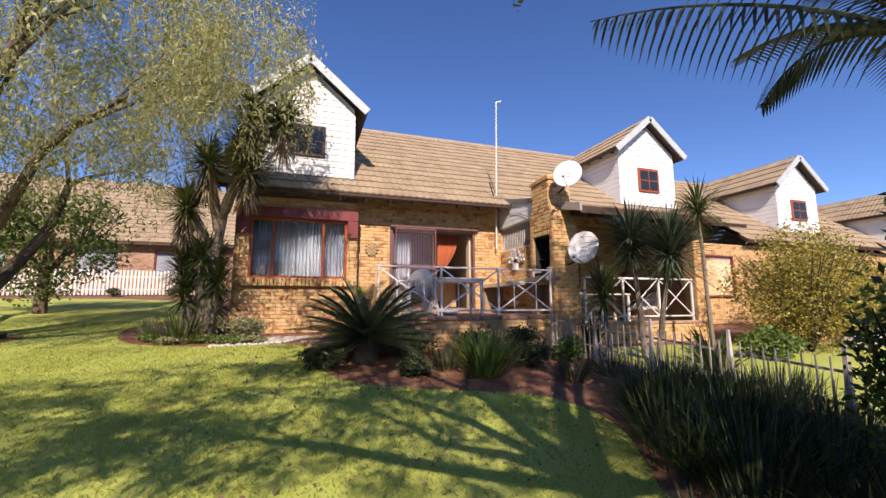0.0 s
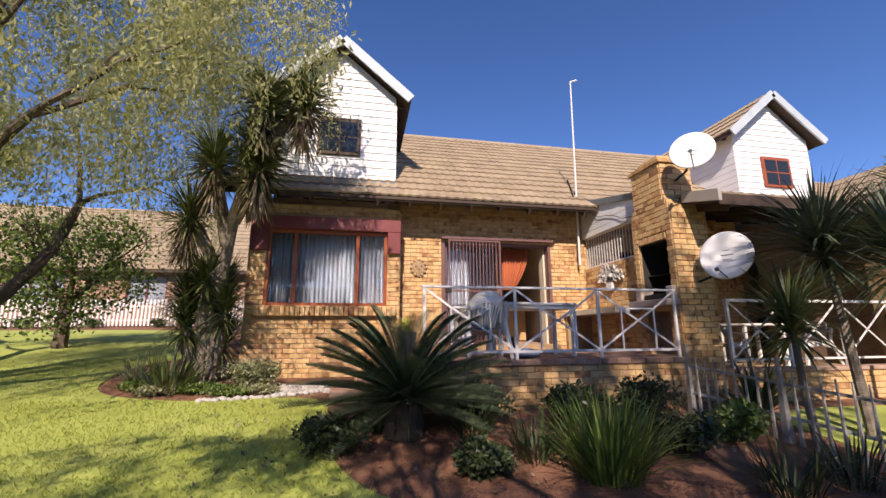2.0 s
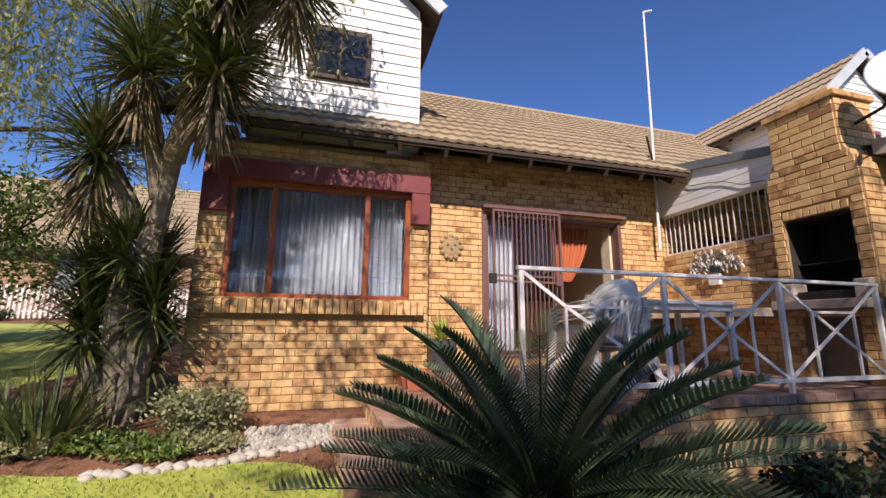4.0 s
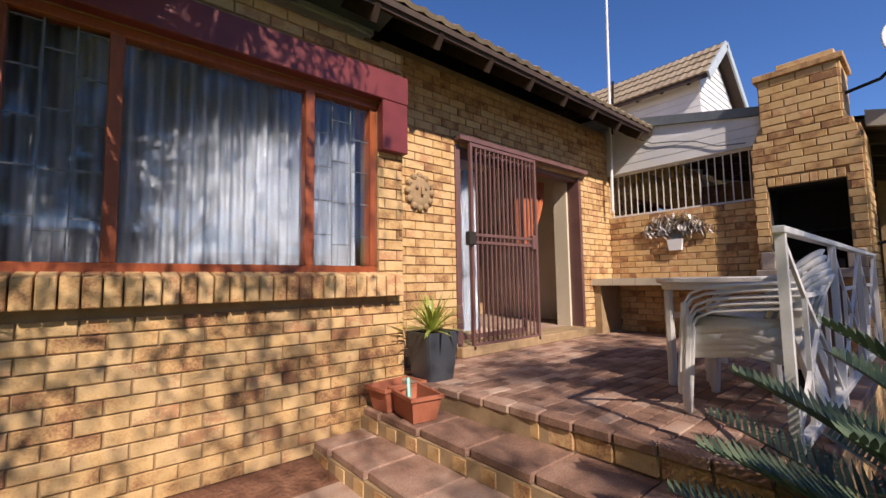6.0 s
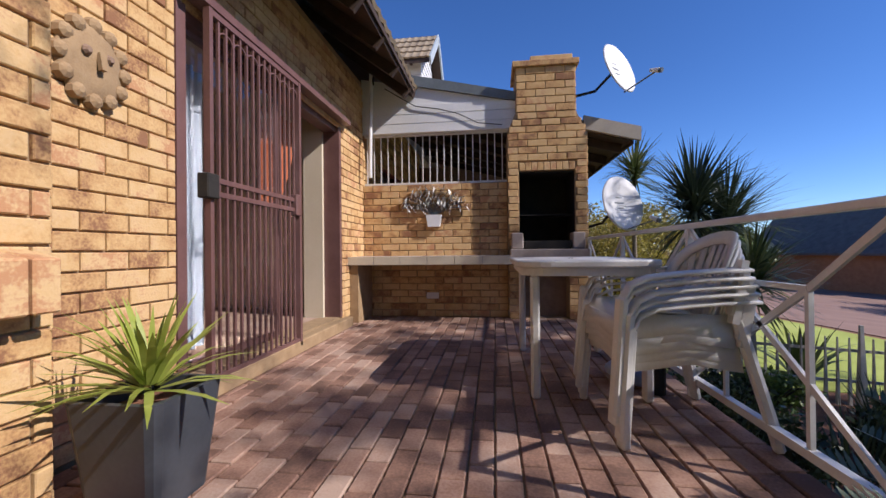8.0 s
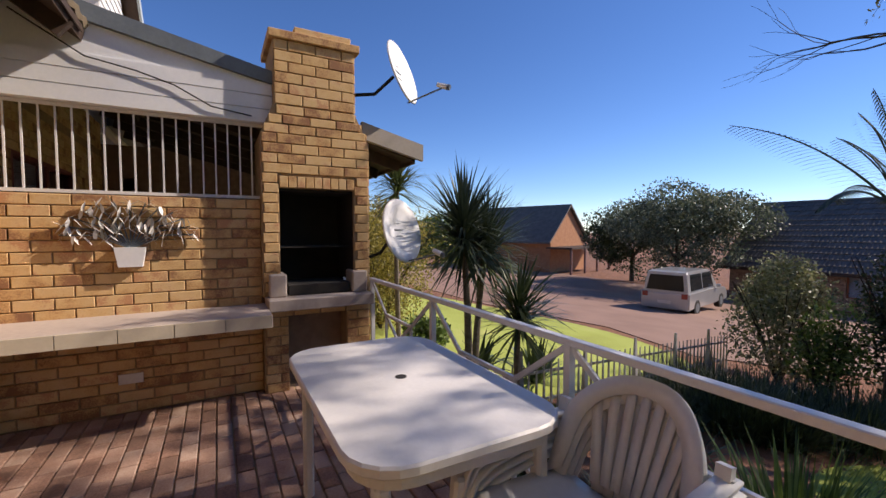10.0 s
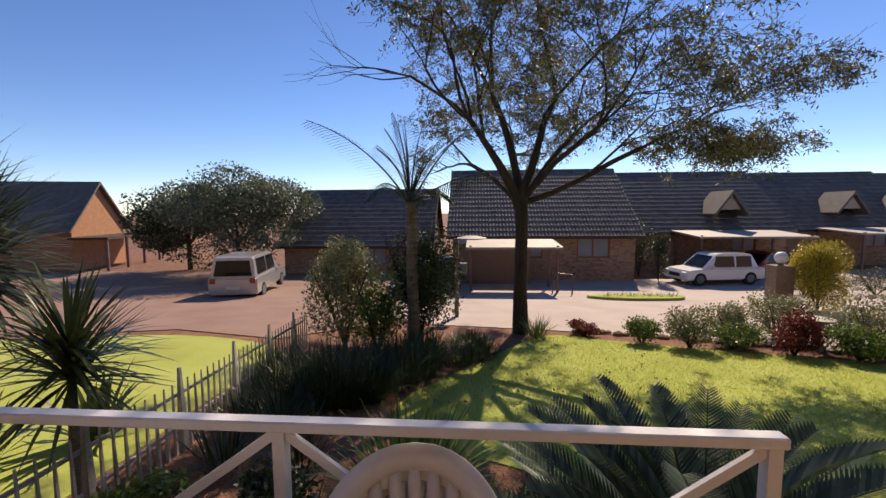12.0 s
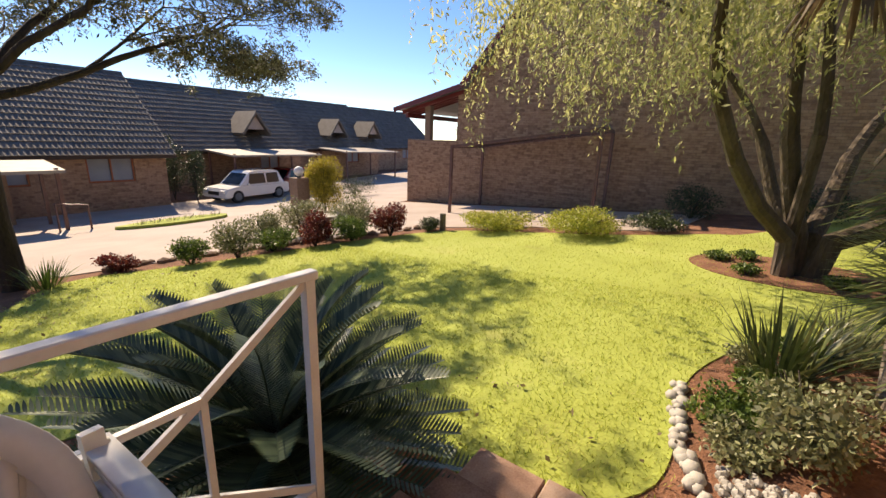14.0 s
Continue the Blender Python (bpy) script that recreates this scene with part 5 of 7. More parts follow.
# weeping pepper tree
tw = Vector((-5.95, 9.75, ground_z(-5.95, 9.75)))
tree = thing("pepper_tree", tw, "multi-stemmed weeping tree with pale yellow-green foliage on the lawn", "tree")
rng = random.Random(33)
bm, tips = bmesh.new(), []
STEMS = [((0.0, 0.0), (0.15, -0.2, 1.0), 0.14), ((0.16, -0.1), (0.55, -0.5, 1.0), 0.13), ((-0.1, 0.12), (-0.6, 0.2, 1.0), 0.15), ((0.05, 0.25), (0.15, 0.8, 1.0), 0.15), ((-0.1, -0.1), (-0.2, -0.3, 1.0), 0.11), ((0.1, -0.12), (0.25, 0.0, 1.3), 0.1)]
for (ox, oy), d, r in STEMS:
    b0 = tw + Vector((ox, oy, -0.05))
    dd = Vector(d).normalized()
    p1 = b0 + Vector((0, 0, 0.5)) + dd * 0.2
    p2 = b0 + dd * 2.2
    tube([b0, p1, b0 + dd * 1.3 + Vector((0, 0, 0.1)), p2], [r * 1.15, r, r * 0.9, r * 0.85], 10, bm)
    grow(bm, p2, (dd.x, dd.y, dd.z * 0.9), 2.3, r * 0.8, 4, rng, tips, bend=0.35, split=(2, 3), shrink=0.72, rise=0.05, spreadang=0.62)
part("trunk", bm, BARK, tree)


def allowed(p):
    x, y, z = p
    # Keeps the extra unseen leaves that dapple the bay wall.
    if (x + 1.6) ** 2 / 2.2 + (y - 4.2) ** 2 / 1.6 + (z - 6.5) ** 2 / 0.7 < 1:
        return True
    if y < 7.4 and x > -3.4 and math.sin(x * 7.3 + y * 5.1 + z * 3.7) > 0.35:
        return False
    if y > 8.0 and x > -1.9 and z < 5.2:
        return False
    if y > 8.0 and x > 0.5:
        return False
    if x > 0.3 or z < 2.6 or (y < 6.5 and z < 3.6 and x > -3.4) or (y < 4.6 and z < 5.6):
        return False
    return True


tp = [p for p, d, k in tips if allowed(p)]
nr = np.random.default_rng(9)
sel = [tp[i] for i in nr.permutation(len(tp))[:3600]]
clumps = [tuple(np.array([-1.1, 7.2, 6.3]) + nr.uniform(-1, 1, 3) * np.array([0.9, 0.8, 0.9])) for k in range(20)]
# Leaf clumps added out of view, only to throw dapples on the bay wall.
clumps += [tuple(np.array([-1.6, 4.2, 6.5]) + nr.uniform(-1, 1, 3) * np.array([1.3, 1.1, 0.7])) for k in range(9)]
while len(clumps) < 600:
    q = nr.normal(0, 1, 3)
    q = q / np.linalg.norm(q) * nr.uniform(0.45, 1.0)
    c = np.array([-3.9, 7.9, 6.1]) + q * np.array([4.9, 4.9, 3.0])
    if allowed(c) and c[2] > 3.7 + 0.35 * nr.random():
        clumps.append(tuple(c))
sel = sel + [tuple(np.array(c) + nr.normal(0, 1, 3) * np.array([0.22, 0.22, 0.2])) for c in clumps for k in range(9)]
sel = [q for q in sel if allowed(q)]
v1, f1 = leaf_cloud(sel, nr, 0.11, 9, (0.12, 0.12, 0.14), droop=1.3, ratio=0.3)
part("crown", (v1, f1), LEAF_PEPPER, tree)
strands = []
for p in [sel[i] for i in nr.permutation(len(sel))[:2000]]:
    ln = nr.uniform(0.4, 1.3)
    if p[2] - ln < 2.2:
        continue
    for s in range(int(ln / 0.055)):
        strands.append((p[0] + nr.normal(0, 0.012), p[1] + nr.normal(0, 0.012), p[2] - s * 0.055))
part("hanging_foliage", leaf_cloud([q for q in strands if allowed(q)], nr, 0.085, 2, (0.03, 0.03, 0.02), droop=1.6, ratio=0.25), LEAF_PEPPER, tree)

RING = smooth_outline([(-6.9, 8.6), (-6.2, 8.35), (-5.4, 8.9), (-5.0, 9.9), (-5.1, 10.7), (-6.0, 10.9), (-6.8, 10.3), (-7.1, 9.4)])
tagged(part("tree_bed", sheet(RING, ground_z, 0.022, 0.05), SOIL, None, "ring of bare red soil round the weeping tree", kind="structure"), category="flower bed")
for i, (x, y) in enumerate([(-6.5, 8.75), (-5.6, 9.2), (-6.75, 9.2), (-5.35, 10.3)]):
    shrub("low_shrub", (x, y), (0.32, 0.26, 0.09), 900, 0.05, LEAF_GREEN, "low green plant on the soil round the tree", seed=610 + i, group="plants round the weeping tree")

# tall yucca at the house corner
gz = ground_z(-1.75, 10.1)
yucca_tree("yucca", [[(-1.75, 10.1, gz - 0.05), (-1.72, 10.05, 2.2), (-1.5, 9.8, 3.6), (-1.1, 9.35, 4.9)],
                     [(-1.72, 10.0, 2.4), (-1.9, 10.0, 3.1), (-2.25, 9.95, 3.8)],
                     [(-1.6, 9.95, 3.2), (-1.75, 9.8, 4.0), (-1.85, 9.7, 4.7)],
                     [(-1.2, 9.45, 4.4), (-0.8, 9.2, 4.9), (-0.35, 9.05, 5.6)],
                     [(-1.3, 9.5, 4.3), (-1.1, 9.2, 4.9), (-0.95, 9.0, 5.5)],
                     [(-1.5, 9.8, 3.6), (-1.3, 9.5, 4.1), (-1.0, 9.2, 4.5)],
                     [(-1.78, 10.1, 1.0), (-2.1, 10.15, 1.5), (-2.2, 10.15, 1.95)],
                     [(-1.8, 10.1, 1.1), (-1.9, 10.0, 2.0), (-1.85, 10.0, 2.7)],
                     [(-1.7, 10.1, 1.2), (-1.6, 10.1, 1.9), (-1.6, 10.1, 2.2)],
                     [(-1.95, 10.25, 1.0), (-1.95, 10.3, 1.9), (-1.9, 10.3, 2.6)],
                     [(-1.8, 10.35, 1.0), (-1.75, 10.4, 1.9), (-1.72, 10.4, 2.6)],
                     [(-2.0, 10.3, 1.0), (-2.2, 10.3, 1.5), (-2.3, 10.3, 2.45)],
                     [(-1.7, 10.3, 1.0), (-1.66, 10.35, 1.3), (-1.65, 10.35, 1.7)]],
           "tall branching yucca with dry leaf skirts at the house corner", 4, 330, 0.62, radius=0.12)
strappy("strap_leaf_clump", (-2.05, 9.45), 130, 0.75, 0.028, LEAF_YUCCA, "grey-green strap-leaved clump in the corner bed", 1, 1.0, 0.25)
shrub("low_shrub", (-1.05, 9.55), (0.55, 0.38, 0.24), 3600, 0.05, LEAF_LAV, "low pale green ground cover by the brick wall", seed=3)
for i, (x, y, m) in enumerate([(-1.55, 9.3, LEAF_GREEN), (-2.1, 9.25, LEAF_LAV), (-2.6, 9.65, LEAF_GREEN), (-0.7, 9.2, LEAF_LAV), (-1.1, 9.1, LEAF_GREEN), (-2.75, 10.3, LEAF_LAV)]):
    shrub("ground_cover", (x, y), (0.36, 0.26, 0.08), 1500, 0.045, m, "low spreading green ground cover on red soil by the house corner", seed=640 + i, stems=4, group="corner bed ground cover")
strappy("strap_leaf_clump", (-2.7, 9.95), 90, 0.6, 0.02, LEAF_LAV, "pale arching strap-leaved clump in the corner bed", 31, 1.2, 0.18)
stones = thing("stone_edging", (-0.6, 8.3, 0.75), "row of pale rounded stones edging the bed", "stones")
rng = random.Random(12)
for i in range(46):
    u = i / 45
    x, y = -1.4 + 1.5 * u + rng.uniform(-0.04, 0.04), 8.78 + 0.35 * u * u + rng.uniform(-0.04, 0.04)
    own = bmesh.new()
    bmesh.ops.create_icosphere(own, subdivisions=1, radius=rng.uniform(0.035, 0.065), matrix=Matrix.Translation((x, y, ground_z(x, y) + 0.02)) @ Matrix.Diagonal((1.2, 1, 0.7, 1)))
    part("stone", own, STONE, stones, smooth=True)
vs, fs = [], []
nr = np.random.default_rng(2)
bm = bmesh.new()
for i in range(420):
    x, y = nr.uniform(-0.5, 0.3), nr.uniform(9.1, 9.7)
    r = nr.uniform(0.015, 0.035)
    bmesh.ops.create_icosphere(bm, subdivisions=1, radius=r, matrix=Matrix.Translation((x, y, ground_z(x, y) + r * 0.3)))
part("white_gravel", bm, STONE, None, "patch of pale gravel below the steps", kind="stuff")

# plants below the terrace
strappy("strap_leaf_clump", (2.75, 5.75), 260, 0.8, 0.022, LEAF_GREEN, "arching green strap-leaved clump below the terrace", 5, 1.1, 0.28)
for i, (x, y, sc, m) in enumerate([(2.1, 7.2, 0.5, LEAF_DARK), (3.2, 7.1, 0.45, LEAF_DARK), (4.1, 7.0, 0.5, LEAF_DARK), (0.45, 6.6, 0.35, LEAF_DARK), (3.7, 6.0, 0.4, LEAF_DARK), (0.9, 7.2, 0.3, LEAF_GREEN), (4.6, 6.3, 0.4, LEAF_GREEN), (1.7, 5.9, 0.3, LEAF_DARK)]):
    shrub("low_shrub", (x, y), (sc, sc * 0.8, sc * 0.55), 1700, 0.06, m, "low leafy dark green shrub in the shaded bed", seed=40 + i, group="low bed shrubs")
for i, (x, y) in enumerate([(4.6, 5.3), (3.9, 5.2), (5.0, 4.3), (4.4, 4.6), (1.9, 6.9), (2.3, 6.2), (3.4, 6.5)]):
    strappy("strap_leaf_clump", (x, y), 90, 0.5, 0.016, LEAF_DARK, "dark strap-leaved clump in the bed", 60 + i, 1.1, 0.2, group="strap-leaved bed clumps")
k = 0
rng = random.Random(77)
for i in range(64):
    u, v = rng.random(), rng.uniform(-0.8, 0.8)
    x, y = 1.9 + 3.1 * u + v * 0.45, 1.1 + 2.6 * u - v * 0.9
    if x - y > 2.7 or x > 5.2:
        continue
    if inside(LAWN, x, y):
        continue
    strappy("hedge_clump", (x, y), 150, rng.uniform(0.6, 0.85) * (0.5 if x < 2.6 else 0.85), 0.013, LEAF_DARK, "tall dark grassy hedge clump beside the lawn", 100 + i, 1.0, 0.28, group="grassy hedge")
shrub("shrub", (4.9, 0.7), (1.0, 0.9, 1.15), 10000, 0.07, LEAF_LAV, "twiggy olive-brown shrub behind the hedge", seed=7, stems=16)
shrub("shrub", (3.4, 0.5), (1.0, 0.85, 1.5), 12000, 0.07, LEAF_DARK, "tall dark green shrub under the palm", seed=8, stems=14)
shrub("shrub", (4.0, 1.6), (0.5, 0.5, 0.9), 2600, 0.07, LEAF_GREEN, "green shrub round the palm trunk", seed=9)
strappy("strap_leaf_clump", (0.85, -0.45), 130, 0.55, 0.018, LEAF_GREEN, "upright green clump at the foot of the shade tree", 9, 0.7, 0.2)

# yuccas by the neighbouring patio
g = ground_z(6.3, 6.0)
yucca_tree("yucca", [[(6.15, 6.15, g), (6.12, 6.2, 1.6), (6.1, 6.28, 2.8)], [(6.3, 6.0, g), (6.36, 5.9, 1.4), (6.43, 5.72, 2.6)]], "dark green yucca with twin trunks behind the fence", 41, 420, 0.92, LEAF_PALM, False, 0.06)
yucca_tree("yucca", [[(5.28, 6.05, g - 0.05), (5.25, 6.08, 1.2), (5.22, 6.08, 1.9)]], "smaller yucca with spreading leaves beside the railing", 42, 240, 0.66, LEAF_YUCCA, False, 0.045)
yucca_tree("yucca", [[(8.1, 6.36, 0.55), (8.1, 6.4, 2.2), (8.06, 6.4, 3.65)]], "tall single-trunked yucca in front of the attached house", 43, 230, 0.66, LEAF_YUCCA, False, 0.05)
shrub("golden_shrub", (10.3, 5.9), (2.0, 1.5, 1.4), 20000, 0.07, LEAF_YELLOW, "broad golden-yellow shrub before the attached house", seed=14, stems=20, lumps=16)
shrub("golden_shrub", (13.6, 7.3), (2.2, 1.4, 1.3), 12000, 0.08, LEAF_YELLOW, "broad yellowish shrub further along the house", seed=15, stems=20, lumps=16)
shrub("shrub", (8.6, 5.6), (0.7, 0.5, 0.3), 2600, 0.09, LEAF_GREEN, "bright green low plant at the lawn edge", seed=16)
for i, (x, y) in enumerate([(5.6, 7.0), (6.3, 4.9), (6.9, 5.5)]):
    t = strappy("split_leaf_plant", (x, y), 34, 0.8, 0.07, LEAF_DARK, "broad-leaved dark plant behind the fence", 200 + i, 1.3, 0.12, group="broad-leaved plants")

# ---- fence ----
fence = thing("picket_fence", (5.2, 4.0, 0.4), "low weathered white picket fence between the gardens", "fence")
FA, FB = Vector((4.95, 7.3)), Vector((5.62, 0.9))
n_p = 52
for i in range(n_p):
    p = FA.lerp(FB, i / (n_p - 1))
    z = ground_z(p.x, p.y)
    post = i % 9 == 0
    w = 0.04 if post else 0.016
    h = 0.86 if post else 0.72
    bm = box(p.x - w, p.x + w, p.y - w, p.y + w, z - 0.05, z + h)
    for v in bm.verts:
        if v.co.z > z + h - 0.01:
            v.co.x, v.co.y = p.x + (v.co.x - p.x) * 0.3, p.y + (v.co.y - p.y) * 0.4
    part("post" if post else "picket", bm, WEATHERED, fence)
for h in (0.25, 0.58):
    part("rail", beam((FA.x + 0.03, FA.y, ground_z(*FA) + h), (FB.x + 0.03, FB.y, ground_z(*FB) + h), 0.02, 0.03), WEATHERED, fence)

fence = thing("picket_fence", (-12, 22.4, 1.9), "white picket fence across the top of the lawn", "fence")
FA, FB = Vector((-26.0, 20.6)), Vector((-4.6, 23.6))
n_p = 150
for i in range(n_p):
    p = FA.lerp(FB, i / (n_p - 1))
    z = ground_z(p.x, p.y) + 0.05
    part("picket", box(p.x - 0.04, p.x + 0.04, p.y - 0.012, p.y + 0.012, z, z + 1.15), WHITE_METAL, fence)
for h in (0.3, 0.9):
    part("rail", beam((FA.x, FA.y + 0.035, ground_z(*FA) + h), (FB.x, FB.y + 0.035, ground_z(*FB) + h), 0.03, 0.06), WHITE_METAL, fence)
for i in range(9):
    shrub("low_shrub", (-24 + i * 2.3, 20.5 + i * 0.3), (0.45, 0.35, 0.22), 500, 0.09, LEAF_DARK, "low clipped shrub before the white fence", seed=300 + i, group="shrubs along the white fence")

# ---- neighbouring patio ----
npat = thing("neighbour_terrace", (7.8, 7.7, 0.5), "low brick patio wall of the attached house", "wall", kind="structure")
part("core", box(6.02, 9.6, 7.62, 7.82, 0.4, 1.12), MORTAR, npat)
part("patio_floor", box(6.02, 9.6, 7.82, 10.62, 0.4, 1.10), MORTAR, npat)
brick_field(npat, (6.02, 7.62, 0.4), (1, 0, 0), (0, -1, 0), 3.58, 0.72, pieces=0)
part("coping", box(6.02, 9.62, 7.58, 7.84, 1.12, 1.18, bevel=0.008), PAVER, npat)
part("column_core", box(9.28, 9.6, 7.62, 7.94, 1.12, 3.7), MORTAR, npat)
brick_field(npat, (9.28, 7.62, 1.18), (1, 0, 0), (0, -1, 0), 0.32, 2.5, pieces=0)
rail2 = thing("balustrade", (7.7, 7.72, 1.18), "white steel patio railing of the attached house", "railing")
for x in (6.1, 7.15, 8.2, 9.24):
    part("post", box(x - 0.02, x + 0.02, 7.70, 7.74, 1.18, 2.15), WHITE_METAL, rail2)
part("rail", box(6.08, 9.26, 7.69, 7.75, 2.15, 2.19), WHITE_METAL, rail2)
part("rail", box(6.08, 9.26, 7.70, 7.74, 1.28, 1.31), WHITE_METAL, rail2)
for a in (6.12, 7.17, 8.22):
    part("brace", beam((a, 7.72, 1.31), (a + 1.0, 7.72, 2.15), 0.014, 0.024), WHITE_METAL, rail2)
    part("brace", beam((a + 1.0, 7.72, 1.31), (a, 7.72, 2.15), 0.014, 0.024), WHITE_METAL, rail2)
nt = thing("garden_table", (7.6, 8.8, 1.10), "white plastic table on the neighbouring patio", "table")
part("tabletop", box(7.2, 8.1, 8.5, 9.1, 1.80, 1.84, bevel=0.01), PLASTIC, nt)
for sx in (7.25, 8.05):
    for sy in (8.55, 9.05):
        part("leg", box(sx - 0.025, sx + 0.025, sy - 0.025, sy + 0.025, 1.10, 1.80), PLASTIC, nt)
copy_thing(first, Matrix.Translation((6.75, 8.6, 1.10)) @ pose(0, 0, 0, 0, 0, -70))
copy_thing(first, Matrix.Translation((8.7, 8.7, 1.10)) @ pose(0, 0, 0, 0, 0, 80))
redwall = thing("low_brick_wall", (19.5, 9.4, 0.8), "low red brick garden wall beside the far lawn", "wall", kind="structure")
part("wall_body", box(15.0, 27.0, 9.2, 9.4, 0.7, 1.55), surface("red_brick", [(0.22, 0.06, 0.035), (0.34, 0.11, 0.07)], rough=0.9, scale=5, fine=50, bump=0.3), redwall)
rocks = thing("rock_pile", (12.6, 6.9, 0.6), "pale brown boulders under the golden shrub", "rocks")
for i in range(6):
    rng = random.Random(i + 90)
    own = bmesh.new()
    bmesh.ops.create_icosphere(own, subdivisions=2, radius=rng.uniform(0.25, 0.4), matrix=Matrix.Translation((11.8 + i * 0.42, 6.1 + rng.uniform(-0.2, 0.3), 0.72)) @ Matrix.Diagonal((1.3, 1, 0.7, 1)))
    for v in own.verts:
        v.co += Vector((noise.noise(v.co * 3), noise.noise(v.co * 3 + Vector((5, 5, 5))), noise.noise(v.co * 3 + Vector((9, 1, 1))))) * 0.07
    part("boulder", own, STONE, rocks)

# ---- houses round about ----


def far_house(name, x0, x1, yf, z0, eave, rise, depth, face, label, wins=(), tile=None, wall=None, red=None):
    """A house along x, its front at yf facing face * y."""
    h = thing(name, ((x0 + x1) / 2, yf, z0), label, "house")
    yb = yf - face * depth
    ya, yc = min(yf, yb), max(yf, yb)
    ze = z0 + eave
    wm = wall or MORTAR_BROWN
    zb = z0 - 0.8
    fw = (yf - 0.2, yf) if face > 0 else (yf, yf + 0.2)
    wall_with_holes("front_wall", h, x0, x1, zb, ze, fw[0], fw[1], [(a, b, c, d) for a, b, c, d in wins], wm)
    brick_field(h, (x0, yf, z0), (1, 0, 0), (0, face, 0), x1 - x0, eave, [(a - x0, b - x0, c - z0, d - z0) for a, b, c, d in wins], pieces=0, near=BRICK_BROWN, far=BRICK_BROWN)
    ym = (ya + yc) / 2
    for xa, xb in ((x0, x0 + 0.2), (x1 - 0.2, x1)):
        part("gable_wall", prism([(ya + 0.2, zb), (yc - 0.2, zb), (yc - 0.2, ze), (ym, ze + rise - 0.15), (ya + 0.2, ze)], "x", xa, xb), wm, h)
    part("back_wall", box(x0, x1, *((ya, ya + 0.2) if face > 0 else (yc - 0.2, yc)), zb, ze), wm, h)
    o = 0.5
    k = rise / ((yc - ya) / 2)
    rf = part("roof", prism([(ya - o, ze - o * k), (ym, ze + rise), (yc + o, ze - o * k), (yc + o, ze - o * k - 0.12), (ym, ze + rise - 0.14), (ya - o, ze - o * k - 0.12)], "x", x0 - 0.3, x1 + 0.3), DARKWOOD, h)
    dn = Vector((0, face * ((yc - ya) / 2 + o), -rise - o * k))
    tile_field(h, (x0 - 0.3, ym, ze + rise + 0.01), (1, 0, 0), dn, x1 - x0 + 0.6, dn.length, far=tile or TILE_GREY, near=tile or TILE_GREY)
    part("ridge_capping", prism([(ym - 0.15, ze + rise - 0.03), (ym, ze + rise + 0.1), (ym + 0.15, ze + rise - 0.03)], "x", x0 - 0.3, x1 + 0.3), tile or TILE_GREY, h)
    for a, b, c, d in wins:
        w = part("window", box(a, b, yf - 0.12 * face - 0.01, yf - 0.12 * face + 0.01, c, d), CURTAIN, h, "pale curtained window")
        for q in range(1 + int((b - a) / 0.6)):
            xx = a + (b - a - 0.06) * q / int((b - a) / 0.6)
            part("frame", box(xx, xx + 0.06, yf - 0.10 * face, yf - 0.04 * face, c, d) if face < 0 else box(xx, xx + 0.06, yf - 0.10, yf - 0.04, c, d), red or FRAMEWOOD, w)
        part("frame", box(a, b, min(yf - 0.11 * face, yf - 0.03 * face), max(yf - 0.11 * face, yf - 0.03 * face), c, c + 0.07), red or FRAMEWOOD, w)
        part("frame", box(a, b, min(yf - 0.11 * face, yf - 0.03 * face), max(yf - 0.11 * face, yf - 0.03 * face), d - 0.07, d), red or FRAMEWOOD, w)
    return h


far_house("far_house", -6.2, 3.4, -13.5, -0.88, 2.75, 3.5, 9.5, 1, "brown brick house with dark tiled roof across the driveway", [(-4.9, -3.2, 0.35, 1.45), (-1.4, -0.7, 0.35, 1.3)])
far_house("far_house", -16.5, -8.2, -17.5, -0.9, 2.75, 3.6, 9.5, 1, "brown brick house with dark roof beyond the white car", [(-14.8, -13.4, 0.3, 1.4)])
far_house("far_house", -27.5, -18, -20.5, -0.9, 2.75, 3.7, 9.5, 1, "brown brick house in the far row", [(-25, -23.5, 0.3, 1.4)])
far_house("far_house", -40, -29, -23.5, -0.9, 2.75, 3.8, 9.5, 1, "brown brick house at the end of the row", [(-36, -34.5, 0.3, 1.4)])
far_house("far_house", 4.9, 13.8, -15.5, -1.3, 2.5, 3.1, 8.0, 1, "low brick house with dark tiled roof behind bushes", [(7.5, 9.0, -0.3, 0.9)])
far_house("far_house", -22, -3.4, 25.2, 2.2, 3.0, 3.9, 9.5, -1, "buff brick house with brown tiles behind the white fence", [(-15.4, -13.2, 3.1, 4.6), (-10.6, -8.8, 3.1, 4.6), (-7.2, -6.2, 3.1, 4.5), (-19.5, -17.6, 3.1, 4.6)], TILE_FAR, MORTAR, REDWOOD)
for gx, gy in ((-13.1, -17.3), (-22.4, -20.3), (-26.6, -20.3)):
    sg_ = thing("porch_gable", (gx, gy, 2.7), "small pale porch gable with a dark roof on the far house", "gable")
    part("gable_board", prism([(gx - 0.6, 2.85), (gx + 0.6, 2.85), (gx, 3.75)], "y", gy - 0.1, gy), CONCRETE, sg_)
    for sd in (-1, 1):
        part("roof_slope", prism([(gx, 4.0), (gx + sd * 1.0, 2.6), (gx + sd * 0.94, 2.45), (gx, 3.8)], "y", gy - 2.2, gy + 0.25), TILE_GREY, sg_)
gh = thing("gable_house", (29.5, -19.0, -1.0), "orange brick house with a gable and dark roof down the street", "house")
gw = [(-2.9, -1.4), (2.9, -1.4), (2.9, 2.1), (0, 4.9), (-2.9, 2.1)]
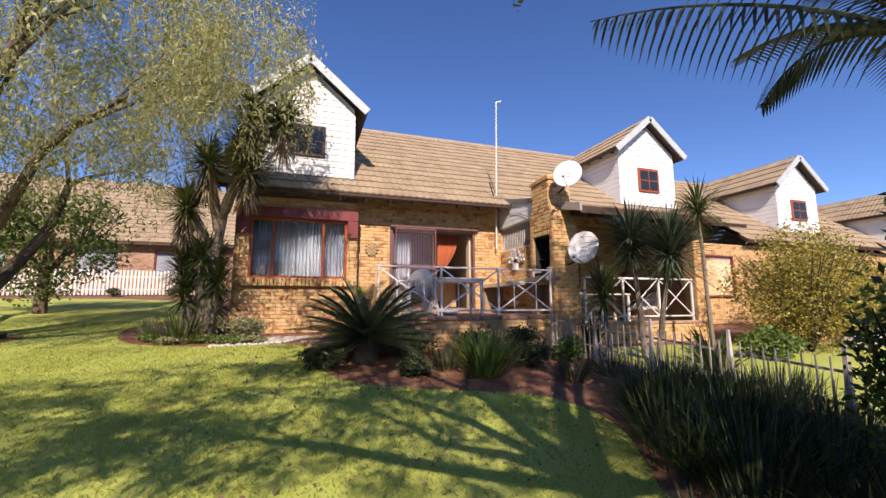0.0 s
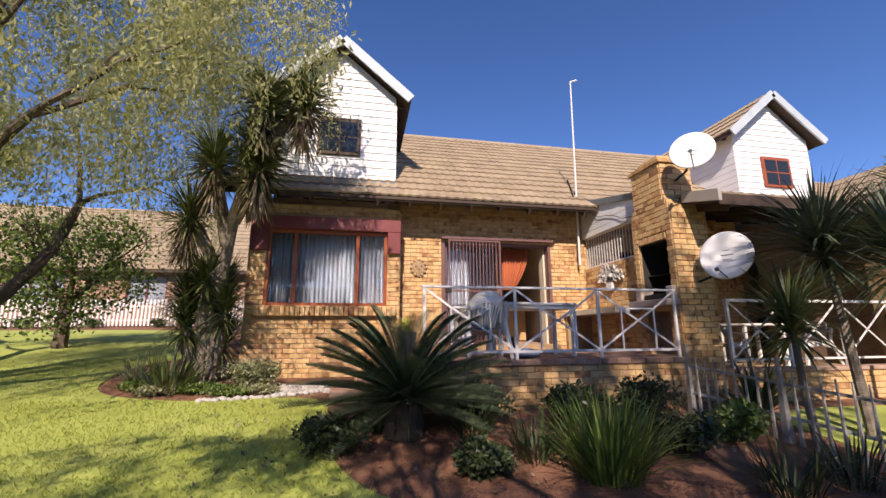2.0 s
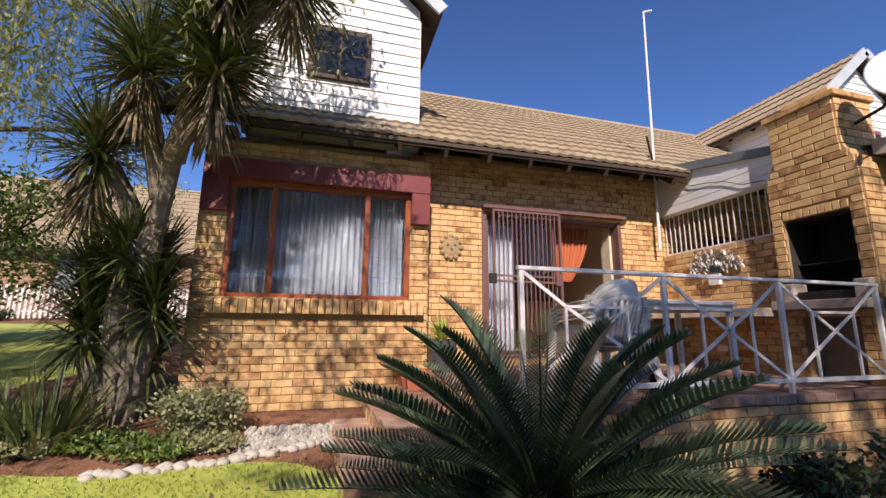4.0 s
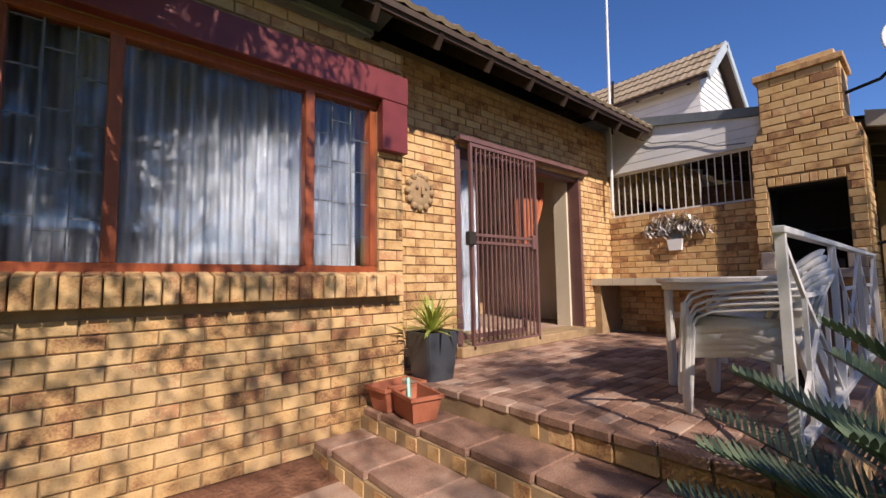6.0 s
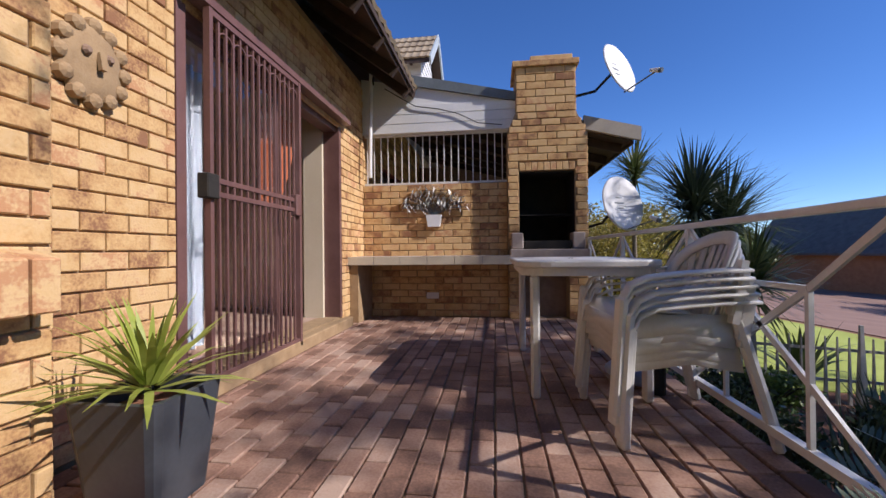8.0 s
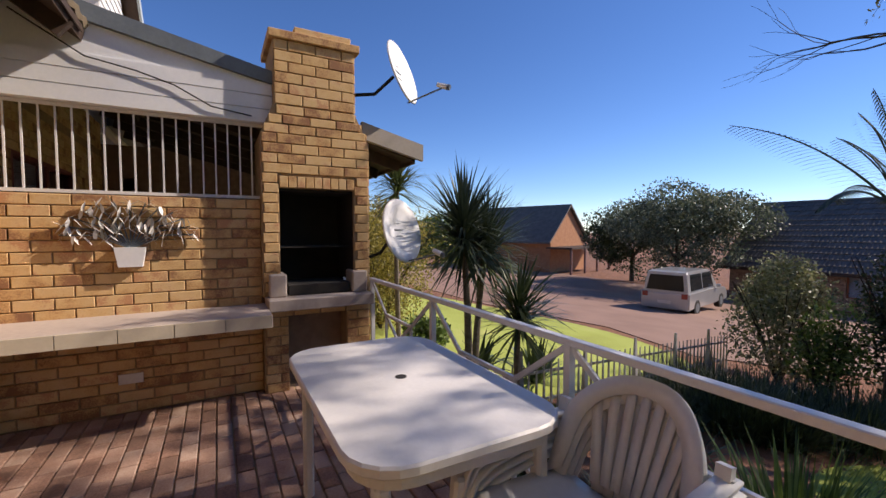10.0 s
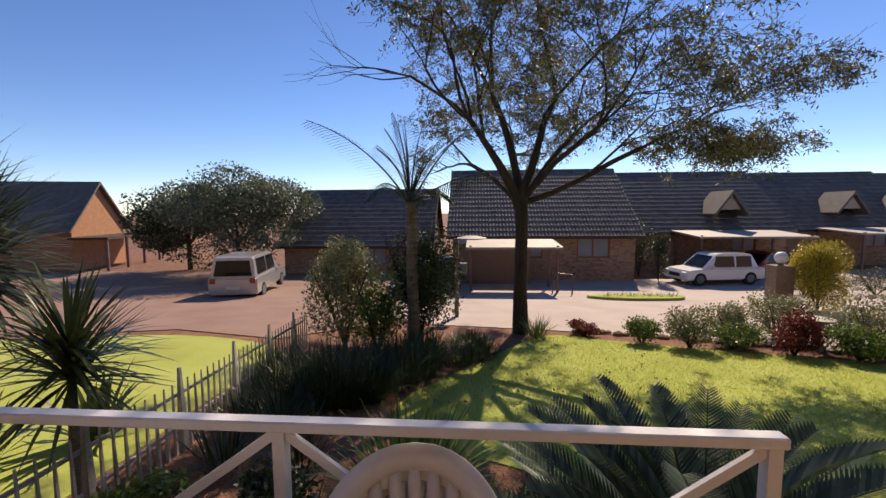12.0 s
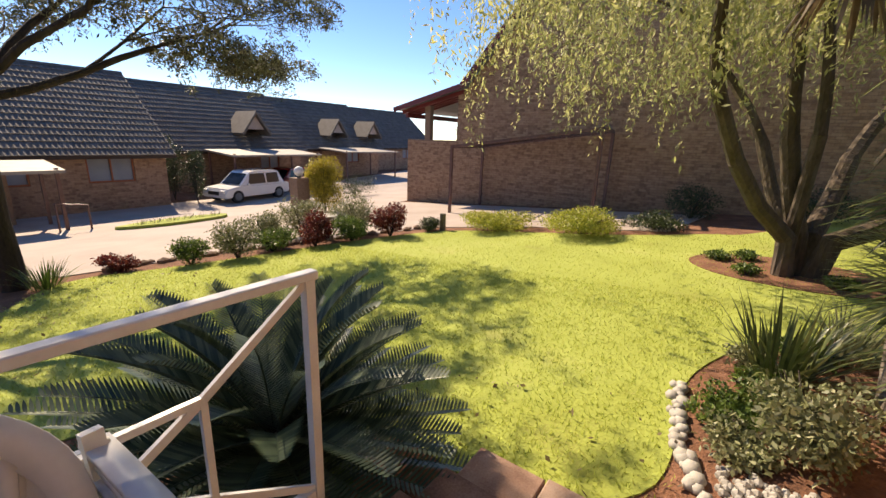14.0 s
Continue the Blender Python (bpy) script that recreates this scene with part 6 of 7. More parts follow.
GH = Matrix.Translation((29.0, -18.6, 0)) @ pose(0, 0, 0, 0, 0, 105)
gable = bmesh.new()
prism(gw, "y", 0, 0.2, gable)
ORANGEBRICK = surface("orange_brick", [(0.34, 0.15, 0.07), (0.48, 0.24, 0.12)], rough=0.9, scale=4, fine=50, bump=0.3)
bmesh.ops.transform(gable, matrix=GH, verts=gable.verts)
part("gable_wall", gable, ORANGEBRICK, gh)
bm = box(-2.9, 2.9, -11, 0, -1.4, 2.1)
bmesh.ops.transform(bm, matrix=GH, verts=bm.verts)
part("rear_body", bm, ORANGEBRICK, gh)
for sg in (-1, 1):
    bm = prism([(0, 5.1), (sg * 3.5, 1.75), (sg * 3.5, 1.6), (0, 4.92)], "y", -11.2, 0.5)
    bmesh.ops.transform(bm, matrix=GH, verts=bm.verts)
    part("roof_slope", bm, TILE_GREY, gh)
bm = prism([(-3.6, 1.2), (3.6, 1.2), (3.6, 1.35), (-3.6, 1.35)], "y", 0.2, 2.6)
bmesh.ops.transform(bm, matrix=GH, verts=bm.verts)
part("porch_roof", bm, DARKWOOD, gh)
for xx in (-3.4, -1.1, 1.1, 3.4):
    bm = box(xx - 0.08, xx + 0.08, 2.35, 2.5, -1.2, 1.2)
    bmesh.ops.transform(bm, matrix=GH, verts=bm.verts)
    part("porch_post", bm, BROWN_METAL, gh)

# big gable to the west with a lean-to carport
wh = thing("gable_building", (-13.3, 3, -0.3), "large brown brick gable wall with dark red roof timbers", "house")
WX = -13.2
prof = [(-1.6, -1.0), (16, -1.0), (16, 4.2), (4.6, 11.0), (-1.2, 4.8), (-1.6, 4.7)]
part("gable_wall", prism(prof, "x", WX - 0.25, WX), MORTAR_BROWN, wh)
z = -0.45
vsr = None
rows_ = []
while z < 10.4:
    y0 = -4.4 if z < 2.6 else (-1.6 if z < 4.6 else -1.2 + (z - 4.7) * 0.935)
    y1 = 16.0 if z < 4.2 else 16.0 - (z - 4.1) * 1.676
    if y1 - y0 > 0.4:
        rows_.append((z, y0, y1))
    z += 0.085
vs, fs = [], []
rng = random.Random(70)
for j, (z, y0, y1) in enumerate(rows_):
    y = y0 - (j % 2) * 0.116
    while y < y1:
        a, b = max(y, y0), min(y + 0.222, y1)
        if b - a > 0.03 and a > -1.65 or z < 2.6 and b - a > 0.03:
            k = len(vs)
            dx = 0.012 + rng.uniform(-0.002, 0.002)
            vs += [(WX, a, z), (WX, b, z), (WX, b, z + 0.075), (WX, a, z + 0.075), (WX + dx, a + 0.003, z + 0.003), (WX + dx, b - 0.003, z + 0.003), (WX + dx, b - 0.003, z + 0.072), (WX + dx, a + 0.003, z + 0.072)]
            fs += [(k + 4, k + 5, k + 6, k + 7), (k, k + 1, k + 5, k + 4), (k + 2, k + 3, k + 7, k + 6), (k + 1, k + 2, k + 6, k + 5), (k + 3, k, k + 4, k + 7)]
        y += 0.232
part("joined_bricks", (vs, fs), BRICK_BROWN, wh, kind="stuff")
part("porch_wall", box(WX - 0.25, WX, -4.4, -1.6, -1.0, 2.65), MORTAR_BROWN, wh)
part("porch_wall", box(-22, WX - 0.25, -4.4, -4.15, -1.2, 2.65), MORTAR_BROWN, wh)
part("porch_pier", box(WX - 0.25, WX, -3.4, -3.1, 2.65, 4.15), MORTAR_BROWN, wh)
part("far_wall", box(-22, WX - 0.25, -1.6, -1.35, -1.2, 4.7), MORTAR_BROWN, wh)
for k in range(4):
    part("red_beam", beam((WX + 0.05 - 0.35 * k, -4.7, 3.86), (WX + 0.05 - 0.35 * k, -1.3, 4.68), 0.06, 0.16), REDWOOD, wh, "dark red porch rafter")
part("red_beam", box(-21, WX + 0.2, -4.4, -4.25, 3.62, 3.82), REDWOOD, wh, "dark red porch beam")
part("roof_slope", prism([(-4.9, 4.05), (-1.2, 4.95), (4.6, 11.2), (4.6, 11.0), (-1.2, 4.8), (-4.9, 3.93)], "x", -22, WX + 0.45), LEAD, wh)
part("roof_slope", prism([(4.6, 11.2), (16.6, 4.0), (16.6, 3.85), (4.6, 11.0)], "x", -22, WX + 0.45), LEAD, wh)
part("barge_board", beam((WX + 0.47, -4.9, 3.95), (WX + 0.47, -1.2, 4.85), 0.05, 0.2), REDWOOD, wh)
part("barge_board", beam((WX + 0.47, -1.2, 4.85), (WX + 0.47, 4.6, 11.1), 0.05, 0.2), REDWOOD, wh)
part("aerial", tube([(WX - 0.5, -1.0, 4.8), (WX - 0.5, -1.0, 7.3)], 0.02, 6), LEAD, wh)
cp = thing("carport", (-12.4, 1.6, 0.1), "open brown steel carport frame with mesh roof against the gable", "carport")
CPT = [(-10.15, 0.28, 2.48), (-12.95, -0.1, 2.48), (-10.6, 5.3, 3.2), (-12.95, 5.0, 3.2)]
for x, y, z in CPT:
    part("post", box(x - 0.045, x + 0.045, y - 0.045, y + 0.045, ground_z(x, y) - 0.05, z), BROWN_METAL, cp)
for a, b in ((0, 2), (1, 3), (0, 1), (2, 3)):
    part("beam", beam(CPT[a], CPT[b], 0.07, 0.1), BROWN_METAL, cp)
for k in range(1, 14):
    f = k / 14
    part("cross_bar", beam(Vector(CPT[0]).lerp(Vector(CPT[2]), f), Vector(CPT[1]).lerp(Vector(CPT[3]), f), 0.04, 0.05), BROWN_METAL, cp)

# ---- beds by the drive ----
for i, (x, y, r, h, n, m, lab) in enumerate([
        (-3.8, 0.75, 0.38, 0.32, 2200, LEAF_RED, "small round wine-red shrub at the lawn edge"), (-5.6, 1.55, 0.45, 0.38, 2600, LEAF_RED, "round wine-red shrub at the lawn edge"),
        (-4.7, 1.05, 0.5, 0.25, 2200, LEAF_GREEN, "low fresh green plant between red shrubs"), (-2.1, 0.35, 0.42, 0.35, 1800, LEAF_LAV, "grey lavender bush at the bed"),
        (-1.3, 0.0, 0.35, 0.22, 1200, LEAF_GREEN, "low green plant at the drive edge"), (-2.9, 0.4, 0.45, 0.22, 1800, LEAF_GREEN, "low green mat in the bed"),
        (-4.4, -0.6, 0.6, 0.45, 2400, LEAF_LAV, "grey lavender bush behind the bed"), (-5.4, 0.4, 0.6, 0.45, 2400, LEAF_LAV, "tall grey herb bush in the bed"), (-3.2, -0.3, 0.4, 0.35, 1500, LEAF_LAV, "grey-leaved herb in the bed"),
        (-7.75, 3.7, 0.95, 0.22, 4200, LEAF_MOUND, "spreading yellow-green mound beside the lawn"), (-8.0, 5.8, 0.95, 0.27, 4600, LEAF_MOUND, "spreading yellow-green mound below the gable"),
        (-9.4, 7.3, 0.7, 0.2, 1800, LEAF_DARK, "low dark ground cover near the gable"), (-11.9, 7.8, 0.8, 0.4, 1800, LEAF_DARK, "dark shrub against the gable wall"), (-12.2, 10.5, 0.8, 0.4, 1800, LEAF_DARK, "dark shrub at the gable wall foot"),
        (-0.3, -0.75, 0.3, 0.14, 900, LEAF_RED, "low reddish ground cover by the drive"), (-6.7, 2.0, 0.35, 0.15, 900, LEAF_DARK, "low dark plant at the bed end"),
        (-11.5, -9.2, 0.9, 0.4, 2200, LEAF_DARK, "dark round shrub across the drive"), (-14.5, -9.5, 1.2, 0.5, 2600, LEAF_DARK, "dark shrub near the far lawn")]):
    shrub("low_shrub", (x, y), (r * 1.35, r * 1.2, h * 1.35), n * 2, 0.055, m, lab, seed=400 + i)
shrub("clipped_shrub", (-8.6, -4.9), (0.95, 0.95, 1.15), 22000, 0.06, LEAF_GOLD, "clipped round golden shrub beside a brick lamp pillar", seed=22, lumps=14)
lamp = thing("lamp_pillar", (-8.2, -4.6, -0.35), "square brick pillar with a white globe lamp", "lamp")
part("pillar", box(-7.95, -7.4, -5.5, -5.0, -0.5, 1.05), MORTAR_BROWN, lamp)
own = bmesh.new()
bmesh.ops.create_uvsphere(own, u_segments=20, v_segments=12, radius=0.19, matrix=Matrix.Translation((-7.68, -5.25, 1.3)))
part("globe", own, SIDING, lamp, smooth=True)
part("collar", tube([(-7.68, -5.25, 1.05), (-7.68, -5.25, 1.14)], 0.08, 12), LEAD, lamp)
bb = thing("bird_bath", (-4.5, 0.5, 0.1), "small pale stone bird bath among the shrubs", "bird bath")
part("pedestal", tube([(-4.5, 0.35, 0.05), (-4.5, 0.35, 0.2), (-4.5, 0.35, 0.62)], [0.14, 0.07, 0.09], 12), STONE, bb)
part("bowl", tube([(-4.5, 0.35, 0.62), (-4.5, 0.35, 0.70), (-4.5, 0.35, 0.73)], [0.1, 0.27, 0.28], 20), STONE, bb)
bol = thing("bollard", (-7.0, 2.2, 0.2), "short weathered wooden bollard at the lawn edge", "bollard")
part("post", tube([(-7.0, 2.25, 0.15), (-7.0, 2.25, 0.72)], [0.09, 0.085], 10), BARK_PALE, bol)
edging = thing("rock_edging", (-2.0, 0.0, 0), "small brown rocks along the drive edge", "rocks")
rng = random.Random(5)
for i in range(48):
    u = i / 47
    x = -0.2 - 6.6 * u + rng.uniform(-0.05, 0.05)
    y = -0.95 + 2.4 * u ** 1.25 + rng.uniform(-0.12, 0.06)
    own = bmesh.new()
    bmesh.ops.create_icosphere(own, subdivisions=1, radius=rng.uniform(0.06, 0.13), matrix=Matrix.Translation((x, y, ground_z(x, y) + 0.03)) @ Matrix.Diagonal((1.3, 1, 0.8, 1)))
    part("rock", own, MORTAR_BROWN, edging)
isl = thing("island_bed", (-4.0, -7.4, -0.6), "low grassy island bed in the driveway", "flower bed")
part("mound", sheet(smooth_outline([(-2.2, -7.6), (-3.4, -6.8), (-5.4, -7.0), (-5.8, -7.9), (-4.0, -8.3)]), ground_z, 0.12, 0.2), GRASS, isl)
for i in range(6):
    strappy("grass_tuft", (-2.9 - 0.5 * i, -7.5), 40, 0.35, 0.02, LEAF_LAV, "dry grass tuft on the island bed", 500 + i, 1.0, 0.2, group="island tufts")
shrub("shrub", (-7.4, -13.4), (0.6, 0.6, 1.5), 3500, 0.08, LEAF_DARK, "dark upright shrub by the house corner", seed=24)
shrub("shrub", (-7.0, -15.0), (0.8, 0.8, 1.8), 3500, 0.09, LEAF_DARK, "tall dark shrub between the houses", seed=25)


def broad_tree(name, x, y, z0, r, h, n, size, m, label, seed):
    t = thing(name, (x, y, z0), label, "tree")
    r2 = random.Random(seed)
    bm, tips = bmesh.new(), []
    tube([(x, y, z0 - 0.1), (x, y, z0 + h * 0.3)], [0.18, 0.13], 8, bm)
    for k in range(6):
        a = k * 1.05
        grow(bm, (x, y, z0 + h * 0.28), (math.cos(a) * 0.8, math.sin(a) * 0.8, 0.9), h * 0.3, 0.08, 2, r2, tips, nseg=3)
    part("trunk", bm, BARK, t)
    nr = np.random.default_rng(seed)
    pts = []
    for k in range(26):
        u = nr.normal(0, 1, 3)
        u /= np.linalg.norm(u)
        c = np.array([x, y, z0 + h * 0.5]) + u * np.array([r, r, h * 0.47]) * nr.uniform(0.4, 0.78)
        q = nr.normal(0, 1, (n // 26, 3))
        q /= np.linalg.norm(q, axis=1)[:, None]
        pts.append(c + q * nr.uniform(0.6, 1.05, (n // 26, 1)) * np.array([r, r, h * 0.4]) * nr.uniform(0.3, 0.45))
    part("crown", leaf_cloud(np.concatenate(pts), nr, size, 1, (0.02, 0.02, 0.02), ratio=0.6), m, t)


broad_tree("round_tree", 16.2, -14.6, -0.95, 4.6, 6.9, 30000, 0.16, LEAF_GREY, "broad dense grey-green tree beyond the parked vehicle", 61)
broad_tree("round_tree", 21.0, -17.0, -0.95, 3.4, 6.0, 14000, 0.18, LEAF_DARK, "dense dark green tree behind the street", 62)
broad_tree("round_tree", 22.0, 1.5, 0.2, 2.2, 4.5, 12000, 0.15, LEAF_YELLOW, "yellow-green street tree past the patio", 63)
broad_tree("round_tree", 18.0, 4.5, 0.4, 1.8, 4.4, 10000, 0.12, LEAF_YELLOW, "yellow-leaved garden tree past the patio", 64)
broad_tree("round_tree", 34.0, -8, -0.7, 3.5, 5.5, 9000, 0.25, LEAF_GREEN, "green tree down the street", 65)
broad_tree("round_tree", -48, -22, -0.9, 3.5, 7.5, 9000, 0.3, LEAF_DARK, "dark tree at the end of the drive", 66)
broad_tree("round_tree", -7.0, 15.2, 1.3, 2.2, 4.2, 9000, 0.11, LEAF_GREEN, "small green tree on the upper lawn", 67)

# ---- vehicles ----


def vehicle(name, at, turn, size, paint, label, tall=False):
    """A car along x in its own axes: body, cabin, panes, wheels, lamps."""
    L, W, H = size
    t = thing(name, (0, 0, 0), label, "car")
    hb = H * 0.55
    sec = [(-L / 2, 0.28), (-L / 2, hb * 0.95), (-L / 2 + 0.1, hb), (L * 0.22, hb), (L / 2 - 0.15, hb * 0.86), (L / 2, hb * 0.62), (L / 2, 0.28)]
    body = prism(sec, "y", -W / 2, W / 2)
    bmesh.ops.bevel(body, geom=body.edges[:], offset=0.05, segments=2, affect="EDGES")
    part("body", body, paint, t, smooth=False)
    rb = -L / 2 + (0.06 if tall else 0.3)
    csec = [(rb, hb - 0.02), (rb + (0.12 if tall else 0.35), H - 0.06), (rb + 0.3 + (0.1 if tall else 0.3), H), (L * 0.02, H), (L * 0.10, H - 0.05), (L * 0.27, hb - 0.02)]
    cab_ = prism(csec, "y", -W / 2 + 0.08, W / 2 - 0.08)
    for v in cab_.verts:
        if v.co.z > hb + 0.2:
            v.co.y *= 0.88
    bmesh.ops.bevel(cab_, geom=cab_.edges[:], offset=0.03, segments=2, affect="EDGES")
    part("cabin", cab_, paint, t)
    zc, zt = hb + 0.04, H - 0.13
    for sg in (-1, 1):
        ys = sg * (W / 2 - 0.105)
        yt = sg * (W / 2 - 0.08) * 0.885 + sg * 0.0
        for a, b in ((rb + 0.38, -L * 0.14), (-L * 0.12, L * 0.12)):
            bm = bmesh.new()
            e = 0.12 if b > 0 else 0.0
            q = [(a, ys + sg * 0.03, zc), (b + e, ys + sg * 0.03, zc), (b - e * 0.4, yt + sg * 0.018, zt), (a + 0.04, yt + sg * 0.018, zt)]
            q2 = [(x, y - sg * 0.02, z) for x, y, z in q]
            v = [bm.verts.new(p) for p in q + q2]
            for f in ((0, 1, 2, 3), (7, 6, 5, 4), (0, 4, 5, 1), (1, 5, 6, 2), (2, 6, 7, 3), (3, 7, 4, 0)):
                bm.faces.new([v[i] for i in f])
            bmesh.ops.recalc_face_normals(bm, faces=bm.faces[:])
            part("side_window", bm, DARKGLASS, t)
        part("mirror", box(L * 0.17, L * 0.17 + 0.1, *sorted((sg * W / 2, sg * (W / 2 + 0.16))), hb, hb + 0.12, bevel=0.02), paint, t)
    wy = W / 2 - 0.2
    bm = bmesh.new()
    x0, x1 = rb - 0.01, rb + (0.11 if tall else 0.3)
    v = [bm.verts.new(p) for p in [(x0, -wy, zc), (x0, wy, zc), (x1, wy * 0.86, zt), (x1, -wy * 0.86, zt)]]
    bm.faces.new(v)
    bmesh.ops.solidify(bm, geom=bm.faces[:], thickness=0.012)
    part("rear_window", bm, DARKGLASS, t)
    bm = bmesh.new()
    v = [bm.verts.new(p) for p in [(L * 0.265, -wy, zc - 0.01), (L * 0.265, wy, zc - 0.01), (L * 0.125, wy * 0.86, zt), (L * 0.125, -wy * 0.86, zt)]]
    bm.faces.new(v)
    bmesh.ops.solidify(bm, geom=bm.faces[:], thickness=0.012)
    part("windscreen", bm, DARKGLASS, t)
    for sx in (-L * 0.31, L * 0.32):
        for sg in (-1, 1):
            w = part("wheel", tube([(sx, sg * (W / 2 - 0.2), 0.32), (sx, sg * (W / 2 + 0.01), 0.32)], 0.32, 20), RUBBER, t)
            part("rim", tube([(sx, sg * (W / 2 + 0.01), 0.32), (sx, sg * (W / 2 + 0.02), 0.32)], 0.2, 14), LEAD, w)
    for sg in (-1, 1):
        part("tail_lamp", box(-L / 2 - 0.015, -L / 2 + 0.05, *sorted((sg * (W / 2 - 0.28), sg * (W / 2 - 0.06))), hb - 0.25, hb - 0.05, bevel=0.01), CARRED, t)
        part("head_lamp", box(L / 2 - 0.1, L / 2 + 0.01, *sorted((sg * (W / 2 - 0.4), sg * (W / 2 - 0.08))), hb * 0.62, hb * 0.78, bevel=0.01), SIDING, t)
    part("number_plate", box(-L / 2 - 0.012, -L / 2 + 0.01, -0.25, 0.25, 0.5, 0.62), PLASTIC, t)
    part("grille", box(L / 2 - 0.02, L / 2 + 0.012, -0.4, 0.4, 0.42, 0.6), BLACK, t)
    t.matrix_basis = Matrix.Translation(at) @ pose(0, 0, 0, 0, 0, turn)
    return t


vehicle("parked_car", (-9.9, -13.0, -0.855), 10, (4.2, 1.75, 1.55), CARWHITE, "white hatchback parked on the pale driveway")
vehicle("parked_car", (-13.6, -14.9, -0.855), 15, (4.2, 1.75, 1.45), CARRED, "red car parked under the far carport")
vehicle("parked_car", (4.2, -8.9, -0.67), 70, (4.2, 1.75, 1.5), CARBLUE, "dark blue car behind the bushes")
vehicle("parked_suv", (12.3, -9.0, -0.68), -78, (4.7, 1.85, 1.8), CARSILVER, "silver-white sport utility vehicle parked on brick paving", True)


def carport(x0, x1, y0, y1, z0, zt, label):
    t = thing("carport", ((x0 + x1) / 2, (y0 + y1) / 2, z0), label, "carport")
    part("roof_sheet", prism([(y0, zt + 0.12), (y1, zt - 0.06), (y1, zt - 0.16), (y0, zt + 0.02)], "x", x0, x1), RUSTROOF, t)
    for x in (x0 + 0.2, x1 - 0.2):
        for y in (y0 + 0.2, y1 - 0.2):
            part("post", box(x - 0.05, x + 0.05, y - 0.05, y + 0.05, z0, zt), BROWN_METAL, t)


carport(-1.6, 2.6, -11.8, -9.2, -0.86, 1.35, "flat pale carport roof on brown posts before the house")
carport(-15.5, -9.6, -17.0, -13.8, -0.86, 1.5, "pale carport roof before the far house")
carport(-26, -20, -20.0, -16.5, -0.86, 1.5, "pale carport roof further down the row")
sw = thing("screen_wall", (2.0, -12.2, -0.86), "brown brick screen wall with a pale tank lid", "wall")
part("wall_body", box(-0.6, 3.3, -12.4, -12.2, -0.9, 1.0), MORTAR_BROWN, sw)
part("lid", tube([(2.4, -12.3, 1.25), (2.4, -12.3, 1.5), (2.4, -12.3, 1.6)], [0.85, 0.8, 0.3], 20), RUSTROOF, sw)
sp = thing("gate_post", (2.75, -2.9, -0.2), "weathered brown timber post with a small letter box", "post")
part("post", box(2.69, 2.81, -2.96, -2.84, -0.25, 2.1), BARK_PALE, sp)
part("letter_box", box(2.45, 2.67, -3.0, -2.8, 1.1, 1.4, bevel=0.02), LEAD, sp)
lp = thing("bicycle_stand", (-1.2, -8.8, -0.7), "brown bent steel barrier frame on the drive", "barrier")
part("loop", tube([(-1.9, -8.8, -0.7), (-1.9, -8.8, 0.15), (-1.1, -8.9, 0.25), (-1.1, -8.9, -0.7)], 0.035, 8), BROWN_METAL, lp)

# metal tree ornament on the wall above the counter
OY, OZ = 9.67, 2.66
orn = thing("wall_ornament", (5.5, OY, 2.5), "pale metal tree wall ornament with many leaves in a small pot", "wall ornament")
rng = random.Random(3)
ends = []
for k in range(13):
    a = math.pi * (0.03 + 0.94 * k / 12)
    q = Vector((5.485, OY + 0.42 * math.cos(a), OZ + 0.06 + 0.28 * math.sin(a)))
    m = Vector((5.485, OY, OZ)).lerp(q, 0.5) + Vector((0, 0, 0.04))
    part("branch", tube([(5.485, OY, OZ - 0.02), tuple(m), tuple(q)], 0.006, 4), LEAD, orn)
    ends += [Vector((5.47, OY, OZ)).lerp(q, f) + Vector((0, 0, 0.06 * f * (1 - f))) for f in (0.35, 0.5, 0.65, 0.8, 0.92, 1.0)]
items = []
for e in ends:
    for j in range(3):
        a = rng.uniform(0, 6.28)
        items.append(((5.478 - 0.01 * j, e.y, e.z), (rng.uniform(-0.3, 0.1), math.cos(a), math.sin(a)), 0.075, 0.03, 0.1))
for it in items:
    part("metal_leaf", blade_set([it], 2), PLASTIC, orn)
part("small_pot", prism([(OY - 0.075, 2.5), (OY + 0.075, 2.5), (OY + 0.1, 2.65), (OY - 0.1, 2.65)], "x", 5.44, 5.50), SIDING, orn)
sock = thing("wall_socket", (5.5, 9.7, 1.62), "small pale double wall socket under the counter", "socket")
part("plate", box(5.495, 5.503, 9.62, 9.78, 1.58, 1.66, bevel=0.002), PLASTIC, sock)
bot = thing("bottle", (3.0, 8.9, 1.355), "dark brown bottle standing on the pavers near the table", "bottle")
part("body", tube([(2.78, 7.98, 1.355), (2.78, 7.98, 1.53), (2.78, 7.98, 1.58), (2.78, 7.98, 1.65)], [0.045, 0.045, 0.018, 0.016], 12), BLACK, bot)

lawn_blades(LAWN, 60000, 1, -4.0, 3.4, -0.6, 9.0, "lawn_grass")
lawn_blades(LAWN, 26000, 2, -10.0, -3.0, 0.5, 13.0, "lawn_grass")
rng = np.random.default_rng(6)
pts = np.stack([rng.uniform(-1, 5, 900), rng.uniform(-0.5, 9, 900), np.zeros(900)], axis=1)
pts[:, 2] = [ground_z(x, y) + 0.035 for x, y, _ in pts]
part("leaf_litter", leaf_cloud(pts, rng, 0.05, 1, (0.02, 0.02, 0.003), ratio=0.6), LEAF_DEAD, None, "scattered dry brown leaves", kind="stuff")

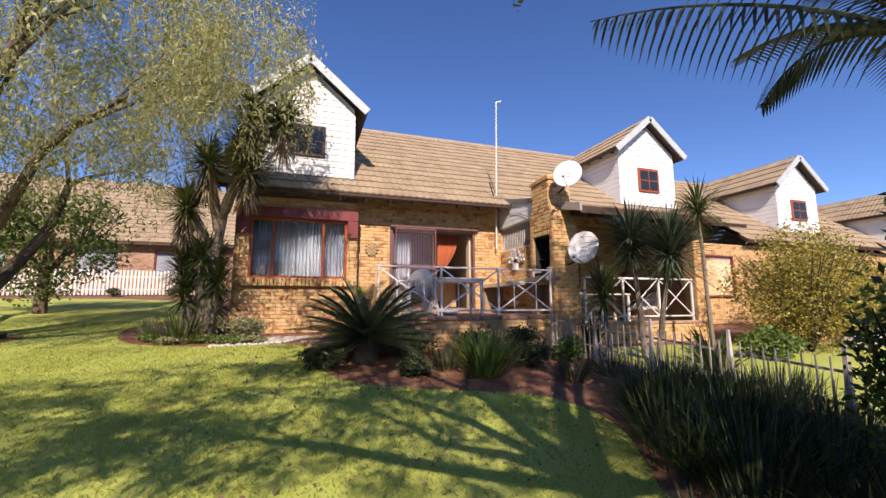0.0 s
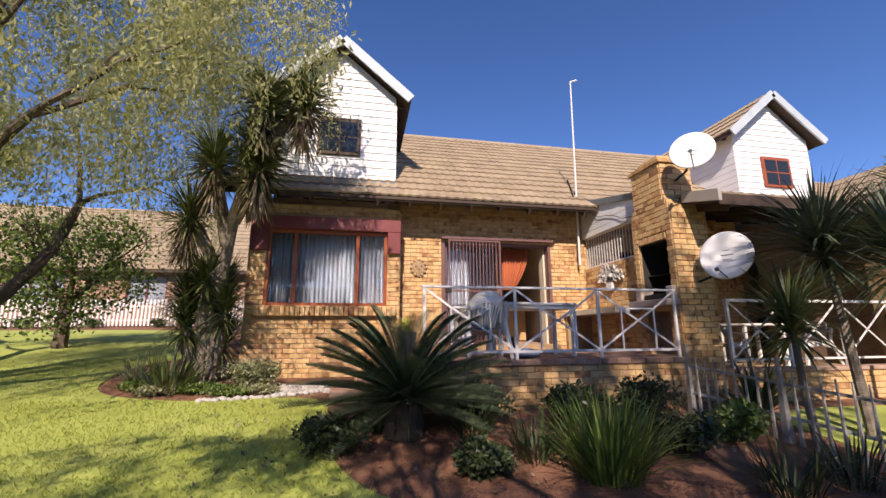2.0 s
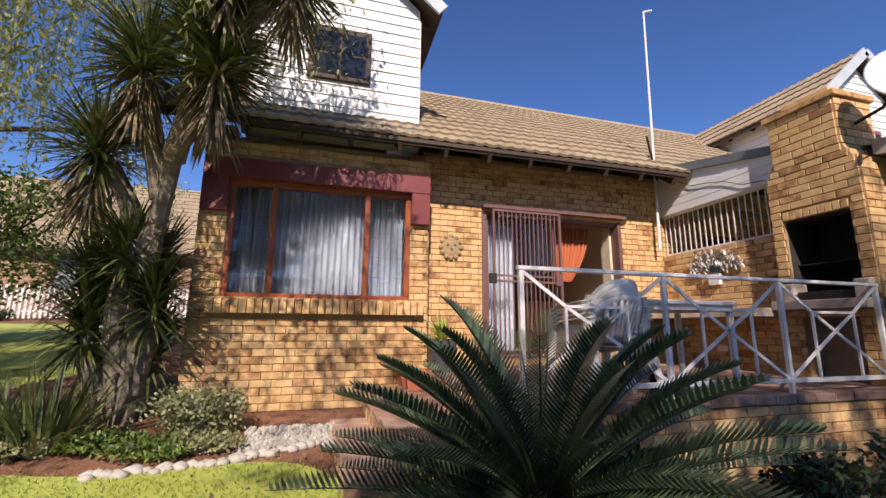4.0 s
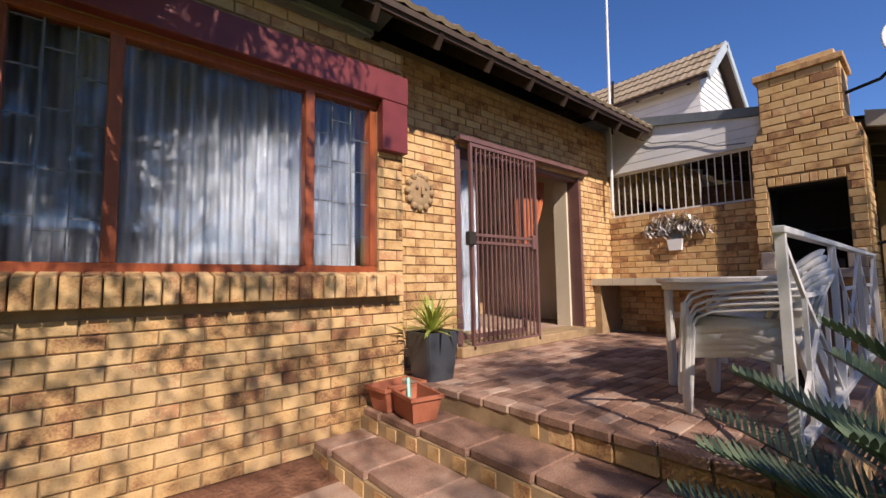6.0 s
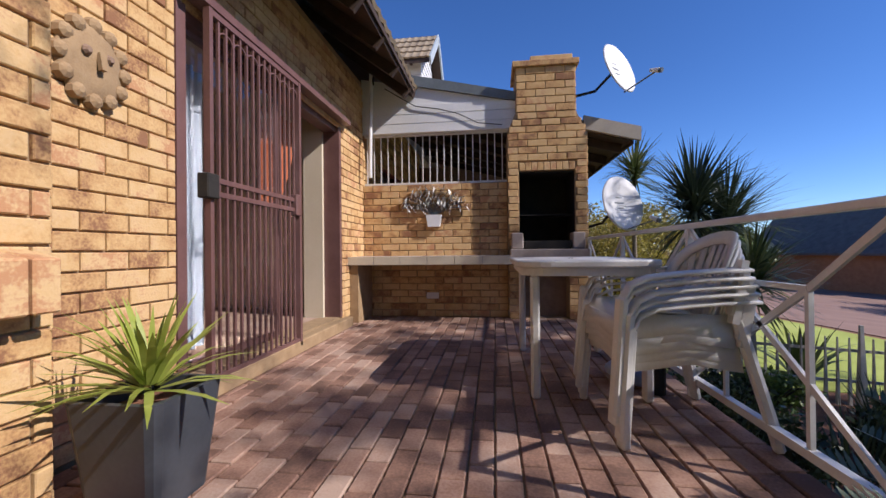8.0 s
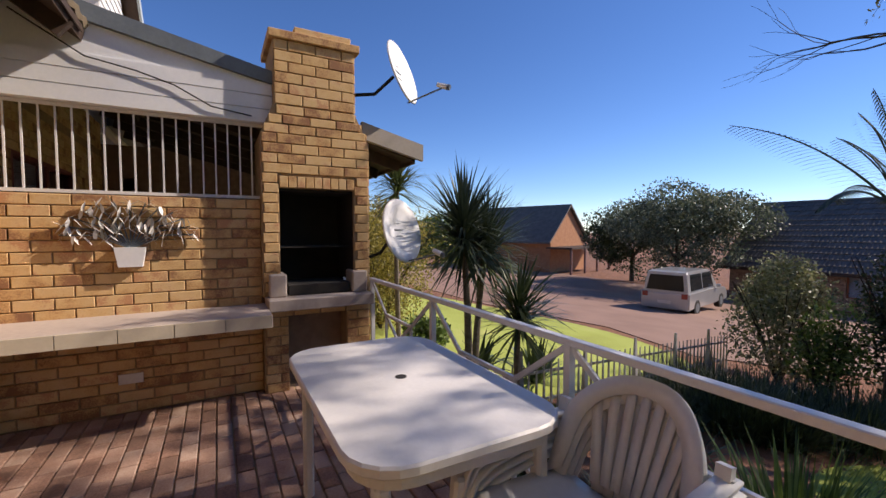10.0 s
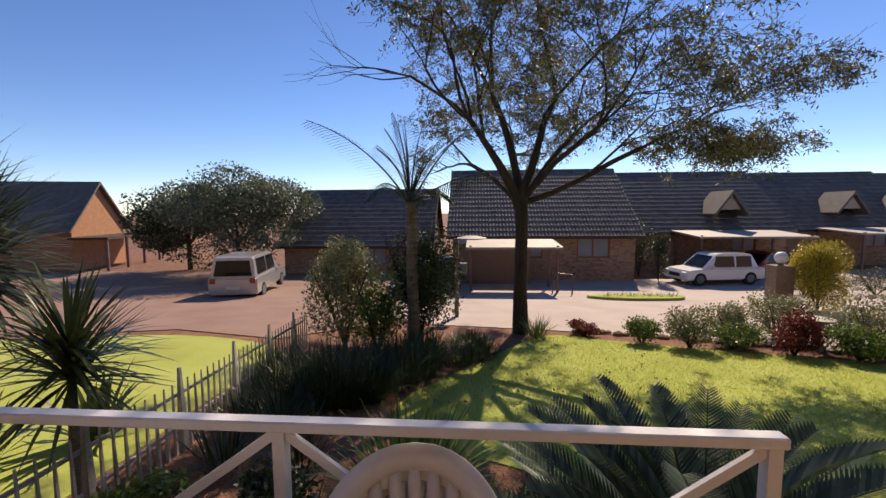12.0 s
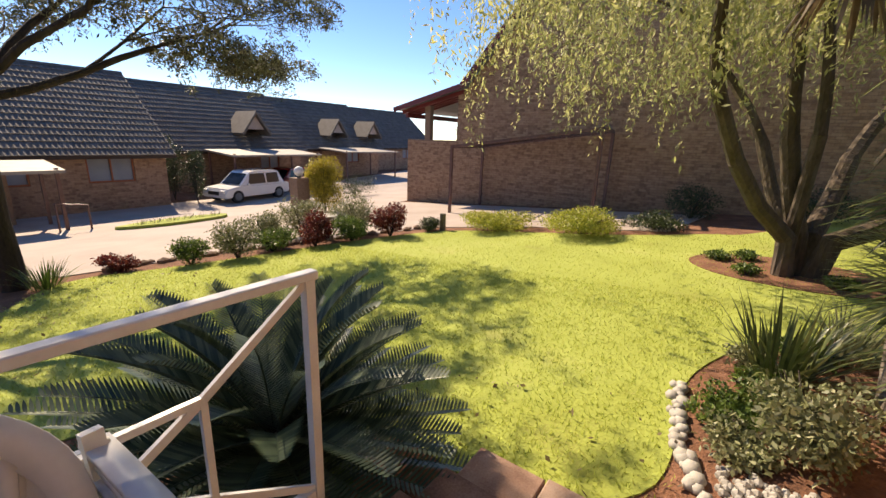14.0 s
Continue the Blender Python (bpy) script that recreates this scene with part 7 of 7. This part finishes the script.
# ---- bricks and pavers, nearest first ----
brick_field(house, (-1.33, 10.30, 0.85), (1, 0, 0), (0, -1, 0), 2.73, 3.25, [(0.20, 2.56, 1.14, 1.36), (0.30, 2.49, 1.35, 3.1)], pieces=300)
brick_field(terrace, (1.42, 10.62, 1.35), (1, 0, 0), (0, -1, 0), 4.1, 2.98, [(0.87, 3.28, 0, 2.24)], pieces=300)
brick_field(sillb, (1.40, 10.30, 1.36), (0, 1, 0), (1, 0, 0), 0.32, 2.7, pieces=60)
brick_field(house, (-1.33, 10.30, 0.85), (0, 1, 0), (-1, 0, 0), 5.0, 3.25, pieces=0)
brick_field(side, (5.52, 8.74, 1.35), (0, 1, 0), (-1, 0, 0), 1.88, 1.70, pieces=200)
brick_field(braai, (CX0 + 0.016, 7.80, 1.35), (0, 1, 0), (-1, 0, 0), 0.94, 0.75, [(0.22, 0.74, 0, 0.7)], pieces=300)
brick_field(braai, (CX0 + 0.016, 7.80, 2.24), (0, 1, 0), (-1, 0, 0), 0.94, 1.38, [(0.14, 0.80, 0, 1.02)], pieces=300)
for j, (a, b) in enumerate([(7.82, 8.72), (7.87, 8.68), (7.92, 8.645)]):
    brick_field(braai, (CX0 + 0.016, a, 3.62 + 0.082 * j), (0, 1, 0), (-1, 0, 0), b - a, 0.08, pieces=20)
    brick_field(braai, (CX0 + 0.016, a, 3.62 + 0.082 * j), (1, 0, 0), (0, -1, 0), 0.62, 0.08, pieces=20)
brick_field(braai, (CX0 + 0.016, 7.93, 3.87), (0, 1, 0), (-1, 0, 0), 0.70, 0.55, pieces=60)
brick_field(braai, (CX0 + 0.016, 7.93, 3.87), (1, 0, 0), (0, -1, 0), 0.58, 0.55, pieces=60)
brick_field(braai, (CX0 + 0.016, 7.80, 0.5), (1, 0, 0), (0, -1, 0), 0.634, 3.12, pieces=150)
brick_field(terrace, (1.5, 7.80, 0.42), (1, 0, 0), (0, -1, 0), 3.88, 0.85, pieces=200)
for i in range(17):
    part("coping_brick", box(1.5 + i * 0.227, 1.72 + i * 0.227, 7.755, 7.86, 1.275, 1.352, bevel=0.006), PAVER, terrace)
brick_field(row_house, (5.52, 10.62, 4.0), (1, 0, 0), (0, -1, 0), 4.08, 0.4, pieces=0)


def edge_x(y):
    return 1.42 + 0.09 * max(0.0, min(1.0, (10.0 - y) / 2.2)) - (0.05 if y > 9.8 else 0)


pavers(terrace, edge_x, 5.50, 7.87, 10.60, 1.352, 300, 3)
xp = 1.40
for xs, zs in COPE:
    for i in range(11):
        f = i / 11
        y0, y1 = 7.87 + 2.4 * f, 7.87 + 2.4 * (f + 1 / 11) - 0.01
        xo = 0.12 * (1 - f)
        if i % 2 == 0:
            y2 = min(10.27, 7.87 + 2.4 * (f + 2 / 11)) - 0.01
            part("tread_slab", box(xs + xo, xp + xo - 0.004, y0, y2, zs - 0.055, zs, bevel=0.008), PAVER, steps)
        part("riser_brick", box(xs + xo - 0.006, xs + xo + 0.05, y0, y1, zs - 0.15, zs - 0.062, bevel=0.005), BRICK, steps)
    xp = xs
for i in range(11):
    f = i / 11
    y0, y1 = 7.87 + 2.4 * f, 7.87 + 2.4 * (f + 1 / 11) - 0.01
    part("riser_brick", box(edge_x(y0) - 0.03, edge_x(y0) + 0.03, y0, y1, 1.20, 1.295, bevel=0.005), BRICK, steps)
    part("edge_paver", box(edge_x(y0) - 0.045, edge_x(y0) + 0.07, y0, y1, 1.30, 1.356, bevel=0.008), PAVER, steps)

tool = thing("garden_tool", (1.22, 9.95, 1.25), "teal plastic handled hand tool standing in the trough", "hand tool")
part("handle", beam((1.2, 9.93, 1.24), (1.24, 10.0, 1.42), 0.03, 0.02, bevel=0.006), surface("teal_plastic", [(0.02, 0.25, 0.2), (0.03, 0.32, 0.26)], rough=0.4, bump=0), tool)
bag = thing("cushion", (3.0, 8.05, 1.355), "small blue and pale folded cloth under the table", "cloth")
own = bmesh.new()
bmesh.ops.create_icosphere(own, subdivisions=3, radius=0.16, matrix=Matrix.Translation((3.0, 8.05, 1.42)) @ Matrix.Diagonal((1.3, 1.0, 0.42, 1)))
for v in own.verts:
    v.co.z += 0.02 * noise.noise(v.co * 12)
part("cloth", own, surface("blue_cloth", [(0.12, 0.2, 0.42), (0.35, 0.42, 0.55)], rough=0.9, scale=6, bump=0.2), bag, smooth=True)
wire = thing("cable", (5.45, 9.6, 4.1), "thin dark cable looped over the white boards", "cable")
part("wire", tube([(5.47, 10.3, 4.3), (5.465, 9.9, 4.05), (5.465, 9.6, 4.0), (5.465, 9.35, 3.93), (5.465, 9.1, 3.8), (5.465, 8.8, 3.76)], 0.006, 5), BLACK, wire)
